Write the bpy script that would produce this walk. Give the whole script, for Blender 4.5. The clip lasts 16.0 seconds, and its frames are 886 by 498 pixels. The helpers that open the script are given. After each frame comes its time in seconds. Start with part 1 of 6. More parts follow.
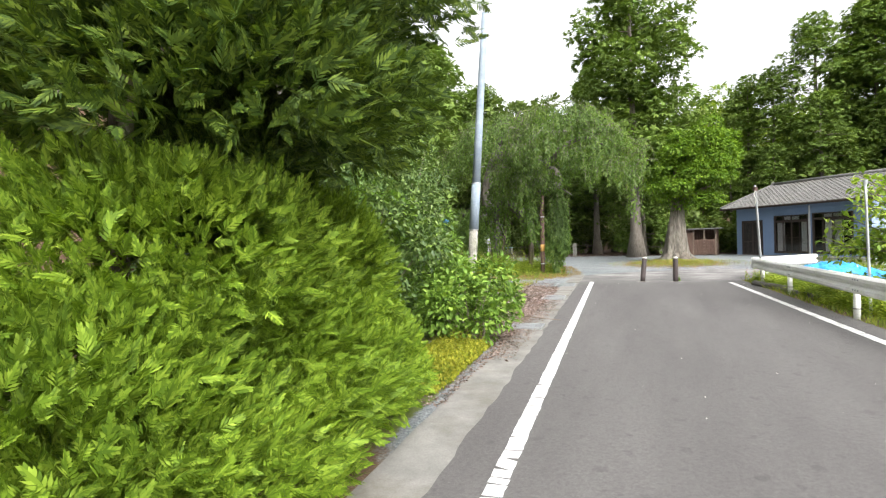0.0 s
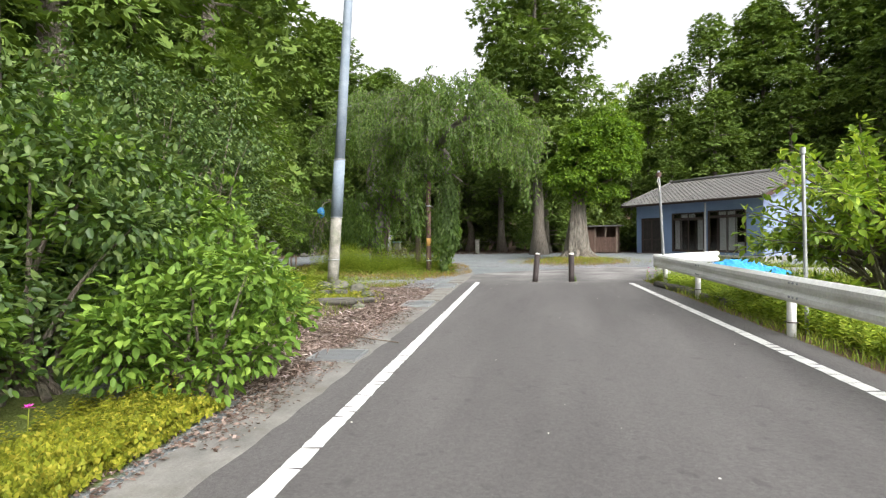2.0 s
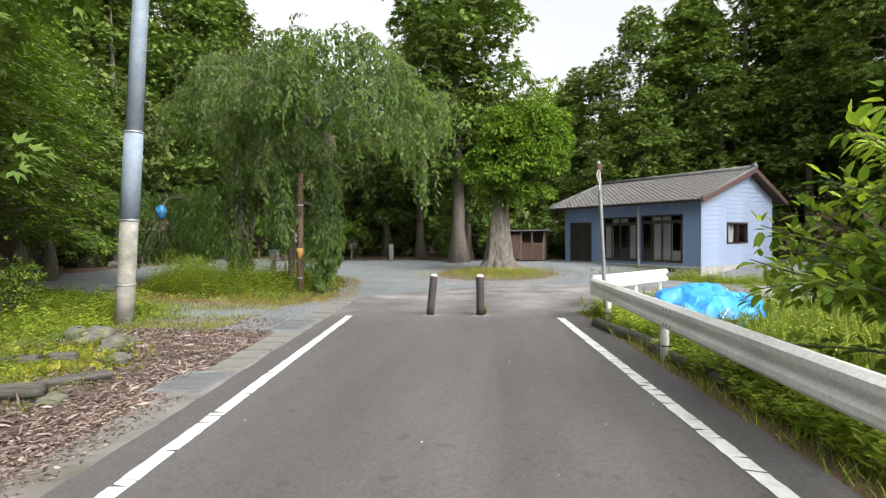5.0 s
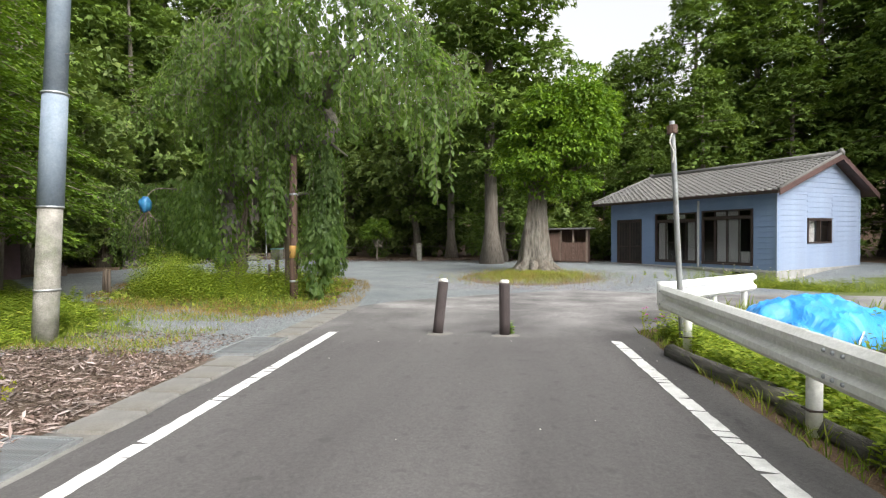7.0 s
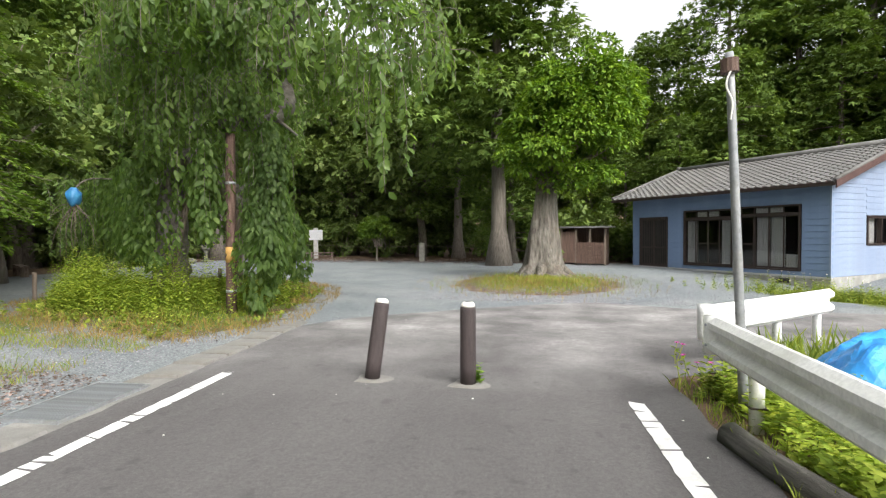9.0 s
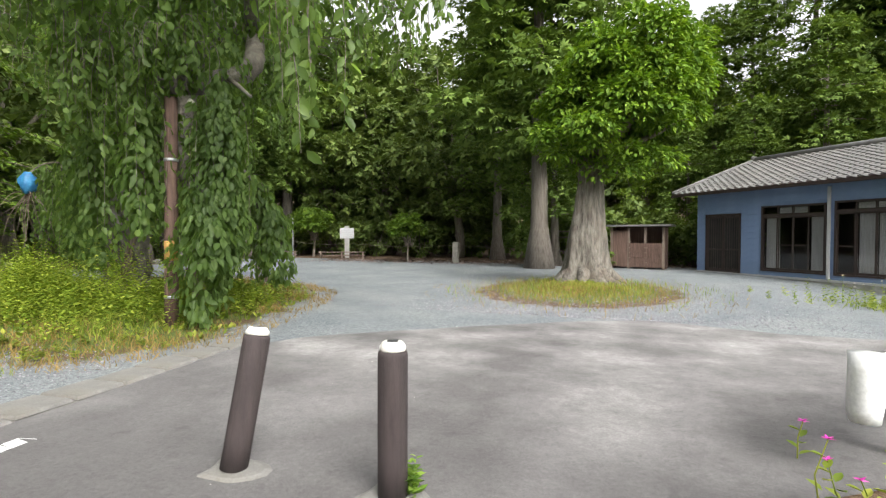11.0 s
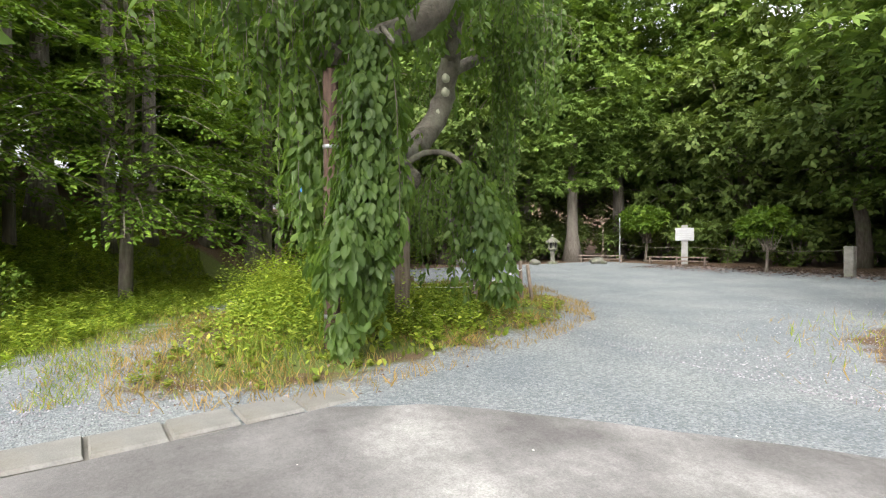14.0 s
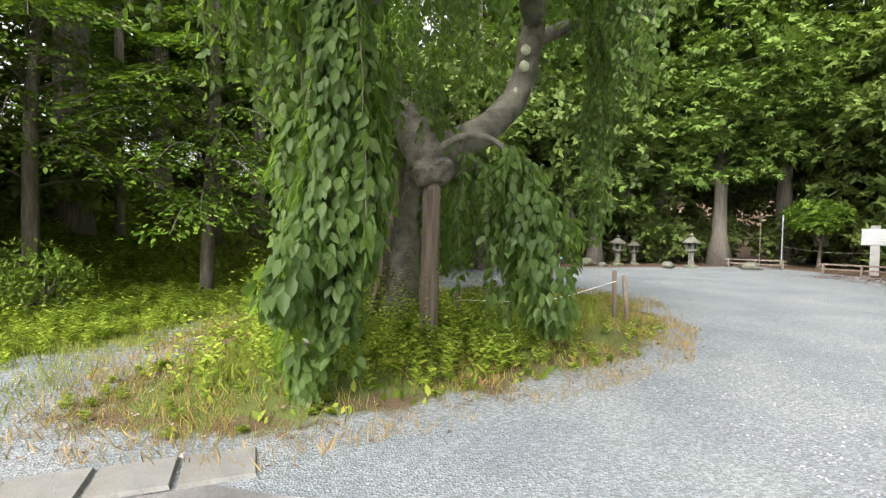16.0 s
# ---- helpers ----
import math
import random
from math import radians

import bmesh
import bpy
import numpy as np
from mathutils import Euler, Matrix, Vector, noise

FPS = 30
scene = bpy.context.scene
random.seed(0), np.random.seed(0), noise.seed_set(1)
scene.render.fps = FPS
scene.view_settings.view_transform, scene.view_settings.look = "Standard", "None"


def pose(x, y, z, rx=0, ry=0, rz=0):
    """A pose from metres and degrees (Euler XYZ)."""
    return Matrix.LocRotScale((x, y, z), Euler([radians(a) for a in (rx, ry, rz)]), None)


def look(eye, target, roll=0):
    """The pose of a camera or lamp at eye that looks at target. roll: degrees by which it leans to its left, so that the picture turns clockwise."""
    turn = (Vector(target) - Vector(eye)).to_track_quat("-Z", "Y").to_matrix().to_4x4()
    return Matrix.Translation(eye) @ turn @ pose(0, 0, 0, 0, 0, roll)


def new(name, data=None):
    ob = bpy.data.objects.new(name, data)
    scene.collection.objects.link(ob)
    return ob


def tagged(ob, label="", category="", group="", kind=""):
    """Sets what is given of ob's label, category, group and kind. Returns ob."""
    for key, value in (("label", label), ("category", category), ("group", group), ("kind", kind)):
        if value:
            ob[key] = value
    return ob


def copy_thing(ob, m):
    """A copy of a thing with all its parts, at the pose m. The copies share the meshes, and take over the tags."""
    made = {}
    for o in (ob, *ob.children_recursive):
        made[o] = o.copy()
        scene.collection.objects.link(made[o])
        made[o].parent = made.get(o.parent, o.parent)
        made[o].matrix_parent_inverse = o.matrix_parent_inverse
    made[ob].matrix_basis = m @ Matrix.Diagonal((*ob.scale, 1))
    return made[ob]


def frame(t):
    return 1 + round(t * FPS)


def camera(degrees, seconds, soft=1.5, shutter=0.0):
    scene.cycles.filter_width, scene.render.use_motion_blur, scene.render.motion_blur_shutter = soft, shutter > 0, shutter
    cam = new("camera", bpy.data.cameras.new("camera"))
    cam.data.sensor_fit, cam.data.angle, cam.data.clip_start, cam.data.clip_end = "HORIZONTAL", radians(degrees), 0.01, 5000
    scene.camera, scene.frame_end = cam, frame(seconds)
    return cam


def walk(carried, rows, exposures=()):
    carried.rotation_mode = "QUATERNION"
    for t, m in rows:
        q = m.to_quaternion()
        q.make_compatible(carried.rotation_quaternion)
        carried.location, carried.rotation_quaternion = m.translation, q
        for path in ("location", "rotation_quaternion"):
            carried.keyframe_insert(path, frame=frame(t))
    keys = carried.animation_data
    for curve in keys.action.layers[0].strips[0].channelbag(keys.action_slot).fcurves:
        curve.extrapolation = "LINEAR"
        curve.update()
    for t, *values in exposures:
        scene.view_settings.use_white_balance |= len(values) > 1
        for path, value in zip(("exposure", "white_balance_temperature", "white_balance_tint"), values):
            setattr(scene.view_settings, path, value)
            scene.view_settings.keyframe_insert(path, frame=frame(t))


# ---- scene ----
cam = camera(82.7, 16.0, soft=1.25)
PATH = [
    (0, (2.045, -3.267, 1.764), (1.226, -1.443, 1.729), -2.0),
    (0.5, (2.149, -2.294, 1.687), (1.357, -0.457, 1.646), -1.8),
    (1, (2.256, -1.267, 1.626), (1.555, 0.606, 1.58), -1.7),
    (1.5, (2.282, -0.39, 1.601), (1.595, 1.488, 1.551), -1.5),
    (2, (2.385, 0.61, 1.503), (1.873, 2.543, 1.449), -1.2),
    (2.5, (2.341, 1.543, 1.496), (2.016, 3.515, 1.434), -0.8),
    (3, (2.416, 2.354, 1.463), (2.287, 4.349, 1.401), -0.4),
    (3.5, (2.449, 3.26, 1.478), (2.435, 5.259, 1.411), 0.1),
    (4, (2.563, 3.978, 1.547), (2.582, 5.976, 1.485), -0.1),
    (4.5, (2.624, 4.897, 1.771), (2.632, 6.896, 1.708), 0.0),
    (5, (2.816, 5.469, 1.77), (2.564, 7.452, 1.711), -0.7),
    (5.2, (2.845, 5.769, 1.748), (2.531, 7.743, 1.684), -0.3),
    (7.5, (2.935, 8.86, 1.6), (2.506, 10.814, 1.55), -0.8),
    (8, (3.015, 9.51, 1.63), (2.55, 11.455, 1.572), -0.8),
    (10.3, (3.498, 12.849, 1.51), (2.999, 14.785, 1.455), 0.0),
    (10.5, (3.499, 13.085, 1.488), (2.977, 15.015, 1.433), -0.0),
    (11, (3.448, 13.712, 1.488), (2.775, 15.595, 1.435), -0.0),
    (11.5, (3.48, 14.388, 1.53), (2.649, 16.206, 1.476), -0.2),
    (12, (3.23, 15.14, 1.498), (2.078, 16.774, 1.446), -0.2),
    (12.5, (3.09, 15.915, 1.482), (1.706, 17.358, 1.445), -0.8),
    (13, (3.098, 16.486, 1.48), (1.61, 17.822, 1.447), -0.8),
    (13.5, (3.108, 17.069, 1.496), (1.48, 18.231, 1.464), -0.6),
    (14, (3.002, 17.668, 1.501), (1.286, 18.693, 1.46), -0.4),
    (14.5, (2.768, 18.206, 1.477), (0.975, 19.09, 1.431), -0.1),
    (15, (2.509, 18.721, 1.525), (0.668, 19.5, 1.464), 0.2),
    (15.5, (2.257, 19.167, 1.613), (0.359, 19.793, 1.545), 0.7),
    (16, (2.144, 19.682, 1.683), (0.214, 20.201, 1.609), 0.8),
]
walk(cam, [(t, look(eye, target, roll)) for t, eye, target, roll in PATH],
     exposures=[(0.0, 1.06), (1.5, 0.82), (3.5, 0.64), (5.0, 0.64), (8.0, 0.7), (10.5, 0.8), (13.5, 1.03), (16.0, 1.24)])

# ---- world and light ----
world = bpy.data.worlds.new("overcast_sky")
scene.world = world
world.use_nodes = True
wn = world.node_tree
sky = wn.nodes.new("ShaderNodeTexSky")
sky.sky_type = "NISHITA"
sky.sun_disc = False
sky.sun_elevation = radians(42)
sky.sun_rotation = radians(132)
sky.air_density, sky.dust_density, sky.ozone_density = 1.6, 6.0, 1.0
pale = wn.nodes.new("ShaderNodeHueSaturation")
pale.inputs["Saturation"].default_value = 0.1
pale.inputs["Value"].default_value = 1.35
wn.links.new(sky.outputs["Color"], pale.inputs["Color"])
wn.links.new(pale.outputs["Color"], wn.nodes["Background"].inputs["Color"])
wn.nodes["Background"].inputs["Strength"].default_value = 0.15

sun = new("sun", bpy.data.lights.new("sun", "SUN"))
sun.data.energy = 1.4
sun.data.angle = radians(36)
sun.data.color = (1.0, 0.96, 0.9)
sun.matrix_world = look((23, -21, 29), (0, 0, 0))


# ---- materials ----
def shader(name):
    m = bpy.data.materials.new(name)
    m.use_nodes = True
    t = m.node_tree
    return m, t, t.nodes["Principled BSDF"]


def ramp(t, source, stops):
    r = t.nodes.new("ShaderNodeValToRGB")
    e = r.color_ramp.elements
    while len(e) < len(stops):
        e.new(0.5)
    for k, (p, c) in zip(e, stops):
        k.position, k.color = p, (*c, 1)
    t.links.new(source, r.inputs["Fac"])
    return r.outputs["Color"]


def grain(t, scale, detail=6.0, rough=0.6, stretch=(1, 1, 1), kind="Object"):
    c = t.nodes.new("ShaderNodeTexCoord")
    mp = t.nodes.new("ShaderNodeMapping")
    mp.inputs["Scale"].default_value = stretch
    n = t.nodes.new("ShaderNodeTexNoise")
    n.inputs["Scale"].default_value, n.inputs["Detail"].default_value, n.inputs["Roughness"].default_value = scale, detail, rough
    t.links.new(c.outputs[kind], mp.inputs["Vector"])
    t.links.new(mp.outputs["Vector"], n.inputs["Vector"])
    return n.outputs["Fac"]


def blend(t, a, b, fac, mode="MIX"):
    m = t.nodes.new("ShaderNodeMix")
    m.data_type, m.blend_type = "RGBA", mode
    for sock, v in ((m.inputs[6], a), (m.inputs[7], b), (m.inputs[0], fac)):
        if hasattr(v, "is_linked"):
            t.links.new(v, sock)
        elif isinstance(v, tuple):
            sock.default_value = (*v, 1)
        else:
            sock.default_value = v
    return m.outputs[2]


def relief(t, p, height, strength, distance):
    b = t.nodes.new("ShaderNodeBump")
    b.inputs["Strength"].default_value, b.inputs["Distance"].default_value = strength, distance
    t.links.new(height, b.inputs["Height"])
    t.links.new(b.outputs["Normal"], p.inputs["Normal"])


def surface(name, stops, scale=6.0, rough=0.8, metal=0.0, bump=0.3, depth=0.01, stretch=(1, 1, 1), fine=40.0, dirt=None, dirt_amount=0.4):
    """A two-scale procedural surface: a coarse stain ramp, fine grain, and bump."""
    m, t, p = shader(name)
    coarse = grain(t, scale, stretch=stretch)
    tiny = grain(t, fine, stretch=stretch)
    col = ramp(t, coarse, stops)
    shade = ramp(t, tiny, [(0.3, (0.78, 0.78, 0.78)), (0.7, (1.1, 1.1, 1.1))])
    col = blend(t, col, shade, 0.8, "MULTIPLY")
    if dirt:
        spots = ramp(t, grain(t, scale * 0.35, 8, 0.7), [(0.48, (0, 0, 0)), (0.68, (dirt_amount,) * 3)])
        col = blend(t, col, dirt, spots)
    t.links.new(col, p.inputs["Base Color"])
    p.inputs["Roughness"].default_value, p.inputs["Metallic"].default_value = rough, metal
    relief(t, p, tiny, bump, depth)
    return m


def leafage(name, dark, mid, light, through_light=0.35, rough=0.55, patch=1.2, gloss=0.16):
    """Foliage: each leaf its own tone, whole patches lighter or darker, some light passing through."""
    m, t, p = shader(name)
    dark, mid, light = ((c[0] * 1.08, c[1] * 0.97, c[2] * 1.12) for c in (dark, mid, light))
    geo = t.nodes.new("ShaderNodeNewGeometry")
    col = ramp(t, geo.outputs["Random Per Island"], [(0.0, dark), (0.55, mid), (1.0, light)])
    patches = ramp(t, grain(t, patch, 3), [(0.3, (0.62, 0.66, 0.6)), (0.7, (1.25, 1.2, 1.1))])
    col = blend(t, col, patches, 0.85, "MULTIPLY")
    t.links.new(col, p.inputs["Base Color"])
    p.inputs["Roughness"].default_value = rough
    p.inputs["Specular IOR Level"].default_value = gloss
    tr = t.nodes.new("ShaderNodeBsdfTranslucent")
    warm = blend(t, col, (1.25, 1.3, 0.55), 1.0, "MULTIPLY")
    t.links.new(warm, tr.inputs["Color"])
    mx = t.nodes.new("ShaderNodeMixShader")
    mx.inputs[0].default_value = through_light * 0.7
    t.links.new(p.outputs[0], mx.inputs[1])
    t.links.new(tr.outputs[0], mx.inputs[2])
    t.links.new(mx.outputs[0], t.nodes["Material Output"].inputs["Surface"])
    return m


M = {}
def asphalt_material():
    """Dark asphalt, fine grain, soft tyre tracks, and pale dried silt lying in drifts where the lane meets the yard."""
    m, t, p = shader("asphalt_with_silt")
    fine = grain(t, 240, 4, 0.7)
    base = ramp(t, grain(t, 0.6, 5, stretch=(1.6, 0.25, 1)), [(0.3, (0.088, 0.083, 0.083)), (0.7, (0.13, 0.124, 0.122))])
    base = blend(t, base, ramp(t, fine, [(0.3, (0.55, 0.55, 0.55)), (0.7, (1.4, 1.4, 1.4))]), 0.9, "MULTIPLY")
    base = blend(t, base, ramp(t, grain(t, 38, 5, 0.75), [(0.32, (0.72, 0.72, 0.72)), (0.68, (1.22, 1.22, 1.22))]), 0.9, "MULTIPLY")
    spots = ramp(t, grain(t, 5.5, 2, 0.4), [(0.66, (0, 0, 0)), (0.7, (0.35, 0.35, 0.35))])
    base = blend(t, base, (0.05, 0.048, 0.047), spots)
    c = t.nodes.new("ShaderNodeTexCoord")
    sep = t.nodes.new("ShaderNodeSeparateXYZ")
    t.links.new(c.outputs["Object"], sep.inputs[0])
    zone = ramp(t, scaled(t, sep.outputs["Y"], 15.2, 20.5), [(0.0, (0, 0, 0)), (0.8, (1, 1, 1))])
    drift = ramp(t, grain(t, 0.95, 6, 0.55, stretch=(0.75, 0.85, 1)), [(0.38, (0.06, 0.06, 0.06)), (0.55, (0.4, 0.4, 0.4)), (0.7, (0.8, 0.8, 0.8))])
    drift = blend(t, drift, ramp(t, grain(t, 9, 6, 0.75), [(0.35, (0.55, 0.55, 0.55)), (0.65, (1.15, 1.15, 1.15))]), 0.8, "MULTIPLY")
    col = blend(t, base, blend(t, (0.46, 0.445, 0.435), ramp(t, grain(t, 60, 5, 0.75), [(0.35, (0.6, 0.6, 0.6)), (0.65, (1.15, 1.15, 1.15))]), 0.9, "MULTIPLY"), blend(t, (0, 0, 0), drift, zone))
    t.links.new(col, p.inputs["Base Color"])
    p.inputs["Roughness"].default_value = 0.9
    p.inputs["Specular IOR Level"].default_value = 0.3
    relief(t, p, fine, 0.6, 0.006)
    return m


def scaled(t, source, lo, hi):
    r = t.nodes.new("ShaderNodeMapRange")
    r.inputs["From Min"].default_value, r.inputs["From Max"].default_value = lo, hi
    t.links.new(source, r.inputs["Value"])
    return r.outputs["Result"]


M["asphalt"] = asphalt_material()
M["paint"] = surface("road_paint", [(0.3, (0.62, 0.62, 0.6)), (0.7, (0.8, 0.8, 0.78))], 9, 0.7, 0, 0.3, 0.004, fine=120, dirt=(0.3, 0.3, 0.29), dirt_amount=0.5)
M["concrete"] = surface("concrete", [(0.3, (0.27, 0.265, 0.25)), (0.7, (0.42, 0.41, 0.385))], 3, 0.9, 0, 0.5, 0.006, fine=90, dirt=(0.14, 0.15, 0.09), dirt_amount=0.5)
M["gutter"] = surface("gutter_concrete", [(0.3, (0.15, 0.145, 0.135)), (0.7, (0.26, 0.252, 0.235))], 2.2, 0.9, 0, 0.6, 0.008, fine=70, dirt=(0.1, 0.085, 0.06), dirt_amount=0.7)
M["galvanised"] = surface("galvanised_steel", [(0.3, (0.36, 0.38, 0.4)), (0.7, (0.52, 0.54, 0.56))], 8, 0.45, 0.7, 0.1, 0.002, dirt=(0.3, 0.26, 0.2))
M["rail"] = surface("guardrail_white", [(0.3, (0.8, 0.8, 0.77)), (0.7, (0.88, 0.88, 0.86))], 3, 0.5, 0.0, 0.15, 0.003, fine=30, dirt=(0.42, 0.42, 0.34), dirt_amount=0.45)
M["dullsteel"] = surface("dull_grey_steel", [(0.3, (0.19, 0.2, 0.21)), (0.7, (0.29, 0.3, 0.31))], 8, 0.55, 0.2, 0.15, 0.002, dirt=(0.2, 0.17, 0.13))
M["railnew"] = surface("white_panel", [(0.3, (0.78, 0.78, 0.77)), (0.7, (0.86, 0.86, 0.85))], 3, 0.4, 0.0, 0.1, 0.003)
M["bollard"] = surface("dark_brown_bollard", [(0.3, (0.035, 0.026, 0.026)), (0.7, (0.062, 0.046, 0.045))], 5, 0.65, 0, 0.8, 0.01, stretch=(6, 6, 0.6), fine=60)
M["cap"] = surface("off_white_cap", [(0.3, (0.62, 0.6, 0.53)), (0.7, (0.78, 0.76, 0.7))], 12, 0.5, 0, 0.1, 0.002)
M["black"] = surface("black_plastic", [(0.3, (0.02, 0.02, 0.022)), (0.7, (0.04, 0.04, 0.045))], 9, 0.4)
M["bark"] = surface("bark", [(0.3, (0.1, 0.08, 0.065)), (0.7, (0.26, 0.22, 0.18))], 5, 0.95, 0, 1.0, 0.04, stretch=(3, 3, 0.5), fine=22, dirt=(0.16, 0.19, 0.1), dirt_amount=0.5)
M["cedarbark"] = surface("cedar_bark", [(0.3, (0.1, 0.085, 0.07)), (0.7, (0.25, 0.22, 0.185))], 4, 0.95, 0, 1.0, 0.04, stretch=(5, 5, 0.35), fine=18)
M["zelkova"] = surface("old_tree_bark", [(0.3, (0.065, 0.055, 0.045)), (0.5, (0.165, 0.15, 0.127)), (0.75, (0.29, 0.268, 0.23))], 4.5, 0.95, 0, 1.0, 0.05, stretch=(3, 3, 0.5), fine=16, dirt=(0.15, 0.11, 0.08), dirt_amount=0.6)
M["cherrybark"] = surface("cherry_bark", [(0.3, (0.085, 0.072, 0.06)), (0.7, (0.23, 0.205, 0.17))], 6, 0.9, 0, 1.0, 0.03, fine=25, dirt=(0.27, 0.27, 0.21), dirt_amount=0.65)
M["lichen"] = surface("pale_scar", [(0.3, (0.42, 0.42, 0.32)), (0.7, (0.58, 0.57, 0.45))], 14, 0.9)
M["timber"] = surface("weathered_timber", [(0.3, (0.12, 0.085, 0.065)), (0.7, (0.27, 0.215, 0.17))], 3, 0.85, 0, 0.7, 0.01, stretch=(9, 9, 0.5), fine=40)
M["greylog"] = surface("grey_weathered_log", [(0.3, (0.06, 0.055, 0.048)), (0.7, (0.19, 0.178, 0.158))], 4, 0.95, 0, 1.0, 0.03, stretch=(0.45, 8, 8), fine=22, dirt=(0.1, 0.11, 0.06), dirt_amount=0.5)
M["darktimber"] = surface("brown_timber", [(0.3, (0.07, 0.04, 0.03)), (0.7, (0.17, 0.105, 0.08))], 3, 0.8, 0, 0.7, 0.01, stretch=(9, 9, 0.5), fine=40)
M["tape"] = surface("ochre_band", [(0.3, (0.4, 0.22, 0.06)), (0.7, (0.55, 0.33, 0.1))], 9, 0.8)
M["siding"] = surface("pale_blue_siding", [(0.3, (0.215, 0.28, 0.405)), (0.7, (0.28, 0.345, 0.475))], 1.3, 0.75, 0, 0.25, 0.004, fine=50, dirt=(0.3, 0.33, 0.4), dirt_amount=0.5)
# siding blue with the shade under the front eaves put into the colour
M["blueshade"] = surface("blue_wall_eaves_shade", [(0.3, (0.15, 0.22, 0.37)), (0.7, (0.21, 0.29, 0.45))], 1.3, 0.7, 0, 0.25, 0.004, fine=50)
M["roof"] = surface("grey_roof_tile", [(0.3, (0.095, 0.094, 0.09)), (0.7, (0.18, 0.176, 0.168))], 2.2, 0.75, 0, 0.4, 0.006, fine=50, dirt=(0.12, 0.115, 0.1), dirt_amount=0.6)
M["brown"] = surface("brown_sash", [(0.3, (0.03, 0.02, 0.018)), (0.7, (0.055, 0.038, 0.033))], 4, 0.45)
M["fascia"] = surface("red_brown_fascia", [(0.3, (0.06, 0.034, 0.031)), (0.7, (0.105, 0.058, 0.052))], 3, 0.6)
M["curtain"] = surface("pale_curtain", [(0.3, (0.44, 0.45, 0.45)), (0.7, (0.56, 0.57, 0.56))], 4, 0.9, stretch=(8, 8, 0.3))
# near-black that stands in for the shade inside rooms and hollows
M["dark"] = surface("hollow_shade", [(0.3, (0.02, 0.02, 0.02)), (0.7, (0.04, 0.038, 0.035))], 2, 0.9)
M["tarp"] = surface("blue_tarpaulin", [(0.3, (0.015, 0.2, 0.6)), (0.7, (0.035, 0.34, 0.76))], 3, 0.42, 0, 0.6, 0.03, fine=9)
M["bluenet"] = surface("blue_plastic", [(0.3, (0.02, 0.13, 0.3)), (0.7, (0.05, 0.24, 0.45))], 9, 0.5)
M["stone"] = surface("stone", [(0.3, (0.2, 0.19, 0.17)), (0.7, (0.38, 0.36, 0.32))], 5, 0.95, 0, 0.8, 0.02, fine=40, dirt=(0.13, 0.16, 0.08), dirt_amount=0.6)
M["fieldstone"] = surface("mossy_fieldstone", [(0.3, (0.075, 0.075, 0.06)), (0.7, (0.19, 0.18, 0.15))], 5, 0.95, 0, 0.8, 0.02, fine=40, dirt=(0.09, 0.12, 0.04), dirt_amount=0.8)
M["white"] = surface("white_board", [(0.3, (0.4, 0.4, 0.4)), (0.7, (0.48, 0.48, 0.48))], 3, 0.6)
M["purple"] = surface("mauve_shed", [(0.3, (0.2, 0.13, 0.16)), (0.7, (0.3, 0.2, 0.24))], 2, 0.7)
M["pink"] = leafage("magenta_petals", (0.45, 0.04, 0.32), (0.6, 0.07, 0.45), (0.7, 0.16, 0.55), 0.3)
M["daisy"] = leafage("white_petals", (0.7, 0.7, 0.65), (0.78, 0.78, 0.74), (0.8, 0.8, 0.78), 0.3)
M["chip"] = leafage("wood_chips", (0.075, 0.055, 0.04), (0.16, 0.128, 0.098), (0.38, 0.34, 0.28), 0.0, 0.9)
M["barkstrip"] = leafage("pale_bark_strips", (0.13, 0.105, 0.082), (0.25, 0.218, 0.178), (0.44, 0.41, 0.355), 0.0, 0.9)
M["pebble"] = leafage("gravel_stones", (0.15, 0.162, 0.168), (0.26, 0.275, 0.28), (0.42, 0.44, 0.445), 0.0, 0.9)

M["hedge"] = leafage("hedge_sprays", (0.068, 0.138, 0.011), (0.132, 0.24, 0.018), (0.235, 0.37, 0.04), 0.4, 0.6, 2.0)
M["darkhedge"] = leafage("dark_conifer_sprays", (0.024, 0.055, 0.009), (0.058, 0.108, 0.014), (0.13, 0.205, 0.026), 0.3, 0.6, 1.5)
M["shrub"] = leafage("shrub_leaves", (0.04, 0.088, 0.022), (0.08, 0.152, 0.038), (0.155, 0.24, 0.062), 0.35, 0.45, 2.2, 0.35)
M["brightshrub"] = leafage("bright_shrub_leaves", (0.07, 0.15, 0.022), (0.135, 0.26, 0.038), (0.23, 0.38, 0.065), 0.4, 0.45, 2.2)
M["sedum"] = leafage("yellow_ground_cover", (0.12, 0.17, 0.016), (0.22, 0.27, 0.022), (0.35, 0.36, 0.045), 0.3, 0.6, 2.0)
M["cherry"] = leafage("weeping_cherry_leaves", (0.1, 0.182, 0.05), (0.138, 0.242, 0.068), (0.185, 0.3, 0.088), 0.95, 0.42, 0.9, 0.35)
M["zelkovaleaf"] = leafage("old_tree_leaves", (0.07, 0.15, 0.016), (0.12, 0.235, 0.023), (0.2, 0.34, 0.034), 0.45, 0.5, 0.9)
M["cedar"] = leafage("cedar_needles", (0.088, 0.16, 0.031), (0.12, 0.208, 0.04), (0.165, 0.26, 0.053), 0.3, 0.7, 0.35)
M["oak"] = leafage("evergreen_leaves", (0.08, 0.135, 0.03), (0.112, 0.18, 0.042), (0.165, 0.24, 0.062), 0.3, 0.5, 0.45)
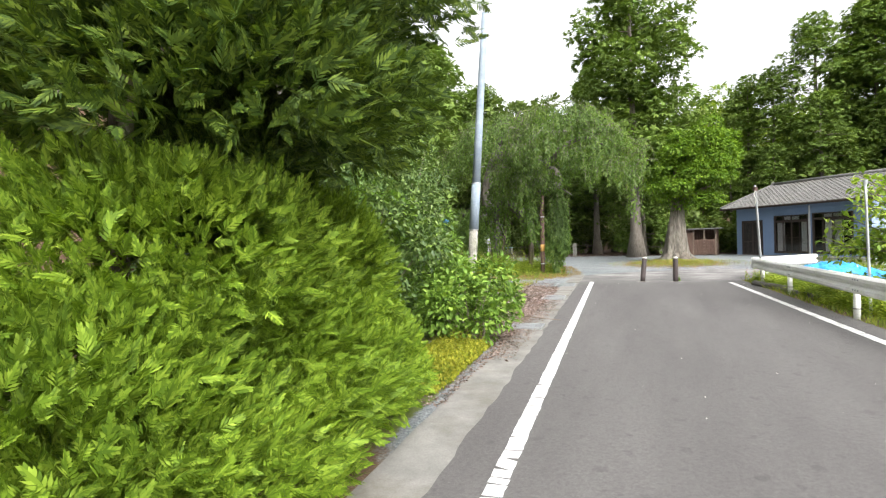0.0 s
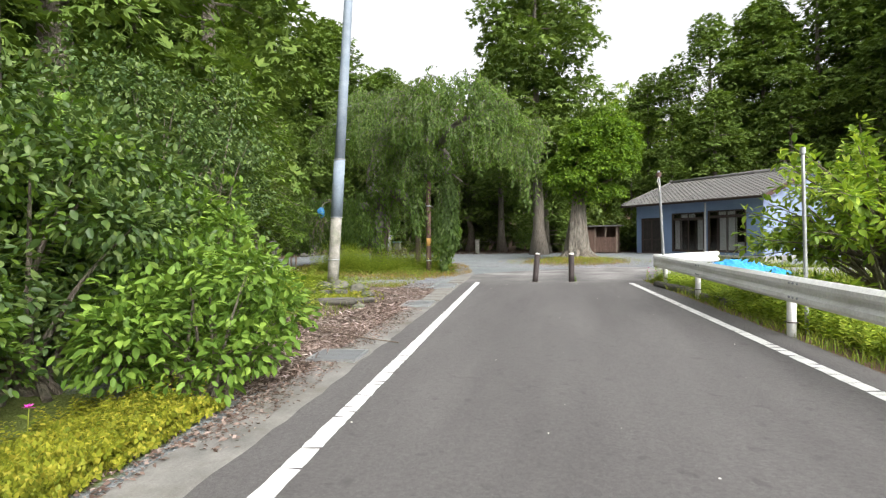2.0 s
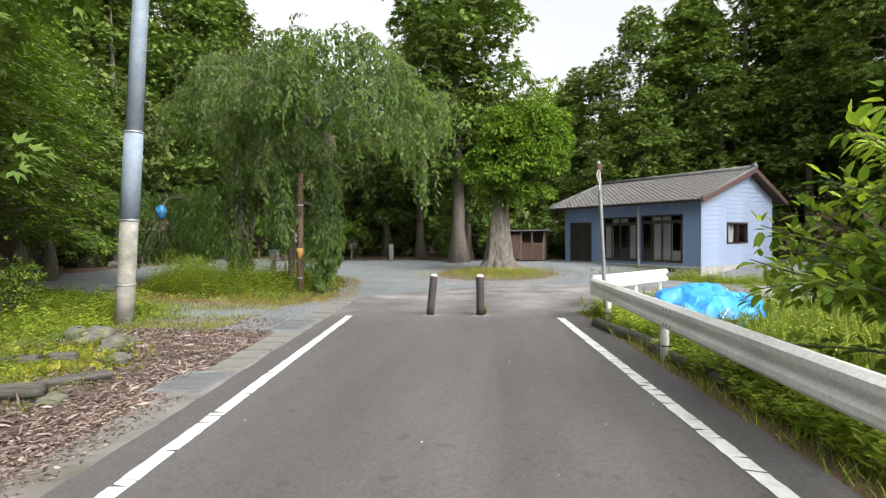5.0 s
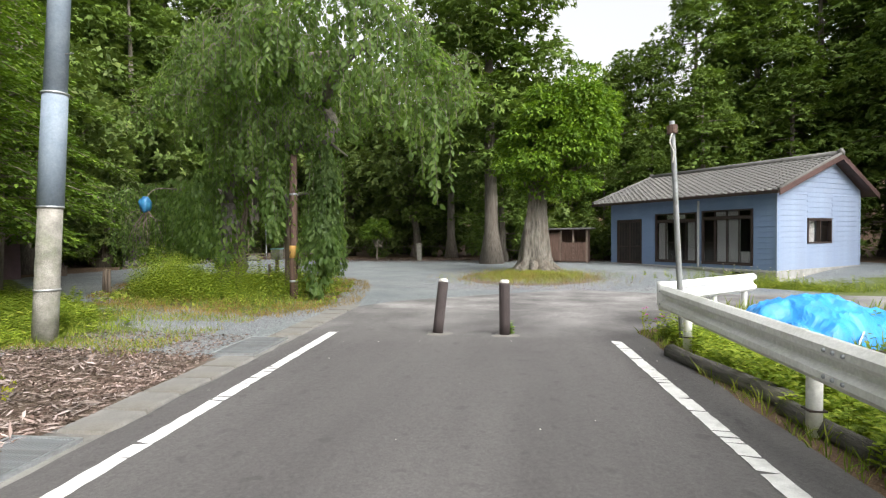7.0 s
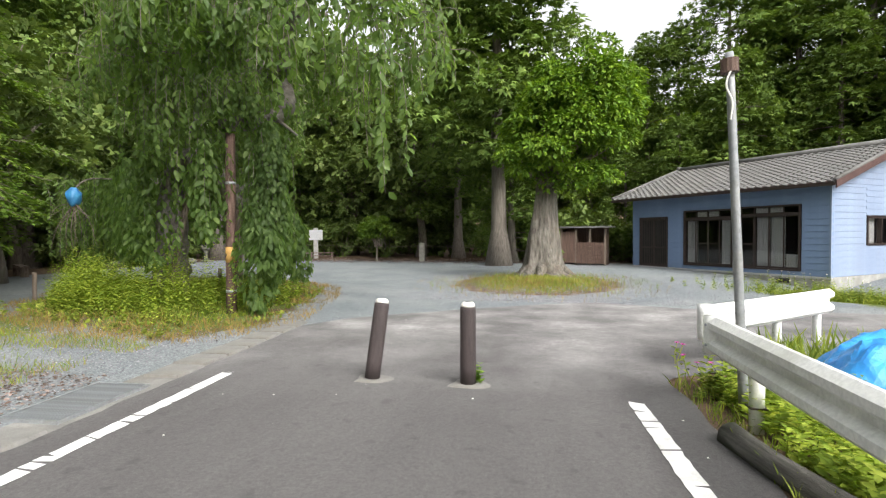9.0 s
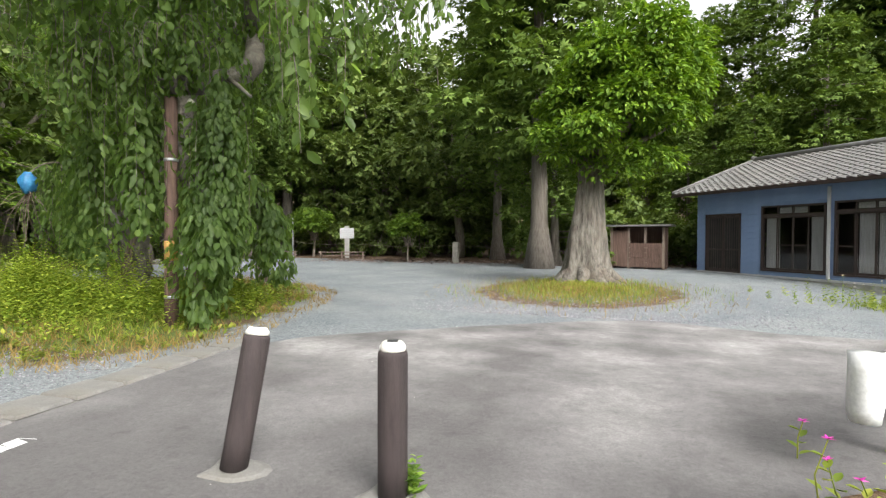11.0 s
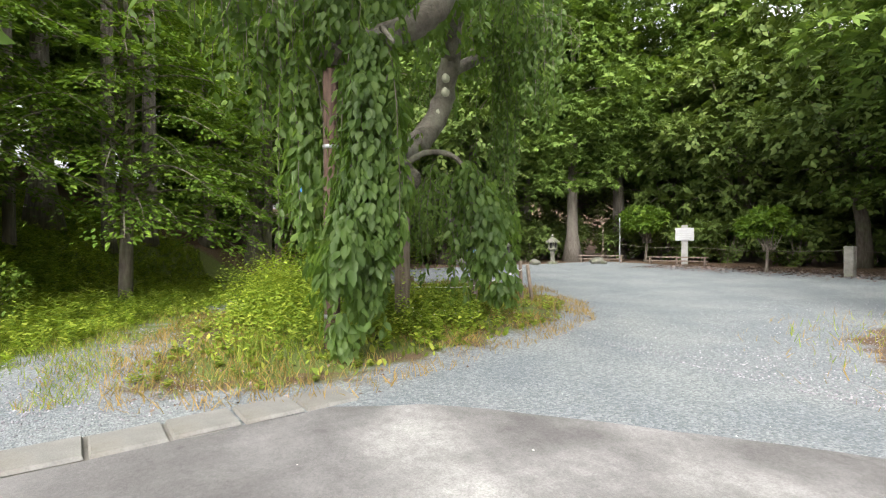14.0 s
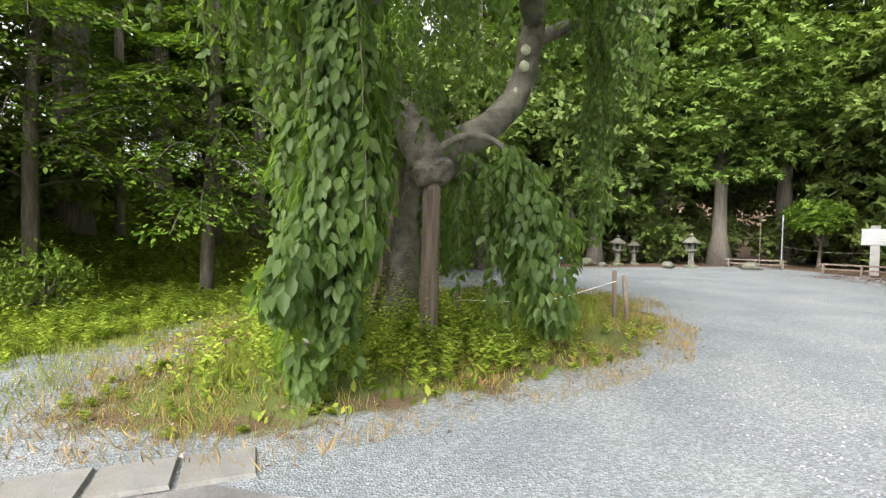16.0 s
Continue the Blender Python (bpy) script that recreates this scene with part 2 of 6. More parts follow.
M["lime"] = leafage("light_green_leaves", (0.08, 0.15, 0.02), (0.15, 0.26, 0.035), (0.25, 0.36, 0.06), 0.45, 0.5, 0.5)
M["maple"] = leafage("maple_leaves", (0.075, 0.15, 0.02), (0.118, 0.22, 0.028), (0.185, 0.3, 0.042), 0.48, 0.5, 0.6)
M["persimmon"] = leafage("persimmon_leaves", (0.1, 0.2, 0.03), (0.22, 0.36, 0.05), (0.38, 0.52, 0.085), 0.55, 0.35, 1.2)
M["grass"] = leafage("grass_blades", (0.1, 0.17, 0.022), (0.19, 0.28, 0.035), (0.32, 0.38, 0.065), 0.4, 0.6, 1.5)
M["weed"] = leafage("weed_leaves", (0.13, 0.22, 0.025), (0.24, 0.36, 0.04), (0.38, 0.48, 0.075), 0.45, 0.6, 1.2)
M["drygrass"] = leafage("dry_grass", (0.16, 0.13, 0.04), (0.27, 0.21, 0.07), (0.36, 0.27, 0.1), 0.3, 0.7, 1.5)


def ground_material():
    """Gravel, with grass, leaf litter and wood chips where the ground mesh says so."""
    m, t, p = shader("ground_cover")
    at = t.nodes.new("ShaderNodeVertexColor")
    at.layer_name = "cover"
    sep = t.nodes.new("ShaderNodeSeparateColor")
    t.links.new(at.outputs["Color"], sep.inputs["Color"])
    rough = grain(t, 1.6, 8, 0.75)
    tiny = grain(t, 55, 6, 0.7)
    vor = t.nodes.new("ShaderNodeTexVoronoi")
    vor.inputs["Scale"].default_value = 52
    c = t.nodes.new("ShaderNodeTexCoord")
    t.links.new(c.outputs["Object"], vor.inputs["Vector"])
    gravel = ramp(t, vor.outputs["Color"], [(0.0, (0.125, 0.138, 0.146)), (0.5, (0.198, 0.215, 0.226)), (1.0, (0.32, 0.34, 0.35))])
    gravel = blend(t, gravel, ramp(t, grain(t, 0.55, 6), [(0.35, (0.8, 0.82, 0.84)), (0.68, (1.12, 1.1, 1.05))]), 0.9, "MULTIPLY")
    grass = ramp(t, tiny, [(0.25, (0.05, 0.065, 0.02)), (0.5, (0.11, 0.14, 0.035)), (0.75, (0.2, 0.2, 0.07))])
    litter = ramp(t, tiny, [(0.25, (0.05, 0.033, 0.022)), (0.5, (0.12, 0.08, 0.05)), (0.75, (0.2, 0.13, 0.085))])
    chips = ramp(t, tiny, [(0.25, (0.055, 0.04, 0.03)), (0.5, (0.12, 0.09, 0.068)), (0.75, (0.22, 0.18, 0.14))])
    col = gravel
    for chan, what in ((0, grass), (1, litter), (2, chips)):
        mth = t.nodes.new("ShaderNodeMath")
        mth.operation = "ADD"
        t.links.new(sep.outputs[chan], mth.inputs[0])
        t.links.new(rough, mth.inputs[1])
        col = blend(t, col, what, ramp(t, mth.outputs[0], [(0.86, (0, 0, 0)), (1.2, (1, 1, 1))]))
    t.links.new(col, p.inputs["Base Color"])
    p.inputs["Roughness"].default_value = 0.95
    p.inputs["Specular IOR Level"].default_value = 0.2
    relief(t, p, vor.outputs["Distance"], 0.7, 0.02)
    return m


M["ground"] = ground_material()


# ---- mesh helpers ----
rng = np.random.default_rng(7)


def mesh_of(name, verts, faces, material, smooth=False):
    me = bpy.data.meshes.new(name)
    me.from_pydata([tuple(map(float, v)) for v in verts], [], [tuple(int(i) for i in f) for f in faces])
    me.materials.append(material)
    if smooth:
        me.polygons.foreach_set("use_smooth", [True] * len(me.polygons))
    me.update()
    return me


def piece(name, verts, faces, material, parent=None, label="", smooth=False):
    ob = new(name, mesh_of(name, verts, faces, material, smooth))
    ob.parent = parent
    return tagged(ob, label)


def part(name, bm, material, parent=None, label="", smooth=False):
    me = bpy.data.meshes.new(name)
    bm.to_mesh(me)
    bm.free()
    me.materials.append(material)
    if smooth:
        me.polygons.foreach_set("use_smooth", [True] * len(me.polygons))
    ob = new(name, me)
    ob.parent = parent
    return tagged(ob, label)


def thing(name, m, label, category, group="", kind=""):
    ob = new(name)
    ob.empty_display_size = 0.1
    ob.matrix_world = m
    return tagged(ob, label, category, group, kind)


def block(bm, x0, x1, y0, y1, z0, z1, bevel=0.0):
    r = bmesh.ops.create_cube(bm, size=1.0)
    bmesh.ops.scale(bm, vec=(x1 - x0, y1 - y0, z1 - z0), verts=r["verts"])
    bmesh.ops.translate(bm, vec=((x0 + x1) / 2, (y0 + y1) / 2, (z0 + z1) / 2), verts=r["verts"])
    if bevel:
        edges = {e for v in r["verts"] for e in v.link_edges}
        bmesh.ops.bevel(bm, geom=list(edges), offset=bevel, segments=2, affect="EDGES")
    return bm


def slab(name, x0, x1, y0, y1, z0, z1, material, parent=None, label="", bevel=0.0):
    return part(name, block(bmesh.new(), x0, x1, y0, y1, z0, z1, bevel), material, parent, label)


def tube(path, radii, sides=8, cap=True, knobs=0.0):
    """Vertices and faces of a tapered pipe along a path."""
    path = np.asarray(path, float)
    n = len(path)
    tan = np.gradient(path, axis=0)
    tan /= np.linalg.norm(tan, axis=1)[:, None] + 1e-9
    ref = np.array([0.0, 1.0, 0.13]) if abs(tan[0][2]) > 0.8 else np.array([0.0, 0.0, 1.0])
    verts, faces = [], []
    for i in range(n):
        a = np.cross(tan[i], ref)
        a /= np.linalg.norm(a) + 1e-9
        b = np.cross(tan[i], a)
        for k in range(sides):
            w = 2 * math.pi * k / sides
            r = radii[i] * (1 + knobs * noise.noise(Vector((i * 0.9, 3 * math.cos(w), 3 * math.sin(w)))))
            verts.append(path[i] + r * (a * math.cos(w) + b * math.sin(w)))
    for i in range(n - 1):
        for k in range(sides):
            k2 = (k + 1) % sides
            faces.append((i * sides + k, i * sides + k2, (i + 1) * sides + k2, (i + 1) * sides + k))
    if cap:
        faces.append(tuple(range(sides - 1, -1, -1)))
        faces.append(tuple((n - 1) * sides + k for k in range(sides)))
    return verts, faces


def tubes(list_of):
    verts, faces = [], []
    for v, f in list_of:
        o = len(verts)
        verts += list(v)
        faces += [tuple(i + o for i in q) for q in f]
    return verts, faces


def bend(points, steps=6):
    """A smooth curve through the points."""
    p = [np.asarray(q, float) for q in points]
    p = [2 * p[0] - p[1]] + p + [2 * p[-1] - p[-2]]
    out = []
    for i in range(1, len(p) - 2):
        for u in np.linspace(0, 1, steps, endpoint=False):
            out.append(0.5 * (2 * p[i] + (p[i + 1] - p[i - 1]) * u + (2 * p[i - 1] - 5 * p[i] + 4 * p[i + 1] - p[i + 2]) * u * u
                              + (3 * p[i] - p[i - 1] - 3 * p[i + 1] + p[i + 2]) * u ** 3))
    out.append(p[-2])
    return np.array(out)


def unit(a):
    return a / (np.linalg.norm(a, axis=-1, keepdims=True) + 1e-9)


def cloud(name, shape, place, along, face, size, material, parent=None, label=""):
    """Many copies of a small leaf shape joined into one mesh. along: the leaf's axis, face: its upper side."""
    tv, tf = shape
    n = len(place)
    y = unit(np.asarray(along, float))
    x = unit(np.cross(y, np.asarray(face, float)))
    z = np.cross(x, y)
    s = np.broadcast_to(np.asarray(size, float), (n,))[:, None, None]
    v = (tv[None, :, 0:1] * x[:, None, :] + tv[None, :, 1:2] * y[:, None, :] + tv[None, :, 2:3] * z[:, None, :]) * s + np.asarray(place)[:, None, :]
    k, q = tf.shape
    f = (tf[None] + (np.arange(n) * len(tv))[:, None, None]).reshape(-1)
    me = bpy.data.meshes.new(name)
    me.vertices.add(n * len(tv))
    me.vertices.foreach_set("co", v.reshape(-1).astype(np.float32))
    me.loops.add(n * k * q)
    me.loops.foreach_set("vertex_index", f.astype(np.int32))
    me.polygons.add(n * k)
    me.polygons.foreach_set("loop_start", (np.arange(n * k) * q).astype(np.int32))
    me.update(calc_edges=True)
    me.materials.append(material)
    ob = new(name, me)
    ob.parent = parent
    return tagged(ob, label)


LEAF = (np.array([(0, 0, 0), (0.24, 0.3, 0.07), (0.22, 0.65, 0.04), (0, 1, -0.1), (-0.22, 0.65, 0.04), (-0.24, 0.3, 0.07)], float), np.array([(0, 1, 2, 3), (0, 3, 4, 5)]))
DIAMOND = (np.array([(0, 0, 0), (0.24, 0.45, 0.05), (0, 1, -0.08), (-0.24, 0.45, 0.05)], float), np.array([(0, 1, 2, 3)]))
BLADE = (np.array([(-0.035, 0, 0), (0.035, 0, 0), (0.03, 0.55, 0.08), (-0.03, 0.55, 0.08), (0.004, 1, 0.32), (-0.004, 1, 0.32)], float), np.array([(0, 1, 2, 3), (3, 2, 4, 5)]))


def fan(count, spread, narrow, droop, tip=0.5):
    """A spray: thin lobes to both sides of a stem."""
    v, f = [], []
    for i in range(count):
        u = i / (count - 1)
        for side in (-1, 1):
            a = side * (spread * (1 - 0.55 * u))
            base = np.array((0, u * 0.72, -droop * u * u))
            ln = (0.42 - 0.22 * u) * (0.8 + 0.4 * ((i * 7 + side) % 3) / 3)
            d = np.array((math.sin(a), math.cos(a), -0.15 - tip * 0.3 * u))
            w = np.array((math.cos(a), -math.sin(a), 0)) * narrow
            o = len(v)
            v += [base, base + d * ln * 0.5 + w, base + d * ln, base + d * ln * 0.5 - w]
            f.append((o, o + 1, o + 2, o + 3))
    o = len(v)
    v += [np.array((0, 0, 0)), np.array((narrow, 0.5, -droop * 0.25)), np.array((0, 1.02, -droop)), np.array((-narrow, 0.5, -droop * 0.25))]
    f.append((o, o + 1, o + 2, o + 3))
    return np.array(v, float), np.array(f)


SPRAY = fan(7, 0.75, 0.042, 0.1)
TUFT = (np.array([(0, 0, 0), (0.17, 0.5, 0.02), (0, 1, -0.25), (-0.17, 0.5, 0.02), (0.02, 0.1, 0), (0.42, 0.36, 0.0), (0.55, 0.75, -0.2), (0.16, 0.5, 0.0),
                  (-0.02, 0.1, 0), (-0.16, 0.5, 0.0), (-0.55, 0.75, -0.2), (-0.42, 0.36, 0.0)], float), np.array([(0, 1, 2, 3), (4, 5, 6, 7), (8, 9, 10, 11)]))


def rosette(count, wide, lift):
    v, f = [], []
    for i in range(count):
        a = 2.4 * i
        d = np.array((math.cos(a), math.sin(a), 0.0))
        w = np.array((-d[1], d[0], 0)) * wide
        ln = 0.75 + 0.25 * ((i * 5) % 4) / 3
        z = np.array((0, 0, 1.0))
        o = len(v)
        v += [d * 0.05, d * ln * 0.5 + w + z * lift, d * ln + z * (lift * 0.2), d * ln * 0.5 - w + z * lift]
        f.append((o, o + 1, o + 2, o + 3))
    return np.array(v, float), np.array(f)


ROSETTE = rosette(4, 0.27, 0.16)


def ball(n):
    return unit(rng.normal(size=(n, 3)))


def tufted(centres, radii, per, hang=0.35, under=0.75):
    """Places, axes and faces of leaves on the outside of many small lumps."""
    centres, radii = np.asarray(centres, float), np.asarray(radii, float)
    n = len(centres) * per
    i = np.repeat(np.arange(len(centres)), per)
    d = ball(n)
    d[:, 2] = np.where(d[:, 2] < -under, -d[:, 2], d[:, 2])
    shell = rng.uniform(0.6, 1.08, n) ** 0.7
    p = centres[i] + d * radii[i] * shell[:, None]
    along = d + rng.normal(size=(n, 3)) * 0.45
    along[:, 2] -= hang
    face = d * 0.6 + rng.normal(size=(n, 3)) * 0.35 + np.array((0, 0, 0.8))
    return p, along, face


# ---- the lie of the land ----
def ease(a, lo, hi):
    t = np.clip((a - lo) / (hi - lo), 0, 1)
    return t * t * (3 - 2 * t)


def left_line(y):
    return 0.9 - 0.0935 * y


def right_line(y):
    return 5.58 - 0.105 * y


def height(x, y):
    x, y = np.asarray(x, float), np.asarray(y, float)
    bank = -0.55 * (x + 7.0) - 0.83 * (y - 14.2)
    h = 0.5 * np.clip(bank, 0, 9) * ease(bank, -0.5, 2.5) * ease(-x, 5.0, 8.5)
    h = h + 0.16 * ease(-x, 1.5, 3.2) * (1 - ease(y, 12.0, 15.0))
    h = h + 0.2 * np.exp(-(((x + 4.9) / 2.6) ** 2 + ((y - 22.0) / 3.0) ** 2))
    h = h + 0.12 * np.exp(-(((x - 2.3) / 1.9) ** 2 + ((y - 28.9) / 2.2) ** 2))
    h = h - 0.25 * ease(x, right_line(y) + 0.9, right_line(y) + 2.2) * (1 - ease(y, 16.5, 18.5)) * ease(y, -40, -10)
    h = h - 0.55 * np.exp(-(((x - 12.3) / 3.8) ** 2 + ((y - 29.3) / 4.2) ** 2))
    h = h + 0.3 * np.clip(y - 56, 0, 40) * ease(y, 52, 60) + 0.22 * np.clip(x - 26, 0, 40) * ease(x, 24, 30)
    return h


def land(x, y):
    return float(height(x, y))


def steps(lo, hi, fine_lo, fine_hi, fine, growth=1.35):
    mid = list(np.arange(fine_lo, fine_hi + 1e-6, fine))
    a, b, s = fine_lo, fine_hi, fine
    left, right = [], []
    while a > lo:
        s *= growth
        a -= s
        left.append(max(a, lo))
    s = fine
    while b < hi:
        s *= growth
        b += s
        right.append(min(b, hi))
    return np.array(left[::-1] + mid + right)


ISLAND = ((-1.6, 19.35), (-1.85, 20.0), (-2.05, 21.1), (-2.5, 22.6), (-3.3, 24.3), (-4.9, 25.8), (-8.8, 28.0), (-12.0, 27.0), (-11.5, 23.0), (-9.5, 20.0), (-7.7, 18.6), (-5.6, 17.85), (-4.3, 17.4), (-2.85, 17.1), (-2.1, 17.8), (-1.8, 18.7))


def depth_inside(x, y, poly):
    """How far inside a closed outline a point lies (negative outside)."""
    x, y = np.asarray(x, float), np.asarray(y, float)
    best = np.full(x.shape, 1e9)
    inside = np.zeros(x.shape, bool)
    for (ax, ay), (bx, by) in zip(poly, poly[1:] + poly[:1]):
        dx, dy = bx - ax, by - ay
        u = np.clip(((x - ax) * dx + (y - ay) * dy) / (dx * dx + dy * dy), 0, 1)
        best = np.minimum(best, np.hypot(x - ax - u * dx, y - ay - u * dy))
        if dy:
            cross = ((ay > y) != (by > y)) & (x < dx * (y - ay) / dy + ax)
            inside ^= cross
    return np.where(inside, best, -best)


def build_ground():
    xs, ys = steps(-900, 900, -22, 18, 0.25), steps(-700, 1100, -6, 50, 0.25)
    X, Y = np.meshgrid(xs, ys)
    Z = height(X, Y)
    nx, ny = len(xs), len(ys)
    v = np.stack([X, Y, Z], -1).reshape(-1, 3)
    idx = np.arange(nx * ny).reshape(ny, nx)
    f = np.stack([idx[:-1, :-1], idx[:-1, 1:], idx[1:, 1:], idx[1:, :-1]], -1).reshape(-1, 4)
    me = mesh_of("ground", v, f, M["ground"], True)
    x, y = v[:, 0], v[:, 1]
    L, R = left_line(y), right_line(y)
    grass = np.zeros(len(x))
    litter = np.zeros(len(x))
    chips = np.zeros(len(x))
    depth = depth_inside(x, y, ISLAND)
    grass = np.maximum(grass, ease(depth, -0.35, 1.3) * 0.95)
    isle = ((x - 2.3) / 2.7) ** 2 + ((y - 27.6) / 3.3) ** 2
    grass = np.maximum(grass, 0.66 * (1 - ease(isle, 0.5, 1.2)))
    litter = np.maximum(litter, 0.55 * np.exp(-((isle - 0.75) / 0.4) ** 2))
    grass = np.maximum(grass, (0.45 + 0.5 * ease(x, R + 1.2, R + 2.4)) * ease(x, R + 0.3, R + 0.5) * (1 - ease(y, 17.5, 19.5)))
    grass = np.maximum(grass, ease(-x, -L + 0.9, -L + 1.4) * (1 - ease(y, 11.0, 13.0)) * (1 - ease(y, 3.5, 5)))
    grass = np.maximum(grass, 0.62 * ease(-x, 3.0, 5.0) * (1 - ease(y, 15.6, 17.2)))
    grass = np.maximum(grass, 0.5 * ease(-x, 3.6, 6.0) * ease(y, 13.6, 14.6) * (1 - ease(y, 18.8, 19.6)))
    bank = -0.55 * (x + 7.0) - 0.83 * (y - 14.2)
    grass = np.maximum(grass, ease(bank, -3.0, -1.9) * ease(-x, 4.4, 5.4))
    grass = np.maximum(grass, 0.62 * ease(x, 8.5, 11) * (1 - ease(y, 29, 34)) * ease(y, 20, 24))
    litter = np.maximum(litter, ease(y + 0.12 * x, 39.5, 41.5))
    litter = np.maximum(litter, ease(bank, 6.0, 9.0) * 0.75)
    litter = np.maximum(litter, ease(-x, 17, 22))
    litter = np.maximum(litter, ease(x, 17, 22))
    litter = np.maximum(litter, 0.75 * ease(x, R + 0.25, R + 0.45) * (1 - ease(x, R + 1.3, R + 2.2)) * (1 - ease(y, 16.8, 18.0)))
    ring = np.exp(-((depth - 0.55) / 0.7) ** 2) * 0.44
    litter = np.maximum(litter, ring)
    chips = np.maximum(chips, ease(-x, -L + 0.8, -L + 1.1) * ease(y, 4.6, 5.6) * (1 - ease(y, 13.4, 14.8)) * (1 - ease(-x, 3.6, 5.2)))
    grass = grass * (1 - 0.75 * ease(chips, 0.4, 1.0))
    far = np.maximum(ease(np.abs(x), 60, 90), ease(np.abs(y - 20), 60, 90))
    grass = np.maximum(grass, far)
    cover = np.stack([grass, litter, chips, np.ones_like(x)], -1)
    att = me.color_attributes.new("cover", "FLOAT_COLOR", "POINT")
    att.data.foreach_set("color", cover.reshape(-1).astype(np.float32))
    tagged(new("ground", me), "pale grey gravel ground with grass and leaf litter", "ground", kind="structure")


build_ground()


def strip(name, ys, left, right, z, material, label, category, jitter=0.0):
    v, f = [], []
    for i, y in enumerate(ys):
        n = max(2, 12)
        a, b = left(y), right(y)
        a += jitter * noise.noise(Vector((y * 1.7, 3, 0))) + 0.4 * jitter * noise.noise(Vector((y * 9, 3, 0)))
        b += jitter * noise.noise(Vector((y * 1.7, 9, 0))) + 0.4 * jitter * noise.noise(Vector((y * 9, 9, 0)))
        for k in range(n):
            v.append((a + (b - a) * k / (n - 1), y, z))
    for i in range(len(ys) - 1):
        for k in range(n - 1):
            f.append((i * n + k, i * n + k + 1, (i + 1) * n + k + 1, (i + 1) * n + k))
    return tagged(piece(name, v, f, material), label, category, kind="structure")


def road_left(y):
    if y < 19.35:
        return left_line(y) - 0.45
    return float(np.interp(y, [19.35, 19.6, 20.26, 21.07, 22.02, 22.6, 23.04, 23.1], [-1.38, -1.2, -0.53, 0.51, 1.78, 2.7, 3.6, 3.8]))


def road_right(y):
    return float(np.interp(y, [-60, 16.9, 17.2, 18.4, 19.4, 22.3, 22.5, 23.04, 23.1], [right_line(-60) + 0.5, right_line(16.9) + 0.52, 4.75, 6.4, 18, 18, 5.7, 4.2, 3.9]))


strip("road", list(np.arange(-60, -6, 2.0)) + list(np.arange(-6, 23.1, 0.15)), road_left, road_right, 0.012, M["asphalt"],
      "worn dark grey asphalt lane with pale dusty streaks", "road", 0.07)


def worn_line(line, y0, y1, label):
    """A cracked painted edge line, broken into uneven slabs."""
    v, f = [], []
    y = y0
    r = random.Random(int(y1 * 100))
    while y < y1:
        ln = r.choice([0.08, 0.13, 0.2, 0.3, 0.5]) * r.uniform(0.8, 1.2)
        e = min(y + ln, y1)
        k = max(2, int((e - y) / 0.08) + 1)
        o = len(v)
        skew = r.uniform(-0.02, 0.02)
        for i in range(k):
            yy = y + (e - y) * i / (k - 1)
            wob = 0.008 * noise.noise(Vector((yy * 11, 0, y1)))
            for side in (-1, 1):
                v.append((line(yy) + side * (0.074 + r.uniform(-0.006, 0.006)) + wob, yy + side * skew, 0.018))
        for i in range(k - 1):
            f.append((o + 2 * i, o + 2 * i + 1, o + 2 * i + 3, o + 2 * i + 2))
        y = e + r.uniform(0.006, 0.028)
    return tagged(piece("road_marking", v, f, M["paint"]), label, "road marking", kind="structure")


worn_line(left_line, -9, 16.1, "cracked white edge line on asphalt")
worn_line(right_line, -9, 16.0, "cracked white edge line beside the guardrail")


# ---- gutter lids and gratings ----
def grating(y0, y1):
    y = (y0 + y1) / 2
    x0 = left_line(y) - 1.12
    g = thing("drain_grating", pose(x0, y0, 0.02, 0, 0, 5.4), "grey steel drain grating set in concrete", "grating", "drain gratings")
    bm = bmesh.new()
    w, d = 0.62, y1 - y0
    for a, b, c, e in ((0, w, 0, 0.03), (0, w, d - 0.03, d), (0, 0.03, 0.03, d - 0.03), (w - 0.03, w, 0.03, d - 0.03)):
        block(bm, a, b, c, e, -0.02, 0.02)
    part("frame", bm, M["galvanised"], g)
    # dark sheet under the bars paints the shade down the drain
    slab("pit", 0.03, w - 0.03, 0.03, d - 0.03, -0.018, -0.012, M["dark"], g)
    bar = mesh_of("bar", *[[(-0.006, 0.03, -0.012), (0.006, 0.03, -0.012), (0.006, d - 0.03, -0.012), (-0.006, d - 0.03, -0.012), (-0.006, 0.03, 0.016), (0.006, 0.03, 0.016), (0.006, d - 0.03, 0.016), (-0.006, d - 0.03, 0.016)],
                           [(0, 3, 2, 1), (4, 5, 6, 7), (0, 1, 5, 4), (1, 2, 6, 5), (2, 3, 7, 6), (3, 0, 4, 7)]], M["galvanised"])
    for i in range(17):
        b = new("bar", bar)
        b.parent, b.location = g, (0.06 + i * 0.031, 0, 0)
    bm = bmesh.new()
    for i in range(1, int(d / 0.1)):
        block(bm, 0.03, w - 0.03, i * 0.1 - 0.004, i * 0.1 + 0.004, -0.01, 0.011)
    part("cross_bars", bm, M["galvanised"], g)


grating(10.65, 11.47)
grating(14.3, 15.4)
grating(6.05, 6.6)


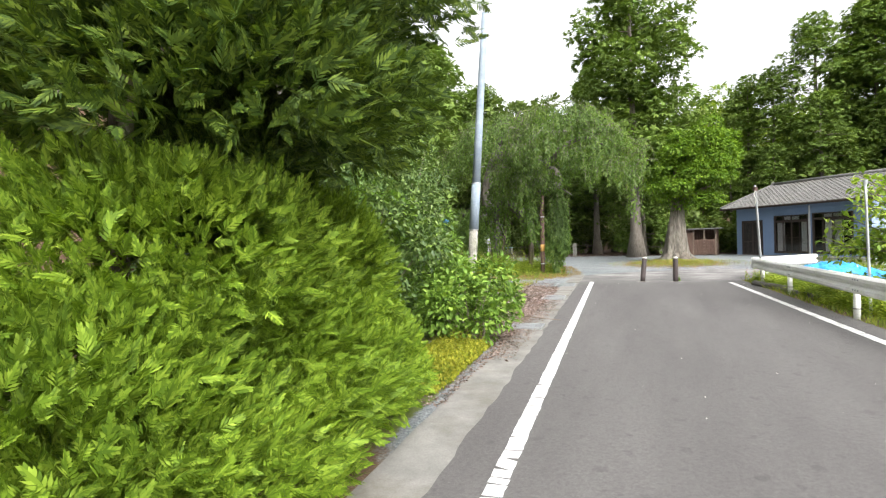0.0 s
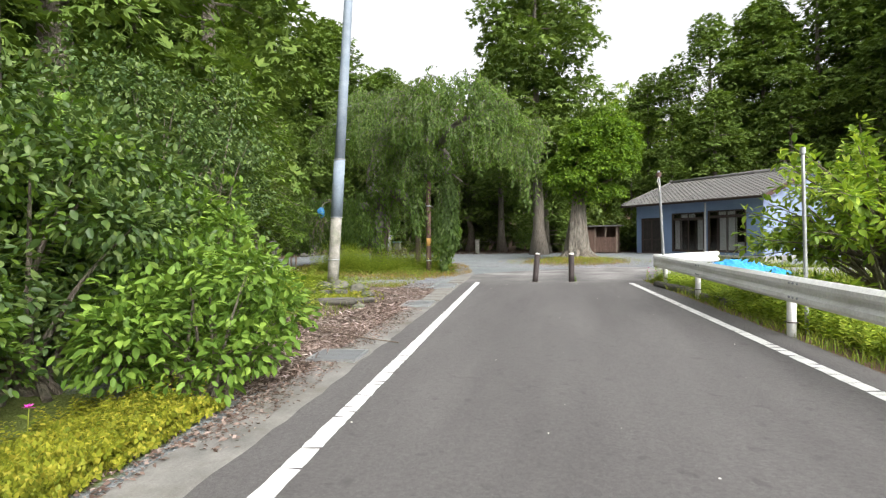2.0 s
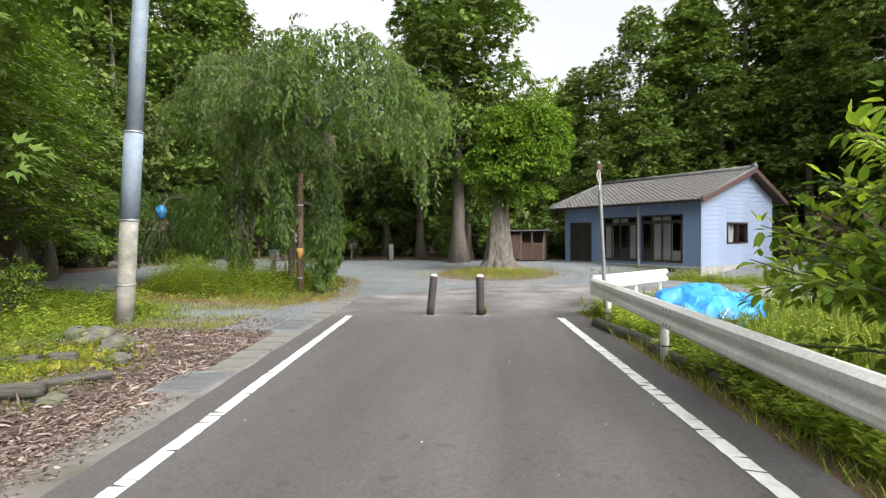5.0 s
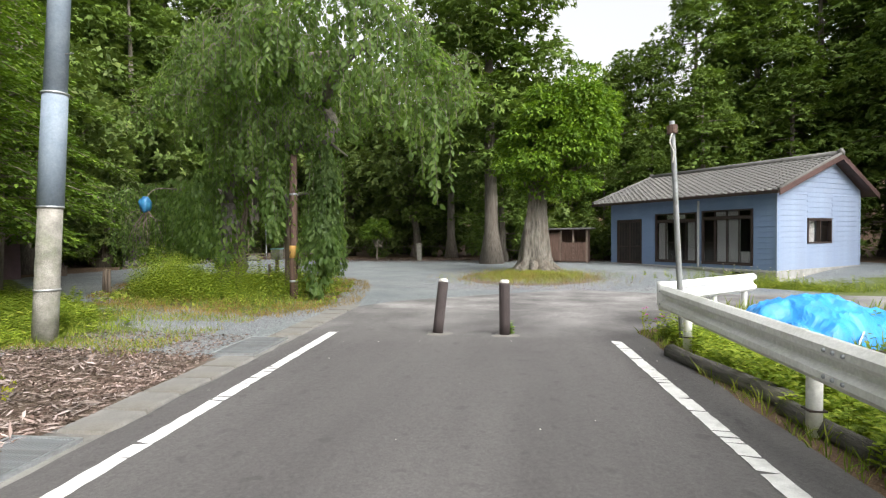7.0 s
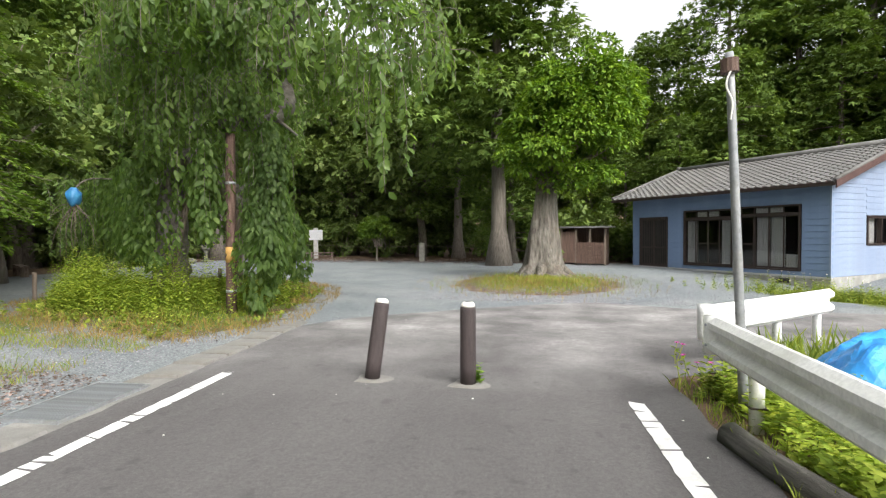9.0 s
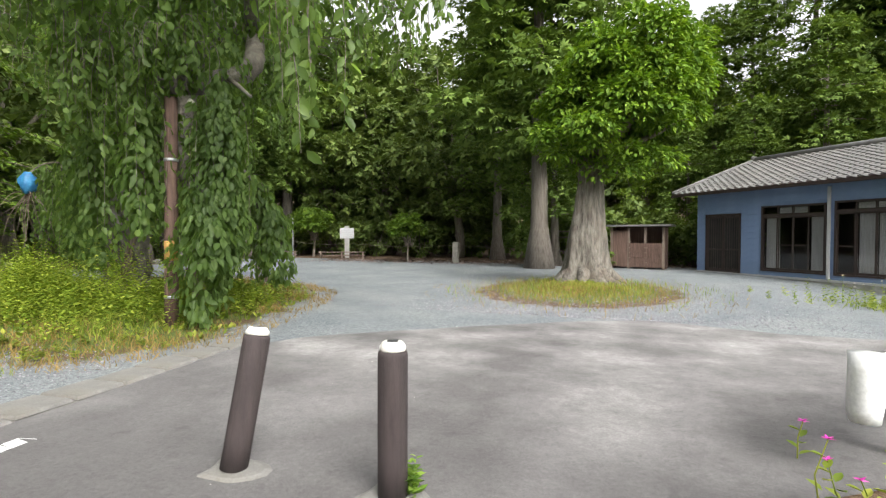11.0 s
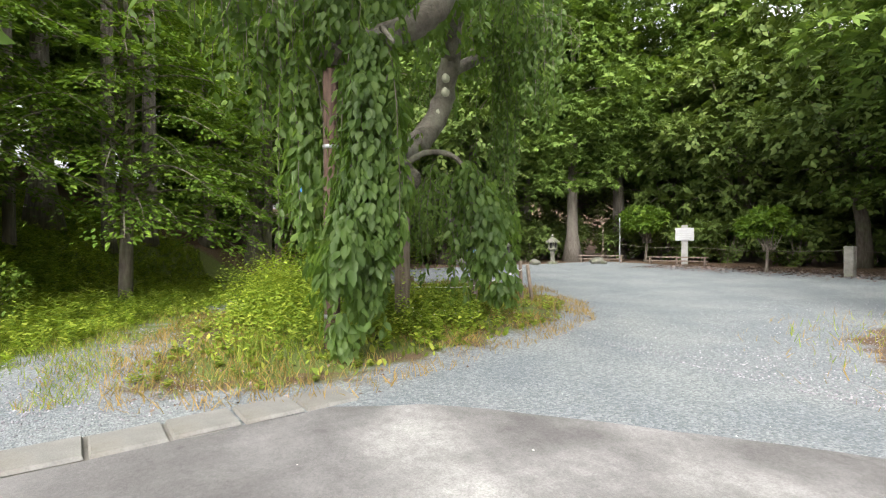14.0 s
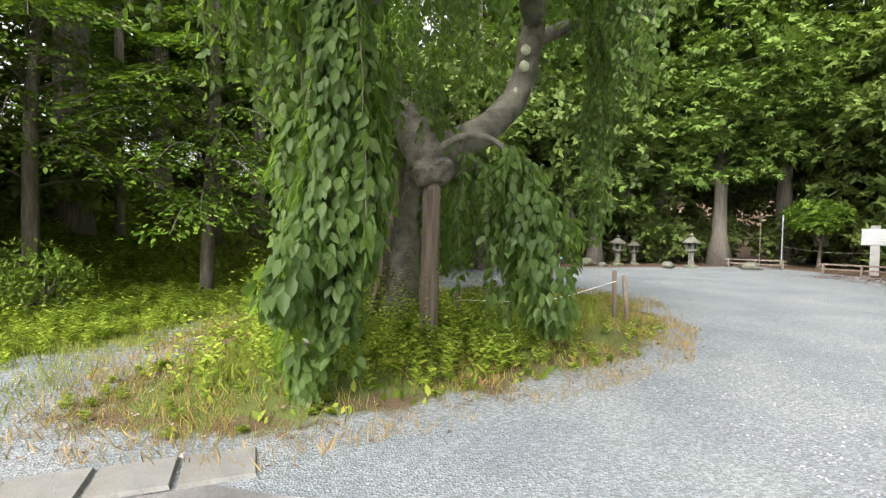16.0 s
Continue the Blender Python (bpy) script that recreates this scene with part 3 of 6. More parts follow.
# ---- bollards ----
def bollard(x, y, lean_x, lean_y, label):
    b = thing("bollard", pose(x, y, 0.014), label, "bollard", "two bollards in the road")
    base = [(0.165 * (1 + 0.25 * math.sin(3 * a + x)) * math.cos(a), 0.165 * (1 + 0.25 * math.cos(2 * a)) * math.sin(a), 0.012) for a in np.linspace(0, 2 * math.pi, 20, endpoint=False)]
    low = [(p[0] * 1.25, p[1] * 1.25, 0.0) for p in base]
    f = [tuple(range(20))] + [(i, 20 + i, 20 + (i + 1) % 20, (i + 1) % 20) for i in range(20)]
    piece("footing", base + low, f, M["gutter"], b)
    path = [(lean_x * z, lean_y * z, z) for z in (0.008, 0.2, 0.4, 0.6, 0.8, 0.825, 0.832)]
    v, f = tube(path, [0.085, 0.085, 0.085, 0.085, 0.085, 0.082, 0.074], 24)
    post = piece("post", v, f, M["bollard"], b, "", True)
    top = pose(lean_x * 0.83, lean_y * 0.83, 0.832, -math.degrees(lean_y), math.degrees(lean_x), 20)
    cap = piece("cap", *tube([(0, 0, 0), (0, 0, 0.012), (0, 0, 0.03), (0, 0, 0.045), (0, 0, 0.052)], [0.072, 0.073, 0.07, 0.06, 0.05], 22), M["cap"], b, "", True)
    cap.matrix_local = top
    lens = part("solar_panel", block(bmesh.new(), -0.03, 0.03, -0.03, 0.03, 0.05, 0.056), M["black"], cap)
    for k in range(4):
        bm = block(bmesh.new(), -0.018, 0.018, 0.062, 0.073, 0.01, 0.028, 0.002)
        st = part("reflector", bm, M["railnew"], cap)
        st.matrix_local = pose(0, 0, 0, 0, 0, 90 * k)


bollard(1.15, 16.22, 0.09, 0.17, "dark brown bollard with white cap, leaning aside")
bollard(2.235, 16.26, 0.004, 0.0, "upright dark brown bollard with white solar cap")


# ---- guardrails ----
def beam(length, folded):
    """The W profile of a guardrail, along +y from 0."""
    prof = [(0.0, 0.0), (0.02, 0.0), (0.075, 0.05), (0.075, 0.105), (0.012, 0.15), (0.012, 0.2), (0.075, 0.245), (0.075, 0.3), (0.02, 0.35), (0.0, 0.35)]
    back = [(a - 0.012, b) for a, b in prof]
    ring = prof + back[::-1]
    v, f = [], []
    n = len(ring)
    for y in (0.0, length):
        v += [(-a, y, b) for a, b in ring]
    for k in range(n):
        k2 = (k + 1) % n
        f.append((k, k2, n + k2, n + k))
    for base in (0, n):
        for k in range(len(prof) - 1):
            f.append((base + k, base + k + 1, base + n - 2 - k, base + n - 1 - k))
    return v, f


def post(parent, x, y, z, h, material, r=0.057):
    v, f = tube([(x, y, z), (x, y, z + h * 0.5), (x, y, z + h - 0.012), (x, y, z + h)], [r, r, r, r * 0.8], 16)
    return piece("post", v, f, material, parent, "", True)


turn = math.degrees(math.atan(0.0705))
rail_x = 4.62
rail = thing("guardrail", pose(rail_x, 16.25, 0, 0, 0, turn + 180), "weathered white steel guardrail along the road edge", "guardrail")
# local +y runs back towards the start of the walk, local +x towards the bank
for i, (a, b) in enumerate(((0.0, 4.15), (4.15, 8.2), (8.2, 12.3), (12.3, 16.4), (16.4, 20.5))):
    v, f = beam(b - a, True)
    v = [(-p[0] + 0.0, p[1] + a, p[2] + 0.475 + 0.0045 * (p[1] + a)) for p in v]
    seg = piece("beam", v, f, M["rail"], rail)
    for yy in (0.05, b - a - 0.06, b - a - 0.16):
        for zz in (0.08, 0.27):
            bm = bmesh.new()
            bmesh.ops.create_uvsphere(bm, u_segments=8, v_segments=5, radius=0.017)
            bolt = part("bolt", bm, M["galvanised"], seg)
            bolt.location = (0.078, a + yy, 0.475 + 0.0045 * (a + yy) + zz)
for k, yy in enumerate((0.75, 3.6, 7.75, 11.8, 15.9, 20.0)):
    wx = rail_x + 0.08 + math.sin(radians(turn)) * yy
    wy = 16.25 - yy * math.cos(radians(turn))
    post(rail, -0.08, yy, land(wx, wy) - 0.06, 0.84 + 0.0045 * yy - land(wx, wy), M["rail"])
    part("bracket", block(bmesh.new(), -0.03, 0.0, yy - 0.05, yy + 0.05, 0.53 + 0.0045 * yy, 0.75 + 0.0045 * yy), M["rail"], rail)
    part("strap", block(bmesh.new(), -0.145, -0.015, yy - 0.062, yy + 0.062, 0.2, 0.214), M["brown"], rail)
nose = piece("end_piece", *tube([(0.0, 0.02, 0.475), (0.0, 0.02, 0.55), (0.0, 0.02, 0.68), (0.0, 0.02, 0.825)], [0.09, 0.09, 0.09, 0.09], 14), M["rail"], rail, "", True)

back_angle = 45.0
back_rail = thing("guardrail", pose(4.86, 17.4, 0, 0, 0, back_angle), "short clean white guardrail turning off the road", "guardrail")
v, f = beam(3.1, True)
piece("beam", [(p[1], p[0] + 0.02, p[2] + 0.42) for p in v], f, M["railnew"], back_rail)
piece("end_piece", *tube([(0.0, 0.03, 0.36), (0.0, 0.03, 0.44), (0.0, 0.03, 0.68), (0.0, 0.03, 0.78)], [0.08, 0.09, 0.09, 0.09], 16), M["railnew"], back_rail, "", True)
for xx in (0.6, 1.75, 2.9):
    post(back_rail, xx, 0.09, -0.1, 0.84, M["railnew"])


# ---- poles ----
def pipe(name, x, y, z, h, r, material, label, category, lean=(0, 0), parts=()):
    t = thing(name, pose(x, y, z), label, category)
    v, f = tube([(lean[0] * u * h, lean[1] * u * h, u * h - 0.02) for u in np.linspace(0, 1, 8)], [r * (1 - 0.18 * u) for u in np.linspace(0, 1, 8)], 18)
    piece("shaft", v, f, material, t, "", True)
    return t


pole = thing("utility_pole", pose(-4.92, 14.75, land(-4.92, 14.75) - 0.03), "grey concrete utility pole with blue-grey sleeve", "utility pole")
M["sleeve"] = surface("blue_grey_sleeve", [(0.3, (0.19, 0.24, 0.3)), (0.7, (0.28, 0.33, 0.39))], 3, 0.75, fine=30)
lean = 0.09
v, f = tube([(lean * z, 0, z) for z in (0, 0.7, 1.4, 2.15)], [0.175, 0.172, 0.168, 0.165], 24)
piece("lower_shaft", v, f, M["stone"], pole, "", True)
v, f = tube([(lean * z, 0, z) for z in (2.15, 3.2, 3.9)], [0.178, 0.174, 0.17], 24)
piece("sleeve", v, f, M["sleeve"], pole, "blue-grey plastic sleeve", True)
v, f = tube([(lean * z, 0, z) for z in (3.9, 6, 8, 10.2)], [0.158, 0.145, 0.13, 0.115], 24)
piece("upper_shaft", v, f, M["sleeve"], pole, "", True)
for z in (0.85, 2.15, 3.9):
    v, f = tube([(lean * z, 0, z - 0.015), (lean * z, 0, z + 0.015)], [0.184, 0.184], 24)
    piece("band", v, f, M["galvanised"], pole, "", True)
for z in (4.5, 5.0, 5.5, 6.0, 6.5, 7.0, 7.5, 8.0):
    side = 1 if int(z * 2) % 2 else -1
    v, f = tube([(lean * z + side * 0.1, 0, z), (lean * z + side * 0.3, 0, z)], [0.011, 0.011], 8)
    piece("step_bolt", v, f, M["galvanised"], pole)

steel = pipe("steel_post", 5.52, 8.75, land(5.52, 8.75), 2.62, 0.027, M["galvanised"], "thin grey steel post standing behind the guardrail", "post", (-0.02, 0))
v, f = tube([(-0.052, 0, 2.54), (-0.052, 0, 2.63)], [0.038, 0.038], 12)
piece("cap", v, f, M["galvanised"], steel)
rear = pipe("steel_post", 4.8, 15.95, land(4.8, 15.95), 3.22, 0.042, M["dullsteel"], "tall grey steel post with a loose wire", "post", (-0.045, 0))
piece("clamp", *tube([(-0.14, 0, 3.02), (-0.145, 0, 3.14)], [0.075, 0.075], 12), M["darktimber"], rear)
piece("wire", *tube(bend([(-0.14, -0.06, 3.05), (-0.19, -0.08, 2.9), (-0.14, -0.08, 2.75), (-0.15, -0.07, 2.6)]), [0.008] * 19, 5), M["cap"], rear)


# ---- the blue house ----
house = thing("house", pose(12.05, 30.97, 0, 0, 0, -50), "single-storey pale blue timber house with grey tiled roof", "house")
# local x runs along the front, from the near corner at 0 to the far end at -8.75; local y runs into the house
D = 7.0
slab("foundation", -8.75, 0.02, -0.02, D, -0.6, 0.02, M["concrete"], house)
front = None
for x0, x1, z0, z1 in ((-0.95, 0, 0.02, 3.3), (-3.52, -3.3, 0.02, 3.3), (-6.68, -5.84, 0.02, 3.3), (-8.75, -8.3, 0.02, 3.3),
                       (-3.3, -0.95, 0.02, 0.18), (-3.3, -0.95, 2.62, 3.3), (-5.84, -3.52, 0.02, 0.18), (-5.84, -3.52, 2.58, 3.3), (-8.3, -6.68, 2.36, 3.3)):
    w = slab("front_wall", x0, x1, 0.03, 0.16, z0, z1, M["blueshade"], house)
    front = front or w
side = piece("gable_wall", *[[(0, 0, 0)] * 3, [(0, 1, 2)]], M["siding"], house)


def roof_z(y):
    return 3.3 + (y + 0.02) * (4.86 - 3.3) / 4.3 if y < 4.28 else 4.86 - (y - 4.28) * 0.5


bm = bmesh.new()
for y0, y1, z0, z1 in ((0.03, 2.34, 0.02, 3.3), (2.34, 4.34, 0.02, 1.1), (2.34, 4.34, 2.16, 3.3), (4.34, D, 0.02, 3.3)):
    block(bm, -0.16, -0.02, y0, y1, z0, z1)
tri = [bm.verts.new(p) for p in ((-0.16, 0.03, 3.3), (-0.16, D, 3.3), (-0.16, D, roof_z(D)), (-0.16, 4.28, 4.84), (-0.02, 0.03, 3.3), (-0.02, D, 3.3), (-0.02, D, roof_z(D)), (-0.02, 4.28, 4.84))]
for q in ((0, 1, 2, 3), (7, 6, 5, 4), (0, 3, 7, 4), (3, 2, 6, 7), (2, 1, 5, 6)):
    bm.faces.new([tri[i] for i in q])
bm.to_mesh(side.data)
bm.free()
slab("rear_wall", -8.75, 0, D - 0.15, D - 0.01, 0.02, 3.25, M["siding"], house)
slab("far_wall", -8.75, -8.6, 0.17, D - 0.16, 0.02, 3.3, M["siding"], house)
# near-black floor and an added screen put the unlit room's shade into colour
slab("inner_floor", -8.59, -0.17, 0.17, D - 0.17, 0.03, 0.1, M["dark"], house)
slab("room_shade_screen", -8.59, -0.17, 2.6, 2.7, 0.1, 3.2, M["dark"], house)


def boards(parent, spans, fixed, axis, material):
    """Lapped siding boards, each a piece of its own."""
    made = {}
    for a, b, z0, z1 in spans:
        z = z0
        while z < z1 - 0.03:
            h = min(0.225, z1 - z)
            key = (round(b - a, 3), round(h, 3))
            if key not in made:
                ln = b - a
                p = [(0, 0, 0), (ln, 0, 0), (ln, -0.022, 0.004), (0, -0.022, 0.004), (0, 0, h), (ln, 0, h), (ln, -0.006, h), (0, -0.006, h)]
                made[key] = mesh_of("board", p, [(0, 1, 2, 3), (3, 2, 6, 7), (7, 6, 5, 4), (0, 3, 7, 4), (1, 5, 6, 2)], material)
            ob = new("board", made[key])
            ob.parent = parent
            ob.matrix_local = pose(a, fixed, z) if axis == "x" else pose(fixed, a, z, 0, 0, 90)
            z += 0.225


boards(side, [(0.03, 2.3, 0.04, 3.3), (4.38, D, 0.04, 3.3), (2.3, 4.38, 0.04, 1.06), (2.3, 4.38, 2.2, 3.3)], -0.018, "y", M["siding"])
for i in range(7):
    z = 3.3 + i * 0.225
    y0 = (z + 0.225 - 3.3) / (4.86 - 3.3) * 4.3 - 0.02
    y1 = min(D, 4.28 + (4.86 - z - 0.225) / 0.5)
    if y1 - y0 > 0.2:
        boards(side, [(max(0.03, y0), y1, z, z + 0.225)], -0.018, "y", M["siding"])
# front boards take the darker blue that carries the eaves' shade
boards(front, [(-0.93, -0.02, 0.04, 3.25), (-6.66, -5.9, 0.04, 3.25), (-8.74, -8.34, 0.04, 3.25), (-5.9, -0.93, 2.72, 3.25), (-8.34, -6.66, 2.42, 3.25)], 0.028, "x", M["blueshade"])
slab("corner_trim", -0.03, 0.03, -0.03, 0.03, 0.02, 3.25, M["siding"], house)
slab("sill_band", -8.75, 0.06, -0.05, 0.0, -0.04, 0.03, M["white"], house)
slab("downpipe", -3.46, -3.38, -0.09, -0.02, 0.05, 3.1, M["white"], house)

glass, gt, gp = shader("window_glass")
gp.inputs["Transmission Weight"].default_value = 1.0
gp.inputs["Roughness"].default_value = 0.02
gp.inputs["IOR"].default_value = 1.45
M["glass"] = glass


def window(x0, x1, z0, z1, panes, transom):
    """A sliding window in the front wall: frame, sashes, glass and what hangs behind the glass."""
    w = thing("window", Matrix.Identity(4), "", "")
    w.parent = house
    bm = bmesh.new()
    for q in ((x0, x1, z0, z0 + 0.06), (x0, x1, z1 - 0.06, z1), (x0, x0 + 0.06, z0 + 0.06, z1 - 0.06), (x1 - 0.06, x1, z0 + 0.06, z1 - 0.06)):
        block(bm, q[0], q[1], -0.02, 0.14, q[2], q[3])
    if transom:
        block(bm, x0 + 0.06, x1 - 0.06, 0.0, 0.12, transom - 0.05, transom + 0.05)
    part("window_frame", bm, M["brown"], w)
    ww = (x1 - x0 - 0.12) / len(panes)
    for i, hung in enumerate(panes):
        a = x0 + 0.06 + i * ww
        top = (transom or z1) - 0.06
        yy = 0.03 if i in (0, 3) else 0.07
        bm = bmesh.new()
        for q in ((a, a + 0.035, z0 + 0.06, top), (a + ww - 0.035, a + ww, z0 + 0.06, top), (a + 0.035, a + ww - 0.035, z0 + 0.06, z0 + 0.13), (a + 0.035, a + ww - 0.035, top - 0.04, top)):
            block(bm, q[0], q[1], yy, yy + 0.025, q[2], q[3])
        if not hung:
            block(bm, a + 0.035, a + ww - 0.035, yy, yy + 0.02, z0 + 0.95, z0 + 0.99)
        part("sash", bm, M["brown"], w)
        g = slab("pane", a + 0.03, a + ww - 0.03, yy + 0.008, yy + 0.014, z0 + 0.1, top - 0.02, M["glass"], w)
        g.visible_shadow = False
        if hung:
            xs = np.linspace(a + 0.02, a + ww - 0.02, 26)
            cv = [(x, 0.19 + 0.02 * math.sin(k * 1.6), z) for z in (z0 + (0.12 if hung == 1 else 0.1), top - 0.02 if hung == 1 else z0 + 0.6) for k, x in enumerate(xs)]
            piece("curtain", cv, [(k, k + 1, k + 27, k + 26) for k in range(25)], M["curtain"], w, "pale hanging curtain", True)
        if transom:
            g = slab("transom_pane", a + 0.02, a + ww - 0.02, 0.05, 0.056, transom + 0.06, z1 - 0.07, M["glass"], w)
            g.visible_shadow = False
            part("transom_bar", block(bmesh.new(), a + ww - 0.02, a + ww + 0.02, 0.03, 0.08, transom + 0.05, z1 - 0.06), M["brown"], w)
            if i in (1, 2):
                slab("transom_blind", a + 0.03, a + ww - 0.03, 0.1, 0.11, transom + 0.07, z1 - 0.08, M["curtain"], w, "pale blind")


window(-3.28, -0.97, 0.18, 2.62, [0, 1, 1, 2], 2.28)
window(-5.82, -3.54, 0.18, 2.58, [1, 0, 0, 1], 2.22)
gw = thing("window", Matrix.Identity(4), "", "")
gw.parent = house
bm = bmesh.new()
for q in ((2.34, 4.34, 1.1, 1.17), (2.34, 4.34, 2.09, 2.16), (2.34, 2.41, 1.17, 2.09), (4.27, 4.34, 1.17, 2.09), (3.31, 3.37, 1.17, 2.09)):
    block(bm, -0.13, 0.03, q[0], q[1], q[2], q[3])
part("window_frame", bm, M["brown"], gw)
for y0, y1 in ((2.41, 3.31), (3.37, 4.27)):
    g = slab("pane", -0.06, -0.05, y0, y1, 1.17, 2.09, M["glass"], gw)
    g.visible_shadow = False
slab("curtain", -0.22, -0.2, 2.41, 3.3, 1.17, 2.09, M["curtain"], gw, "pale blind behind the glass")
slab("lintel", -0.02, 0.05, 2.3, 4.38, 2.16, 2.19, M["brown"], gw)

door = thing("door", Matrix.Identity(4), "", "")
door.parent = house
bm = bmesh.new()
for q in ((-8.3, -8.22, 0.0, 2.36), (-6.76, -6.68, 0.0, 2.36), (-8.22, -6.76, 2.28, 2.36), (-8.22, -6.76, -0.02, 0.06)):
    block(bm, q[0], q[1], -0.01, 0.14, q[2], q[3])
part("door_frame", bm, M["brown"], door)
for a, yy in ((-8.22, 0.03), (-7.5, 0.07)):
    bm = bmesh.new()
    for q in ((a, a + 0.06, 0.06, 2.28), (a + 0.68, a + 0.74, 0.06, 2.28), (a + 0.06, a + 0.68, 0.06, 0.16), (a + 0.06, a + 0.68, 2.2, 2.28), (a + 0.06, a + 0.68, 0.9, 0.96)):
        block(bm, q[0], q[1], yy, yy + 0.03, q[2], q[3])
    for k in range(1, 6):
        block(bm, a + 0.06 + k * 0.105, a + 0.075 + k * 0.105, yy + 0.004, yy + 0.02, 0.16, 2.2)
    part("sliding_leaf", bm, M["brown"], door)
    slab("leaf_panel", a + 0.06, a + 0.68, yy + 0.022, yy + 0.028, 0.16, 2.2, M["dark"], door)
part("door_step", block(bmesh.new(), -8.5, -6.6, -0.35, -0.03, -0.25, -0.03, 0.02), M["concrete"], house)
for x in (-6.05, -1.55):
    part("vent_grille", block(bmesh.new(), x - 0.24, x + 0.24, -0.045, -0.015, -0.26, -0.1), M["dark"], house)
part("vent_grille", block(bmesh.new(), 0.015, 0.045, 4.2, 4.65, -0.26, -0.1), M["dark"], house)

# roof: deck, bargeboards, tiles, ridge
X0, X1 = -9.55, 0.42
deck = piece("roof", [(X0, -0.58, 3.17), (X1, -0.58, 3.17), (X1, 4.28, 4.86), (X0, 4.28, 4.86), (X0, 7.7, 3.22), (X1, 7.7, 3.22),
                      (X0, -0.58, 3.27), (X1, -0.58, 3.27), (X1, 4.28, 4.96), (X0, 4.28, 4.96), (X0, 7.7, 3.32), (X1, 7.7, 3.32)],
             [(0, 1, 2, 3), (3, 2, 5, 4), (7, 6, 9, 8), (8, 9, 10, 11), (0, 6, 7, 1), (1, 7, 8, 2), (2, 8, 11, 5), (5, 11, 10, 4), (4, 10, 9, 3), (3, 9, 6, 0)], M["fascia"], house)
for pts in (((X1 + 0.004, -0.62, 3.06), (X1 + 0.004, 4.28, 4.76), (X1 + 0.004, 4.28, 5.0), (X1 + 0.004, -0.62, 3.3)), ((X1 + 0.004, 7.74, 3.12), (X1 + 0.004, 7.74, 3.36), (X1 + 0.004, 4.28, 5.0), (X1 + 0.004, 4.28, 4.76))):
    v = [*pts, *[(p[0] + 0.035, p[1], p[2]) for p in pts]]
    piece("bargeboard", v, [(0, 1, 2, 3), (7, 6, 5, 4), (0, 4, 5, 1), (1, 5, 6, 2), (2, 6, 7, 3), (3, 7, 4, 0)], M["fascia"], house)
part("gutter", block(bmesh.new(), X0, X1, -0.68, -0.585, 3.14, 3.24, 0.02), M["brown"], house)

tv, tf = [], []
for k in range(7):
    x = 0.305 * k / 6
    z = 0.034 * math.sin(k / 6 * math.pi * 1.5 + 0.3)
    tv += [(x, 0, z + 0.03), (x, 0.31, z), (x, 0, z + 0.006)]
for k in range(6):
    a = 3 * k
    tf += [(a, a + 3, a + 4, a + 1), (a + 2, a + 5, a + 3, a)]
tile = mesh_of("tile", tv, tf, M["roof"])
cols, rows_n = 33, 18
rest_v, rest_f = [], []
rise = (4.96 - 3.27) / 4.86
for r in range(rows_n):
    for c in range(cols):
        x = X1 - 0.302 * (c + 1)
        y = -0.6 + r * 0.272
        z = 3.275 + (y + 0.58) * rise
        jz = 0.006 * noise.noise(Vector((x * 9, y * 9, 0)))
        if c < 17 and r * 17 + c < 300:
            ob = new("tile", tile)
            ob.parent = deck
            ob.matrix_local = pose(x, y, z + jz, math.degrees(math.atan(rise)), 0, 0)
        else:
            m = pose(x, y, z + jz, math.degrees(math.atan(rise)), 0, 0)
            o = len(rest_v)
            rest_v += [m @ Vector(p) for p in tv]
            rest_f += [tuple(i + o for i in q) for q in tf]
tagged(piece("tiles", rest_v, rest_f, M["roof"], deck), kind="stuff")
piece("ridge_cap", *tube([(X0 + 0.1, 4.28, 5.03), (-5, 4.28, 5.03), (X1 - 0.05, 4.28, 5.03)], [0.13, 0.13, 0.13], 10), M["roof"], house, "", True)
piece("ridge_end_tile", *tube([(X1 - 0.12, 4.28, 5.06), (X1 + 0.02, 4.28, 5.1)], [0.15, 0.17], 10), M["roof"], house, "", True)
piece("ridge_end_tile", *tube([(X0, 4.28, 5.06), (X0 + 0.12, 4.28, 5.06)], [0.17, 0.15], 10), M["roof"], house, "", True)
piece("verge_roll", *tube([(X1 - 0.03, -0.58, 3.34), (X1 - 0.03, 1.9, 4.2), (X1 - 0.03, 4.28, 5.02)], [0.075, 0.075, 0.075], 8), M["roof"], house, "", True)
piece("verge_roll", *tube([(X0 + 0.03, -0.58, 3.34), (X0 + 0.03, 1.9, 4.2), (X0 + 0.03, 4.28, 5.02)], [0.075, 0.075, 0.075], 8), M["roof"], house, "", True)


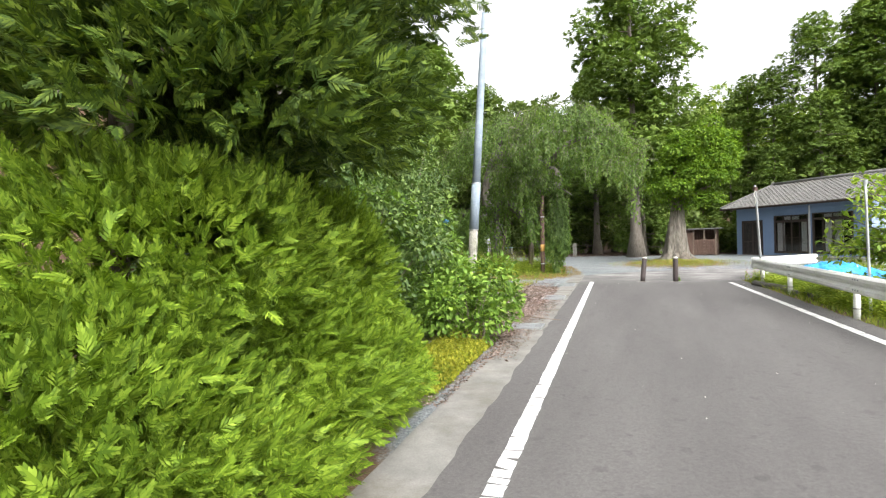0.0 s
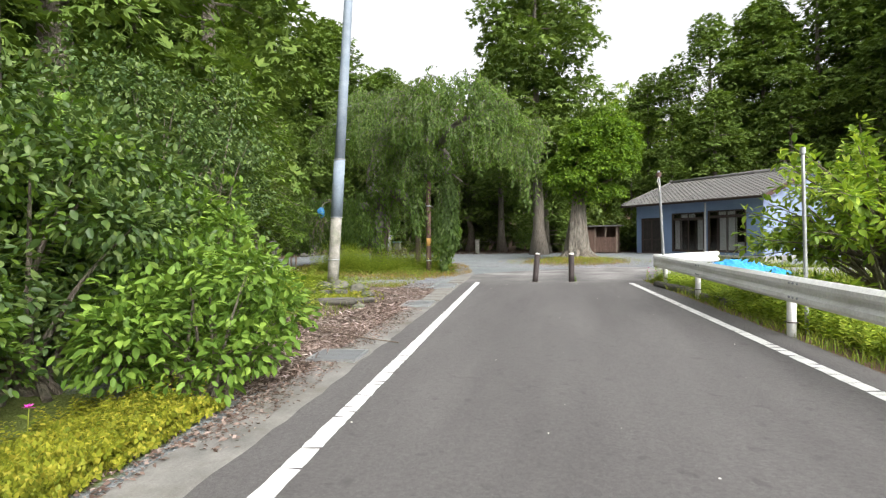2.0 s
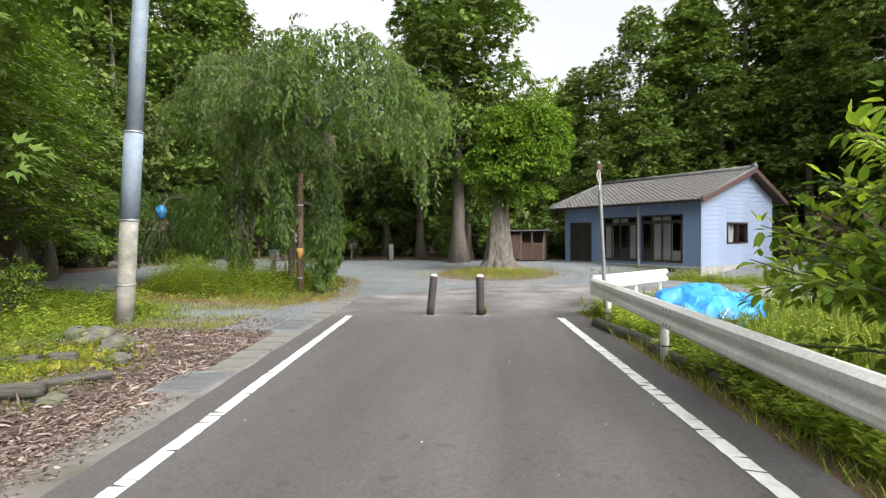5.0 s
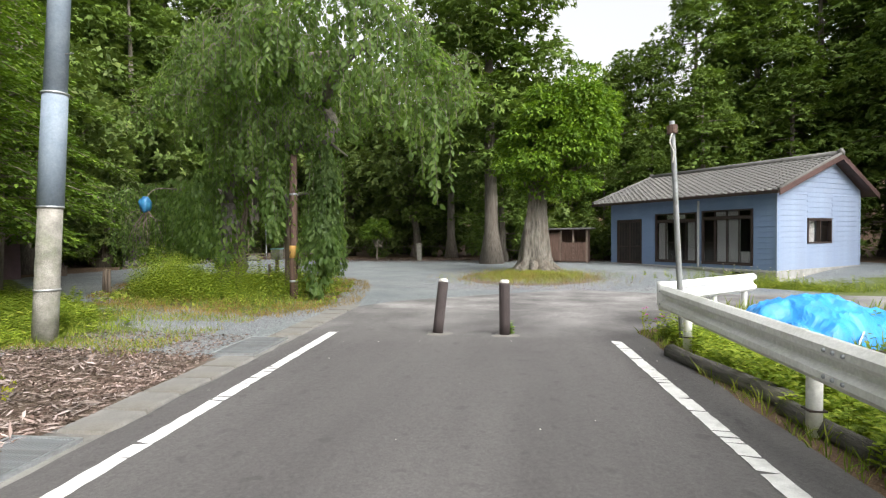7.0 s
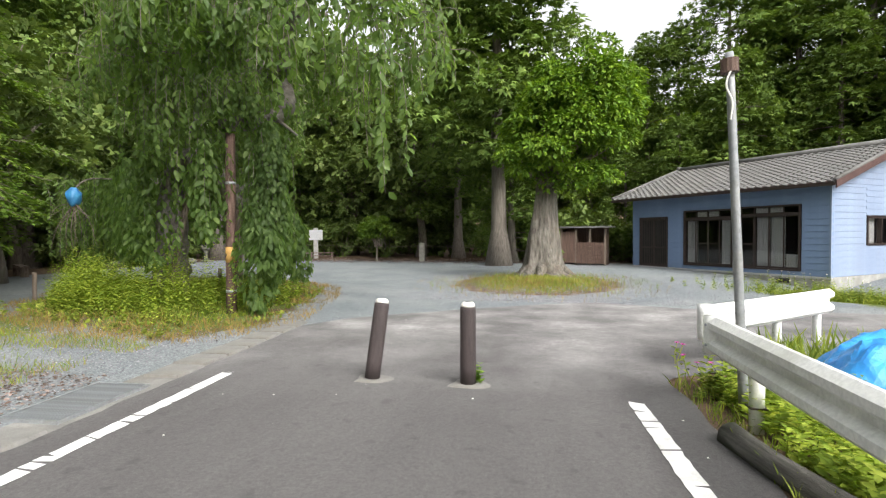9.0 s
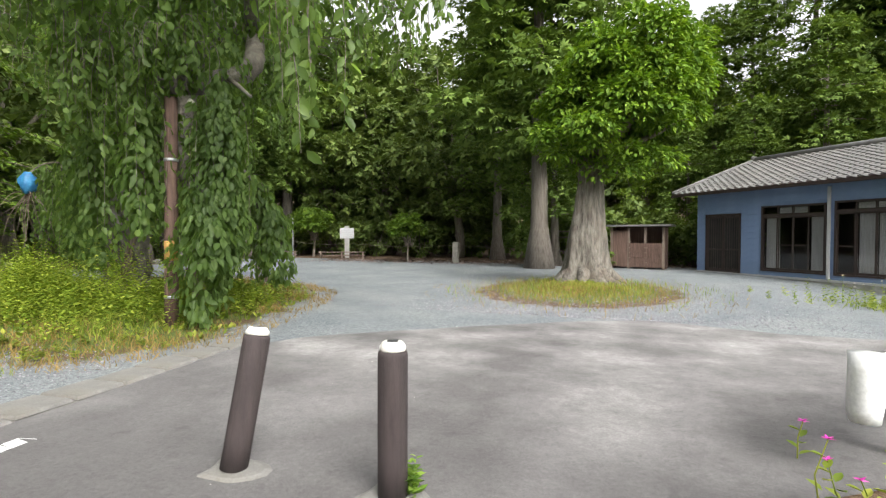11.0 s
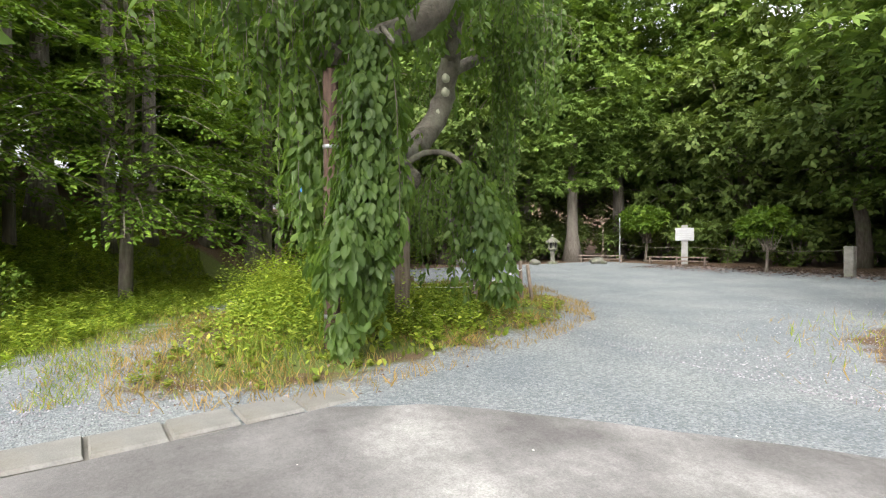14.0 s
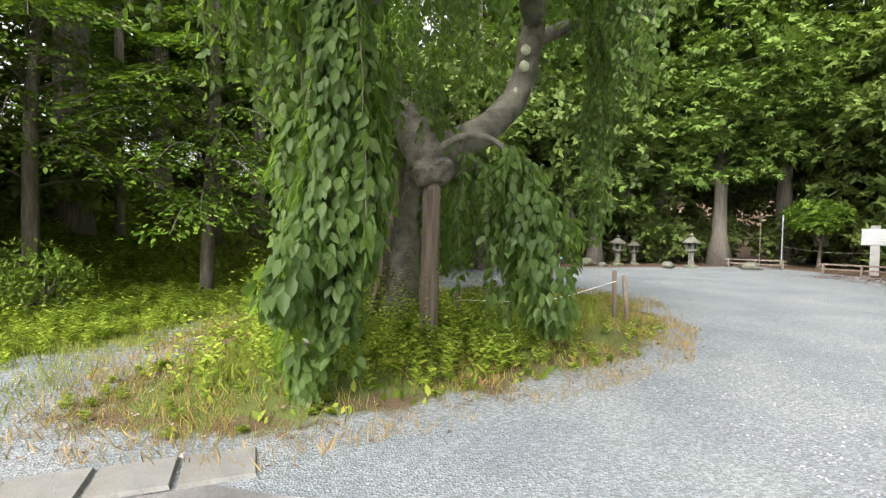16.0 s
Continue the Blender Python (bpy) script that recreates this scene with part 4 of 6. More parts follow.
# ---- trees ----
def cedar(name, h, base_r, bare, width, lumps, seed, waist=0.0, mat="cedar", size=0.33):
    """A conifer: straight trunk, short limbs, rounded lumps of drooping sprays with gaps between them."""
    global rng
    rng = np.random.default_rng(seed)
    t = thing(name, Matrix.Identity(4), "tall dark green cedar with straight brown trunk", "tree", "cedars round the yard")
    zs = np.linspace(0, h, 12)
    sway = rng.normal(size=(12, 2)).cumsum(0) * 0.012 * h / 12
    path = np.column_stack([sway[:, 0], sway[:, 1], zs - 0.1])
    rad = [base_r * (1.7 if i == 0 else 1.0) * (1 - 0.93 * (z / h) ** 0.9) + 0.01 for i, z in enumerate(zs)]
    piece("trunk", *tube(path, rad, 14, knobs=0.12), M["cedarbark"], t, "", True)
    lumps = int(lumps * 0.68)
    u = rng.uniform(0, 1, lumps) ** 0.9
    z = bare + (h - bare) * u
    ang = rng.uniform(0, 2 * math.pi, lumps)
    full = (1 - u ** 3.2) * (1 - waist * np.exp(-(u / 0.3) ** 2)) * (1 + 0.22 * np.sin(9 * u + 2 * np.sin(ang + seed)))
    r = width * full * rng.uniform(0.5, 1.05, lumps) + 0.15
    lump = np.column_stack([r * np.cos(ang), r * np.sin(ang), z - 0.18 * r])
    open_air = np.array([noise.noise(Vector(q) * 0.34 + Vector((seed, 0, 0))) for q in lump]) > (-0.1 if waist > 0.4 else -0.3)
    lump, z, lumps = lump[open_air], z[open_air], int(open_air.sum())
    lr = rng.uniform(0.65, 1.3, lumps)[:, None] * np.array((1.0, 1.0, 0.62)) * (0.5 + 0.5 * width / 3)
    if bare > 5:
        near = rng.uniform(0, 2 * math.pi, 70)
        off = rng.uniform(0.7, 2.4, 70)
        extra = np.column_stack([off * np.cos(near), off * np.sin(near), rng.uniform(bare - 0.3, bare + 8, 70)])
        lump, z, lumps = np.concatenate([lump, extra]), np.concatenate([z, extra[:, 2]]), lumps + 70
        lr = np.concatenate([lr, rng.uniform(0.5, 0.9, 70)[:, None] * np.array((1.0, 1.0, 0.7))])
    p, al, fc = tufted(lump, lr, 62, 0.3, 0.25)
    cloud("crown", TUFT, p, al, fc, rng.uniform(0.7, 1.25, len(p)) * size * (0.6 + 0.4 * width / 3), M[mat], t)
    limbs = []
    for i in rng.choice(lumps, 24, replace=False):
        a = np.array((0, 0, z[i] - 0.1))
        limbs.append(tube(np.array([a, (a + lump[i]) / 2 + (0, 0, 0.15), lump[i]]), [0.05, 0.035, 0.015], 5))
    tagged(piece("branchwork", *tubes(limbs), M["bark"], t), kind="stuff")
    return t


def broadleaf(name, label, h, base_r, bare, wide, lumps, per, leaf, mat, bark, seed, shape=None, lump_r=(0.7, 1.3), group="", trunk=True, hang=0.3, squash=0.75, lean=(0, 0)):
    global rng
    rng = np.random.default_rng(seed)
    t = thing(name, Matrix.Identity(4), label, "tree" if trunk else "shrub", group)
    mid, half = (h + bare) / 2, (h - bare) / 2
    d = ball(lumps)
    rr = rng.uniform(0.35, 1.0, lumps) ** 0.45
    c = d * np.array((wide, wide, half)) * 0.86 * rr[:, None]
    c[:, 0] += lean[0] * (c[:, 2] / half)
    c[:, 2] += mid
    lr = rng.uniform(*lump_r, lumps)[:, None] * np.array((1, 1, squash))
    p, al, fc = tufted(c, lr, per, hang)
    keep = p[:, 2] > 0.06
    cloud("crown", shape or ROSETTE, p[keep], al[keep], fc[keep], rng.uniform(0.7, 1.25, keep.sum()) * leaf, M[mat], t)
    limbs = []
    if trunk:
        zs = np.linspace(0, mid, 7)
        path = np.column_stack([np.sin(zs) * 0.06 * wide, np.cos(zs * 1.3) * 0.05 * wide - 0.05 * wide, zs - 0.1])
        piece("trunk", *tube(path, [base_r * (1.45 if i == 0 else 1 - 0.6 * i / 6) for i in range(7)], 12, knobs=0.15), M[bark], t, "", True)
        start = path[3]
    else:
        start = np.array((0, 0, -0.02))
    for i in rng.choice(lumps, min(22, lumps), replace=False):
        s = start + rng.normal(size=3) * np.array((0.12, 0.12, 0.0)) * (1 if trunk else wide * 0.8)
        limbs.append(tube(bend([s, s * 0.5 + c[i] * 0.5 + np.array((0, 0, 0.12 * half)), c[i]], 4), list(np.linspace(base_r * (0.42 if trunk else 1), base_r * 0.08, 9)), 6))
    tagged(piece("branchwork", *tubes(limbs), M[bark], t), kind="stuff")
    return t


def plant(ob, spots):
    """Set the first one at the first spot and copies of it at the others."""
    first = True
    for x, y, turn_z, s in spots:
        m = Matrix.Translation((x, y, land(x, y) - 0.03)) @ Matrix.Rotation(radians(turn_z), 4, "Z") @ Matrix.Scale(s, 4)
        if first:
            ob.matrix_world = m
            first = False
        else:
            c = copy_thing(ob, m)
            c.scale = (s, s, s)


tall = cedar("cedar_tree", 22, 0.44, 5.2, 4.6, 330, 3, 0.3)
plant(tall, [(-0.22, 37.0, 0, 1.0), (17.0, 46.5, 70, 0.88), (29.5, 48.0, 140, 1.0), (35.5, 40, 300, 1.0), (24.0, 44.5, 200, 0.98), (32.0, 32.5, 250, 0.92), (-13.5, 9.0, 33, 0.8), (-24.5, 31.5, 20, 0.95), (-24.5, 40.8, 60, 1.05), (-21.0, 46.3, 170, 1.02), (-20.3, 41.3, 280, 0.9), (-17.0, 51.0, 330, 0.85), (-25.5, 36.0, 100, 1.0)])
slim = cedar("cedar_tree", 18, 0.34, 3.2, 2.7, 190, 5, 0.25)
plant(slim, [(-3.9, 44.3, 40, 0.95), (8.6, 48.0, 10, 0.82), (13.0, 46.0, 100, 1.02), (20.2, 45.0, 220, 1.2), (25.2, 41.0, 310, 1.12), (24.0, 36.5, 80, 1.05), (29.5, 36.0, 170, 1.15), (34.5, 33.5, 20, 1.2),
             (10.2, 46.4, 55, 0.82), (29.2, 31.0, 240, 1.0), (33.0, 27.0, 60, 1.1), (-10, 6.0, 0, 0.9), (-9.2, -2.5, 180, 0.9), (-15.5, 5.5, 200, 1.0), (-9.0, 2.8, 280, 0.85), (-15.6, 15.2, 120, 0.95), (-21.5, 27.8, 0, 1.0), (-23.5, 37.5, 120, 1.15), (-26.0, 27.0, 50, 1.15), (-20.5, 22.0, 210, 1.0), (23.2, 47.5, 200, 1.12), (18.6, 50.5, 130, 1.12), (15.8, 48.0, 33, 0.85), (27.8, 42.5, 90, 1.12), (-21.4, 34.3, 15, 1.0), (-6.5, 11.5, 130, 0.82), (-7.7, 8.6, 220, 0.85)])
dense = cedar("cedar_tree", 13.5, 0.3, 0.8, 2.9, 190, 8)
plant(dense, [(12.6, 42.6, 0, 0.85), (17.6, 42.6, 60, 0.95), (21.8, 40.2, 130, 1.0), (26.5, 33.5, 210, 1.0), (31.0, 40.5, 290, 1.15), (28.0, 27.5, 33, 1.0), (6.9, 45.0, 33, 0.55), (9.6, 43.0, 190, 0.6), (-8.6, 9.5, 20, 0.75), (-20.5, 16.5, 75, 0.9), (-24.5, 21.5, 130, 1.1), (-22.0, 11.5, 10, 1.3), (-26.0, 15.5, 200, 1.4), (-28.0, 19.5, 70, 1.4), (-19.5, 7.5, 300, 1.2), (0.3, 39.2, 20, 0.8)])

oak = broadleaf("evergreen_tree", "dense dark evergreen tree at the yard's far edge", 11.5, 0.34, 1.3, 4.3, 66, 52, 0.36, "oak", "bark", 21, group="evergreens behind the yard", lump_r=(0.8, 1.4))
plant(oak, [(-7.2, 46.5, 0, 1.05), (-13.5, 48.5, 50, 1.1), (-19.0, 49.0, 110, 1.1), (-25.0, 46.5, 200, 1.1), (-28.5, 40.5, 270, 1.05), (-2.8, 49.5, 330, 1.05), (-10.0, 52.0, 20, 1.55), (-16, 53.5, 75, 1.65), (-23, 53, 160, 1.6), (2.5, 51.5, 230, 1.25), (-31, 34.5, 100, 1.3), (-22.5, 33.0, 70, 1.2), (-16.5, 24.5, 15, 0.85)])
yellowy = broadleaf("evergreen_tree", "tall evergreen tree with yellow-green new leaves", 12.5, 0.3, 2.5, 3.7, 56, 48, 0.36, "lime", "bark", 23, group="evergreens behind the yard", lump_r=(0.7, 1.2))
plant(yellowy, [(-24.5, 31.0, 0, 0.95), (-20.5, 20.0, 80, 0.9), (6.0, 54, 150, 1.3), (-28, 24, 200, 1.0), (-14, 58, 0, 1.3), (-22.5, 15.5, 20, 0.9), (4.5, 47.5, 15, 0.5)])
under = broadleaf("understorey_bush", "shaded evergreen bush under the trees", 2.6, 0.05, 0.0, 1.9, 28, 26, 0.32, "oak", "bark", 25, group="undergrowth", trunk=False, lump_r=(0.4, 0.75))
plant(under, [(-22.8, 36.8, 30, 1.1), (-22.3, 39.2, 130, 1.0), (-22.8, 33.0, 220, 1.1), (-23.8, 42.0, 310, 1.2), (-9.5, 45.5, 0, 0.9), (-4.6, 47.0, 70, 1.1), (-13.5, 46.5, 30, 1.1), (-18.0, 47.5, 200, 1.2), (-22.5, 43.0, 100, 1.1), (-24.0, 39.5, 300, 1.2), (-7.0, 49.0, 10, 1.4), (-11.5, 49.5, 170, 1.5), (-1.2, 46.5, 120, 1.2), (-26.5, 33.0, 220, 1.3), (-24.5, 27.0, 140, 1.2), (5.2, 43.8, 250, 1.1), (-16.5, 50.5, 40, 1.6), (-21.5, 49.5, 310, 1.6), (-28.5, 36.5, 190, 1.8), (-20.5, 23.5, 10, 1.0), (-23.0, 20.5, 130, 1.3), (11.5, 41.0, 30, 1.0), (14.0, 40.5, 160, 1.1), (-20.8, 46.5, 140, 1.1), (0.8, 42.0, 60, 1.0), (7.0, 41.2, 20, 0.9), (9.0, 40.0, 80, 0.9), (-25, 36, 0, 1.1), (-25.5, 30, 60, 1.0), (2.6, 44.5, 200, 1.3), (-15.5, 46.8, 270, 1.0), (-12.0, 13.5, 0, 0.9), (-9.6, 11.8, 90, 1.0)])

# light green broadleaf heads beyond the roofline
far_hill = broadleaf("hill_tree", "bright green deciduous tree on the hill behind", 14, 0.35, 2.0, 5.5, 44, 34, 0.75, "lime", "bark", 27, group="hill trees", lump_r=(1.2, 2.0))
plant(far_hill, [(8, 68, 0, 1.0), (-12, 72, 60, 1.05), (18, 70, 120, 1.0), (-28, 66, 180, 1.1), (0, 76, 240, 1.15), (30, 66, 20, 1.0), (-40, 50, 90, 1.1), (42, 52, 10, 1.1)])

# two young trees by the far fence
young = broadleaf("young_tree", "small round-headed young tree by the rope fence", 2.75, 0.07, 1.45, 1.15, 22, 60, 0.22, "maple", "bark", 31, group="young trees", lump_r=(0.3, 0.45))
plant(young, [(-8.2, 40.2, 0, 1.0), (-17.4, 44.5, 80, 1.25)])


# ---- the old pruned tree in the yard ----
def old_tree():
    global rng
    rng = np.random.default_rng(41)
    x, y = 2.42, 29.2
    t = thing("old_tree", pose(x, y, land(x, y) - 0.04), "stout old pruned tree with flared grey trunk and dense bright crown", "tree")
    v, f = [], []
    rings, sides = 22, 40
    for i in range(rings):
        z = 4.4 * i / (rings - 1)
        r = 0.53 + 0.42 * math.exp(-z / 0.32) + 0.06 * math.exp(-((z - 1.2) / 0.9) ** 2) - 0.06 * z
        for k in range(sides):
            a = 2 * math.pi * k / sides
            rib = 0.12 * math.sin(5 * a + 0.6 * z) + 0.07 * math.sin(11 * a + 1.5 * z) + 0.05 * math.sin(19 * a - z + 2 * noise.noise(Vector((a, z, 0)))) + 0.05 * noise.noise(Vector((2 * math.cos(a), 2 * math.sin(a), z * 2)))
            rr = r * (1 + rib * (1.2 if z < 0.9 else 0.95))
            cleft = math.exp(-((a - 5.2) / 0.22) ** 2) * 0.16 * ease(z, 0.2, 1.0)
            rr -= float(cleft)
            v.append((rr * math.cos(a) + 0.04 * z * z * 0.3, rr * math.sin(a), z))
    for i in range(rings - 1):
        for k in range(sides):
            k2 = (k + 1) % sides
            f.append((i * sides + k, i * sides + k2, (i + 1) * sides + k2, (i + 1) * sides + k))
    piece("trunk", v, f, M["zelkova"], t, "ribbed grey-brown trunk with spreading roots", True)
    for a, ln in ((-0.7, 1.35), (-1.6, 1.0), (2.6, 1.3), (-2.4, 1.1), (0.1, 1.2)):
        p = bend([(0.55 * math.cos(a), 0.55 * math.sin(a), 0.35), (0.95 * math.cos(a), 0.95 * math.sin(a), 0.1), (ln * math.cos(a + 0.2), ln * math.sin(a + 0.2), -0.02)], 5)
        piece("root", *tube(p, list(np.linspace(0.2, 0.05, len(p))), 8, knobs=0.2), M["zelkova"], t, "", True)
    centres, radii = [], []
    for _ in range(170):
        d = ball(1)[0]
        level = rng.uniform()
        c = np.array((0.35 + 1.2 * level, -0.2 + 0.4 * level, 4.05 + 2.5 * level))
        s = np.array((2.45 - 0.45 * level, 2.25 - 0.3 * level, 1.7))
        k = rng.uniform(0.5, 1) ** 0.35
        centres.append(c + d * s * 0.84 * k)
        radii.append(rng.uniform(0.4, 0.68) * np.array((1, 1, 0.72)))
    p, al, fc = tufted(centres, radii, 220, 0.7, 0.3)
    cloud("crown", LEAF, p, al, fc, rng.uniform(0.13, 0.215, len(p)), M["zelkovaleaf"], t)
    limbs = [tube(bend([(0, 0, 3.0), np.array(c) * np.array((0.4, 0.4, 0.7)) + np.array((0, 0, 0.6)), c], 4), list(np.linspace(0.2, 0.03, 9)), 7) for c in centres[::7]]
    tagged(piece("branchwork", *tubes(limbs), M["bark"], t), kind="stuff")


old_tree()


# ---- the weeping cherry ----
def weeping_cherry():
    global rng
    rng = np.random.default_rng(52)
    t = thing("weeping_cherry", pose(0, 0, 0), "large weeping cherry tree, long leafy shoots hanging to the ground", "tree")
    g = land(-5.9, 21.0) - 0.08
    arms = {
        "trunk": ([(-5.9, 21.0, g), (-5.85, 21.05, 1.0), (-5.95, 21.2, 2.2), (-6.3, 21.9, 3.1)], [0.46, 0.37, 0.34, 0.3]),
        "scarred_limb": ([(-6.25, 21.8, 3.0), (-6.9, 22.9, 3.6), (-7.3, 23.75, 4.5), (-7.0, 23.9, 5.8), (-6.2, 23.6, 7.4), (-5.0, 23.2, 8.5)], [0.29, 0.27, 0.25, 0.22, 0.16, 0.06]),
        "propped_limb": ([(-6.0, 21.3, 2.7), (-5.6, 21.1, 3.4), (-4.95, 20.95, 3.3), (-4.5, 21.1, 2.85), (-4.2, 21.2, 2.5)], [0.26, 0.24, 0.23, 0.24, 0.26]),
        "front_limb": ([(-7.0, 23.8, 6.0), (-4.9, 22.7, 6.1), (-3.3, 21.7, 5.3), (-2.64, 20.84, 4.35), (-2.95, 20.2, 3.98), (-3.25, 19.75, 3.84), (-3.36, 19.6, 3.9)], [0.17, 0.17, 0.16, 0.17, 0.16, 0.13, 0.06]),
        "high_limb": ([(-7.0, 23.9, 5.7), (-5.6, 22.9, 6.6), (-4.0, 22.3, 7.0), (-2.4, 22.4, 7.0)], [0.18, 0.15, 0.11, 0.05]),
        "low_limb": ([(-6.2, 21.8, 2.7), (-8.0, 22.8, 3.1), (-10.2, 23.9, 3.3), (-11.8, 24.4, 2.9)], [0.24, 0.18, 0.12, 0.05]),
        "back_limb": ([(-7.1, 23.9, 5.4), (-7.6, 25.4, 6.2), (-7.2, 26.8, 6.4)], [0.16, 0.11, 0.05]),
        "road_limb": ([(-3.3, 21.7, 5.3), (-2.4, 20.6, 5.9), (-1.2, 19.4, 6.0), (-0.2, 18.4, 5.4)], [0.14, 0.11, 0.08, 0.03]),
        "side_shoot": ([(-2.8, 20.4, 4.05), (-2.4, 20.1, 3.95), (-1.9, 20.0, 3.6)], [0.06, 0.04, 0.02]),
        "arched_shoot": ([(-4.2, 21.2, 2.6), (-4.0, 21.5, 2.85), (-3.75, 21.9, 2.8), (-3.6, 22.2, 2.4)], [0.05, 0.045, 0.04, 0.025]),
    }
    for name, (pts, rad) in arms.items():
        p = bend(pts, 6)
        piece(name, *tube(p, list(np.interp(np.linspace(0, 1, len(p)), np.linspace(0, 1, len(rad)), rad)), 16, knobs=0.34), M["cherrybark"], t, "", True)
    bm = bmesh.new()
    bmesh.ops.create_icosphere(bm, subdivisions=4, radius=0.25)
    for q in bm.verts:
        q.co = Vector((q.co.x * 1.15, q.co.y, q.co.z * 0.95)) * (1 + 0.45 * noise.noise(q.co * 6) + 0.2 * noise.noise(q.co * 15))
    part("knot", bm, M["cherrybark"], t, "", True).location = (-4.2, 21.2, 2.48)
    for s in ((-7.32, 23.55, 4.42), (-7.1, 23.62, 4.85), (-7.18, 23.68, 5.2)):
        bm = bmesh.new()
        bmesh.ops.create_icosphere(bm, subdivisions=3, radius=0.12)
        for q in bm.verts:
            q.co = Vector((q.co.x * 0.55, q.co.y * 0.8, q.co.z * 0.9)) * (1 + 0.3 * noise.noise(q.co * 9))
        part("pale_scar", bm, M["lichen"], t, "pale healed branch scar", True).location = Vector(s) + Vector((0.2, 0.05, 0.0))
    # strands: a start, a way out, and how far it hangs
    strands = []
    # the crown is two lobes, each of shoots bunched into sprays with gaps between
    lobes = (((-2.2, 19.6, 4.35), (2.95, 2.05, 3.2), 70, 0.0, 4.4), ((-6.5, 22.8, 4.6), (2.6, 2.6, 3.8), 58, 0.35, 4.9))
    for centre, radius, sprays, keep_up, floor_z in lobes:
        for _ in range(sprays):
            a = rng.uniform(0, 2 * math.pi)
            up = rng.uniform(keep_up * 0.3, 1.0) ** 0.8
            rad = math.sqrt(1 - (up * 0.98) ** 2)
            lump = 1 + 0.1 * math.sin(3 * a + 1) + 0.08 * math.sin(7 * a + 4 * up)
            hub = np.array(centre) + np.array(radius) * np.array((lump * rad * math.cos(a), lump * rad * math.sin(a), up)) * rng.uniform(0.86, 1.0)
            out = np.array((math.cos(a), math.sin(a), 0))
            length = rng.uniform(0.7, 1.5) * (0.8 + 0.55 * rad)
            for _ in range(rng.integers(6, 11)):
                c = hub + rng.normal(size=3) * np.array((0.26, 0.26, 0.14))
                fall = min(length * rng.uniform(0.5, 1.1), c[2] - floor_z - rng.uniform(-0.3, 0.7))
                if fall > 0.25:
                    strands.append((c, unit(out + rng.normal(size=3) * np.array((0.4, 0.4, 0))), fall, rng.uniform(0.25, 0.75)))
    # the long tips that droop over the road
    for hx, hy, top, low in ((0.75, 17.35, 4.2, 2.5), (0.45, 17.7, 4.5, 3.3), (0.9, 18.3, 4.6, 3.6), (0.1, 17.2, 4.4, 3.4), (-0.6, 17.3, 4.6, 3.7)):
        for _ in range(9):
            c = np.array((hx, hy, top)) + rng.normal(size=3) * np.array((0.16, 0.16, 0.2))
            strands.append((c, unit(rng.normal(size=3) * np.array((1, 1, 0))), (top - low) * rng.uniform(0.4, 1.0), rng.uniform(0.05, 0.2)))
    def curtain(x0, y0, x1, y1, top, low, count, spread=0.35):
        for _ in range(count):
            u = rng.uniform()
            c = np.array((x0 + (x1 - x0) * u + rng.normal() * spread, y0 + (y1 - y0) * u + rng.normal() * spread, top - rng.uniform(0, 0.6)))
            end = low + rng.uniform(0, 0.9) ** 1.5 * (top - low) * 0.6
            strands.append((c, unit(rng.normal(size=3) * np.array((1, 1, 0)))[...], c[2] - end, rng.uniform(0.05, 0.25)))
    curtain(-2.85, 19.85, -2.2, 20.0, 3.75, 0.4, 18, 0.15)
    curtain(-3.9, 19.9, -3.4, 19.75, 3.9, 1.5, 16, 0.2)
    curtain(-3.95, 21.9, -3.5, 22.4, 2.75, 0.4, 16, 0.2)
    curtain(-5.2, 19.6, -3.5, 19.45, 4.9, 3.1, 80, 0.3)
    curtain(-3.5, 19.3, -2.3, 19.6, 4.9, 3.75, 26, 0.2)
    curtain(-5.4, 21.3, -4.4, 21.1, 3.7, 2.6, 30, 0.25)
    curtain(-6.85, 25.15, -6.7, 25.25, 6.6, 1.6, 20, 0.13)
    curtain(-5.0, 24.5, -4.7, 24.8, 7.4, 3.4, 18, 0.2)
    curtain(-8.4, 22.7, -11.8, 23.6, 3.4, 0.7, 80, 0.5)
    curtain(-9, 24.2, -11.5, 24.8, 3.6, 1.0, 40, 0.6)
    curtain(-6.0, 21.2, -5.4, 20.6, 4.6, 1.6, 18, 0.3)
    P, A, F, S = [], [], [], []
    stems = []

    def mantle(x, y, rx, ry, top, low, count, drift=(0, 0), big=(0.14, 0.215)):
        """A body of shoots so close that their leaves overlap like shingles."""
        u = rng.uniform(0, 1, count)
        a = rng.uniform(0, 2 * math.pi, count)
        wide = np.minimum(1, 0.35 + 1.9 * u) * np.minimum(1, 0.3 + 2.4 * (1 - u)) * (1 + 0.22 * np.sin(3 * a + 5 * u) + 0.16 * np.sin(9 * u + a))
        wide *= rng.uniform(0.72, 1.06, count)
        P.append(np.column_stack([x + drift[0] * (1 - u) + rx * wide * np.cos(a), y + drift[1] * (1 - u) + ry * wide * np.sin(a), low + (top - low) * u]))
        away = np.column_stack([np.cos(a), np.sin(a), np.zeros(count)])
        A.append(away * 0.35 + rng.normal(size=(count, 3)) * 0.28 - np.array((0, 0, 1.0)))
        F.append(away + rng.normal(size=(count, 3)) * 0.3 + np.array((0, 0, 0.35)))
        S.append(rng.uniform(*big, count))

    mantle(-2.5, 19.98, 0.42, 0.34, 3.9, 0.75, 2300, (-0.02, -0.05), (0.1, 0.16))
    mantle(-3.1, 19.72, 0.5, 0.3, 4.5, 3.75, 420, (0, 0), (0.1, 0.17))
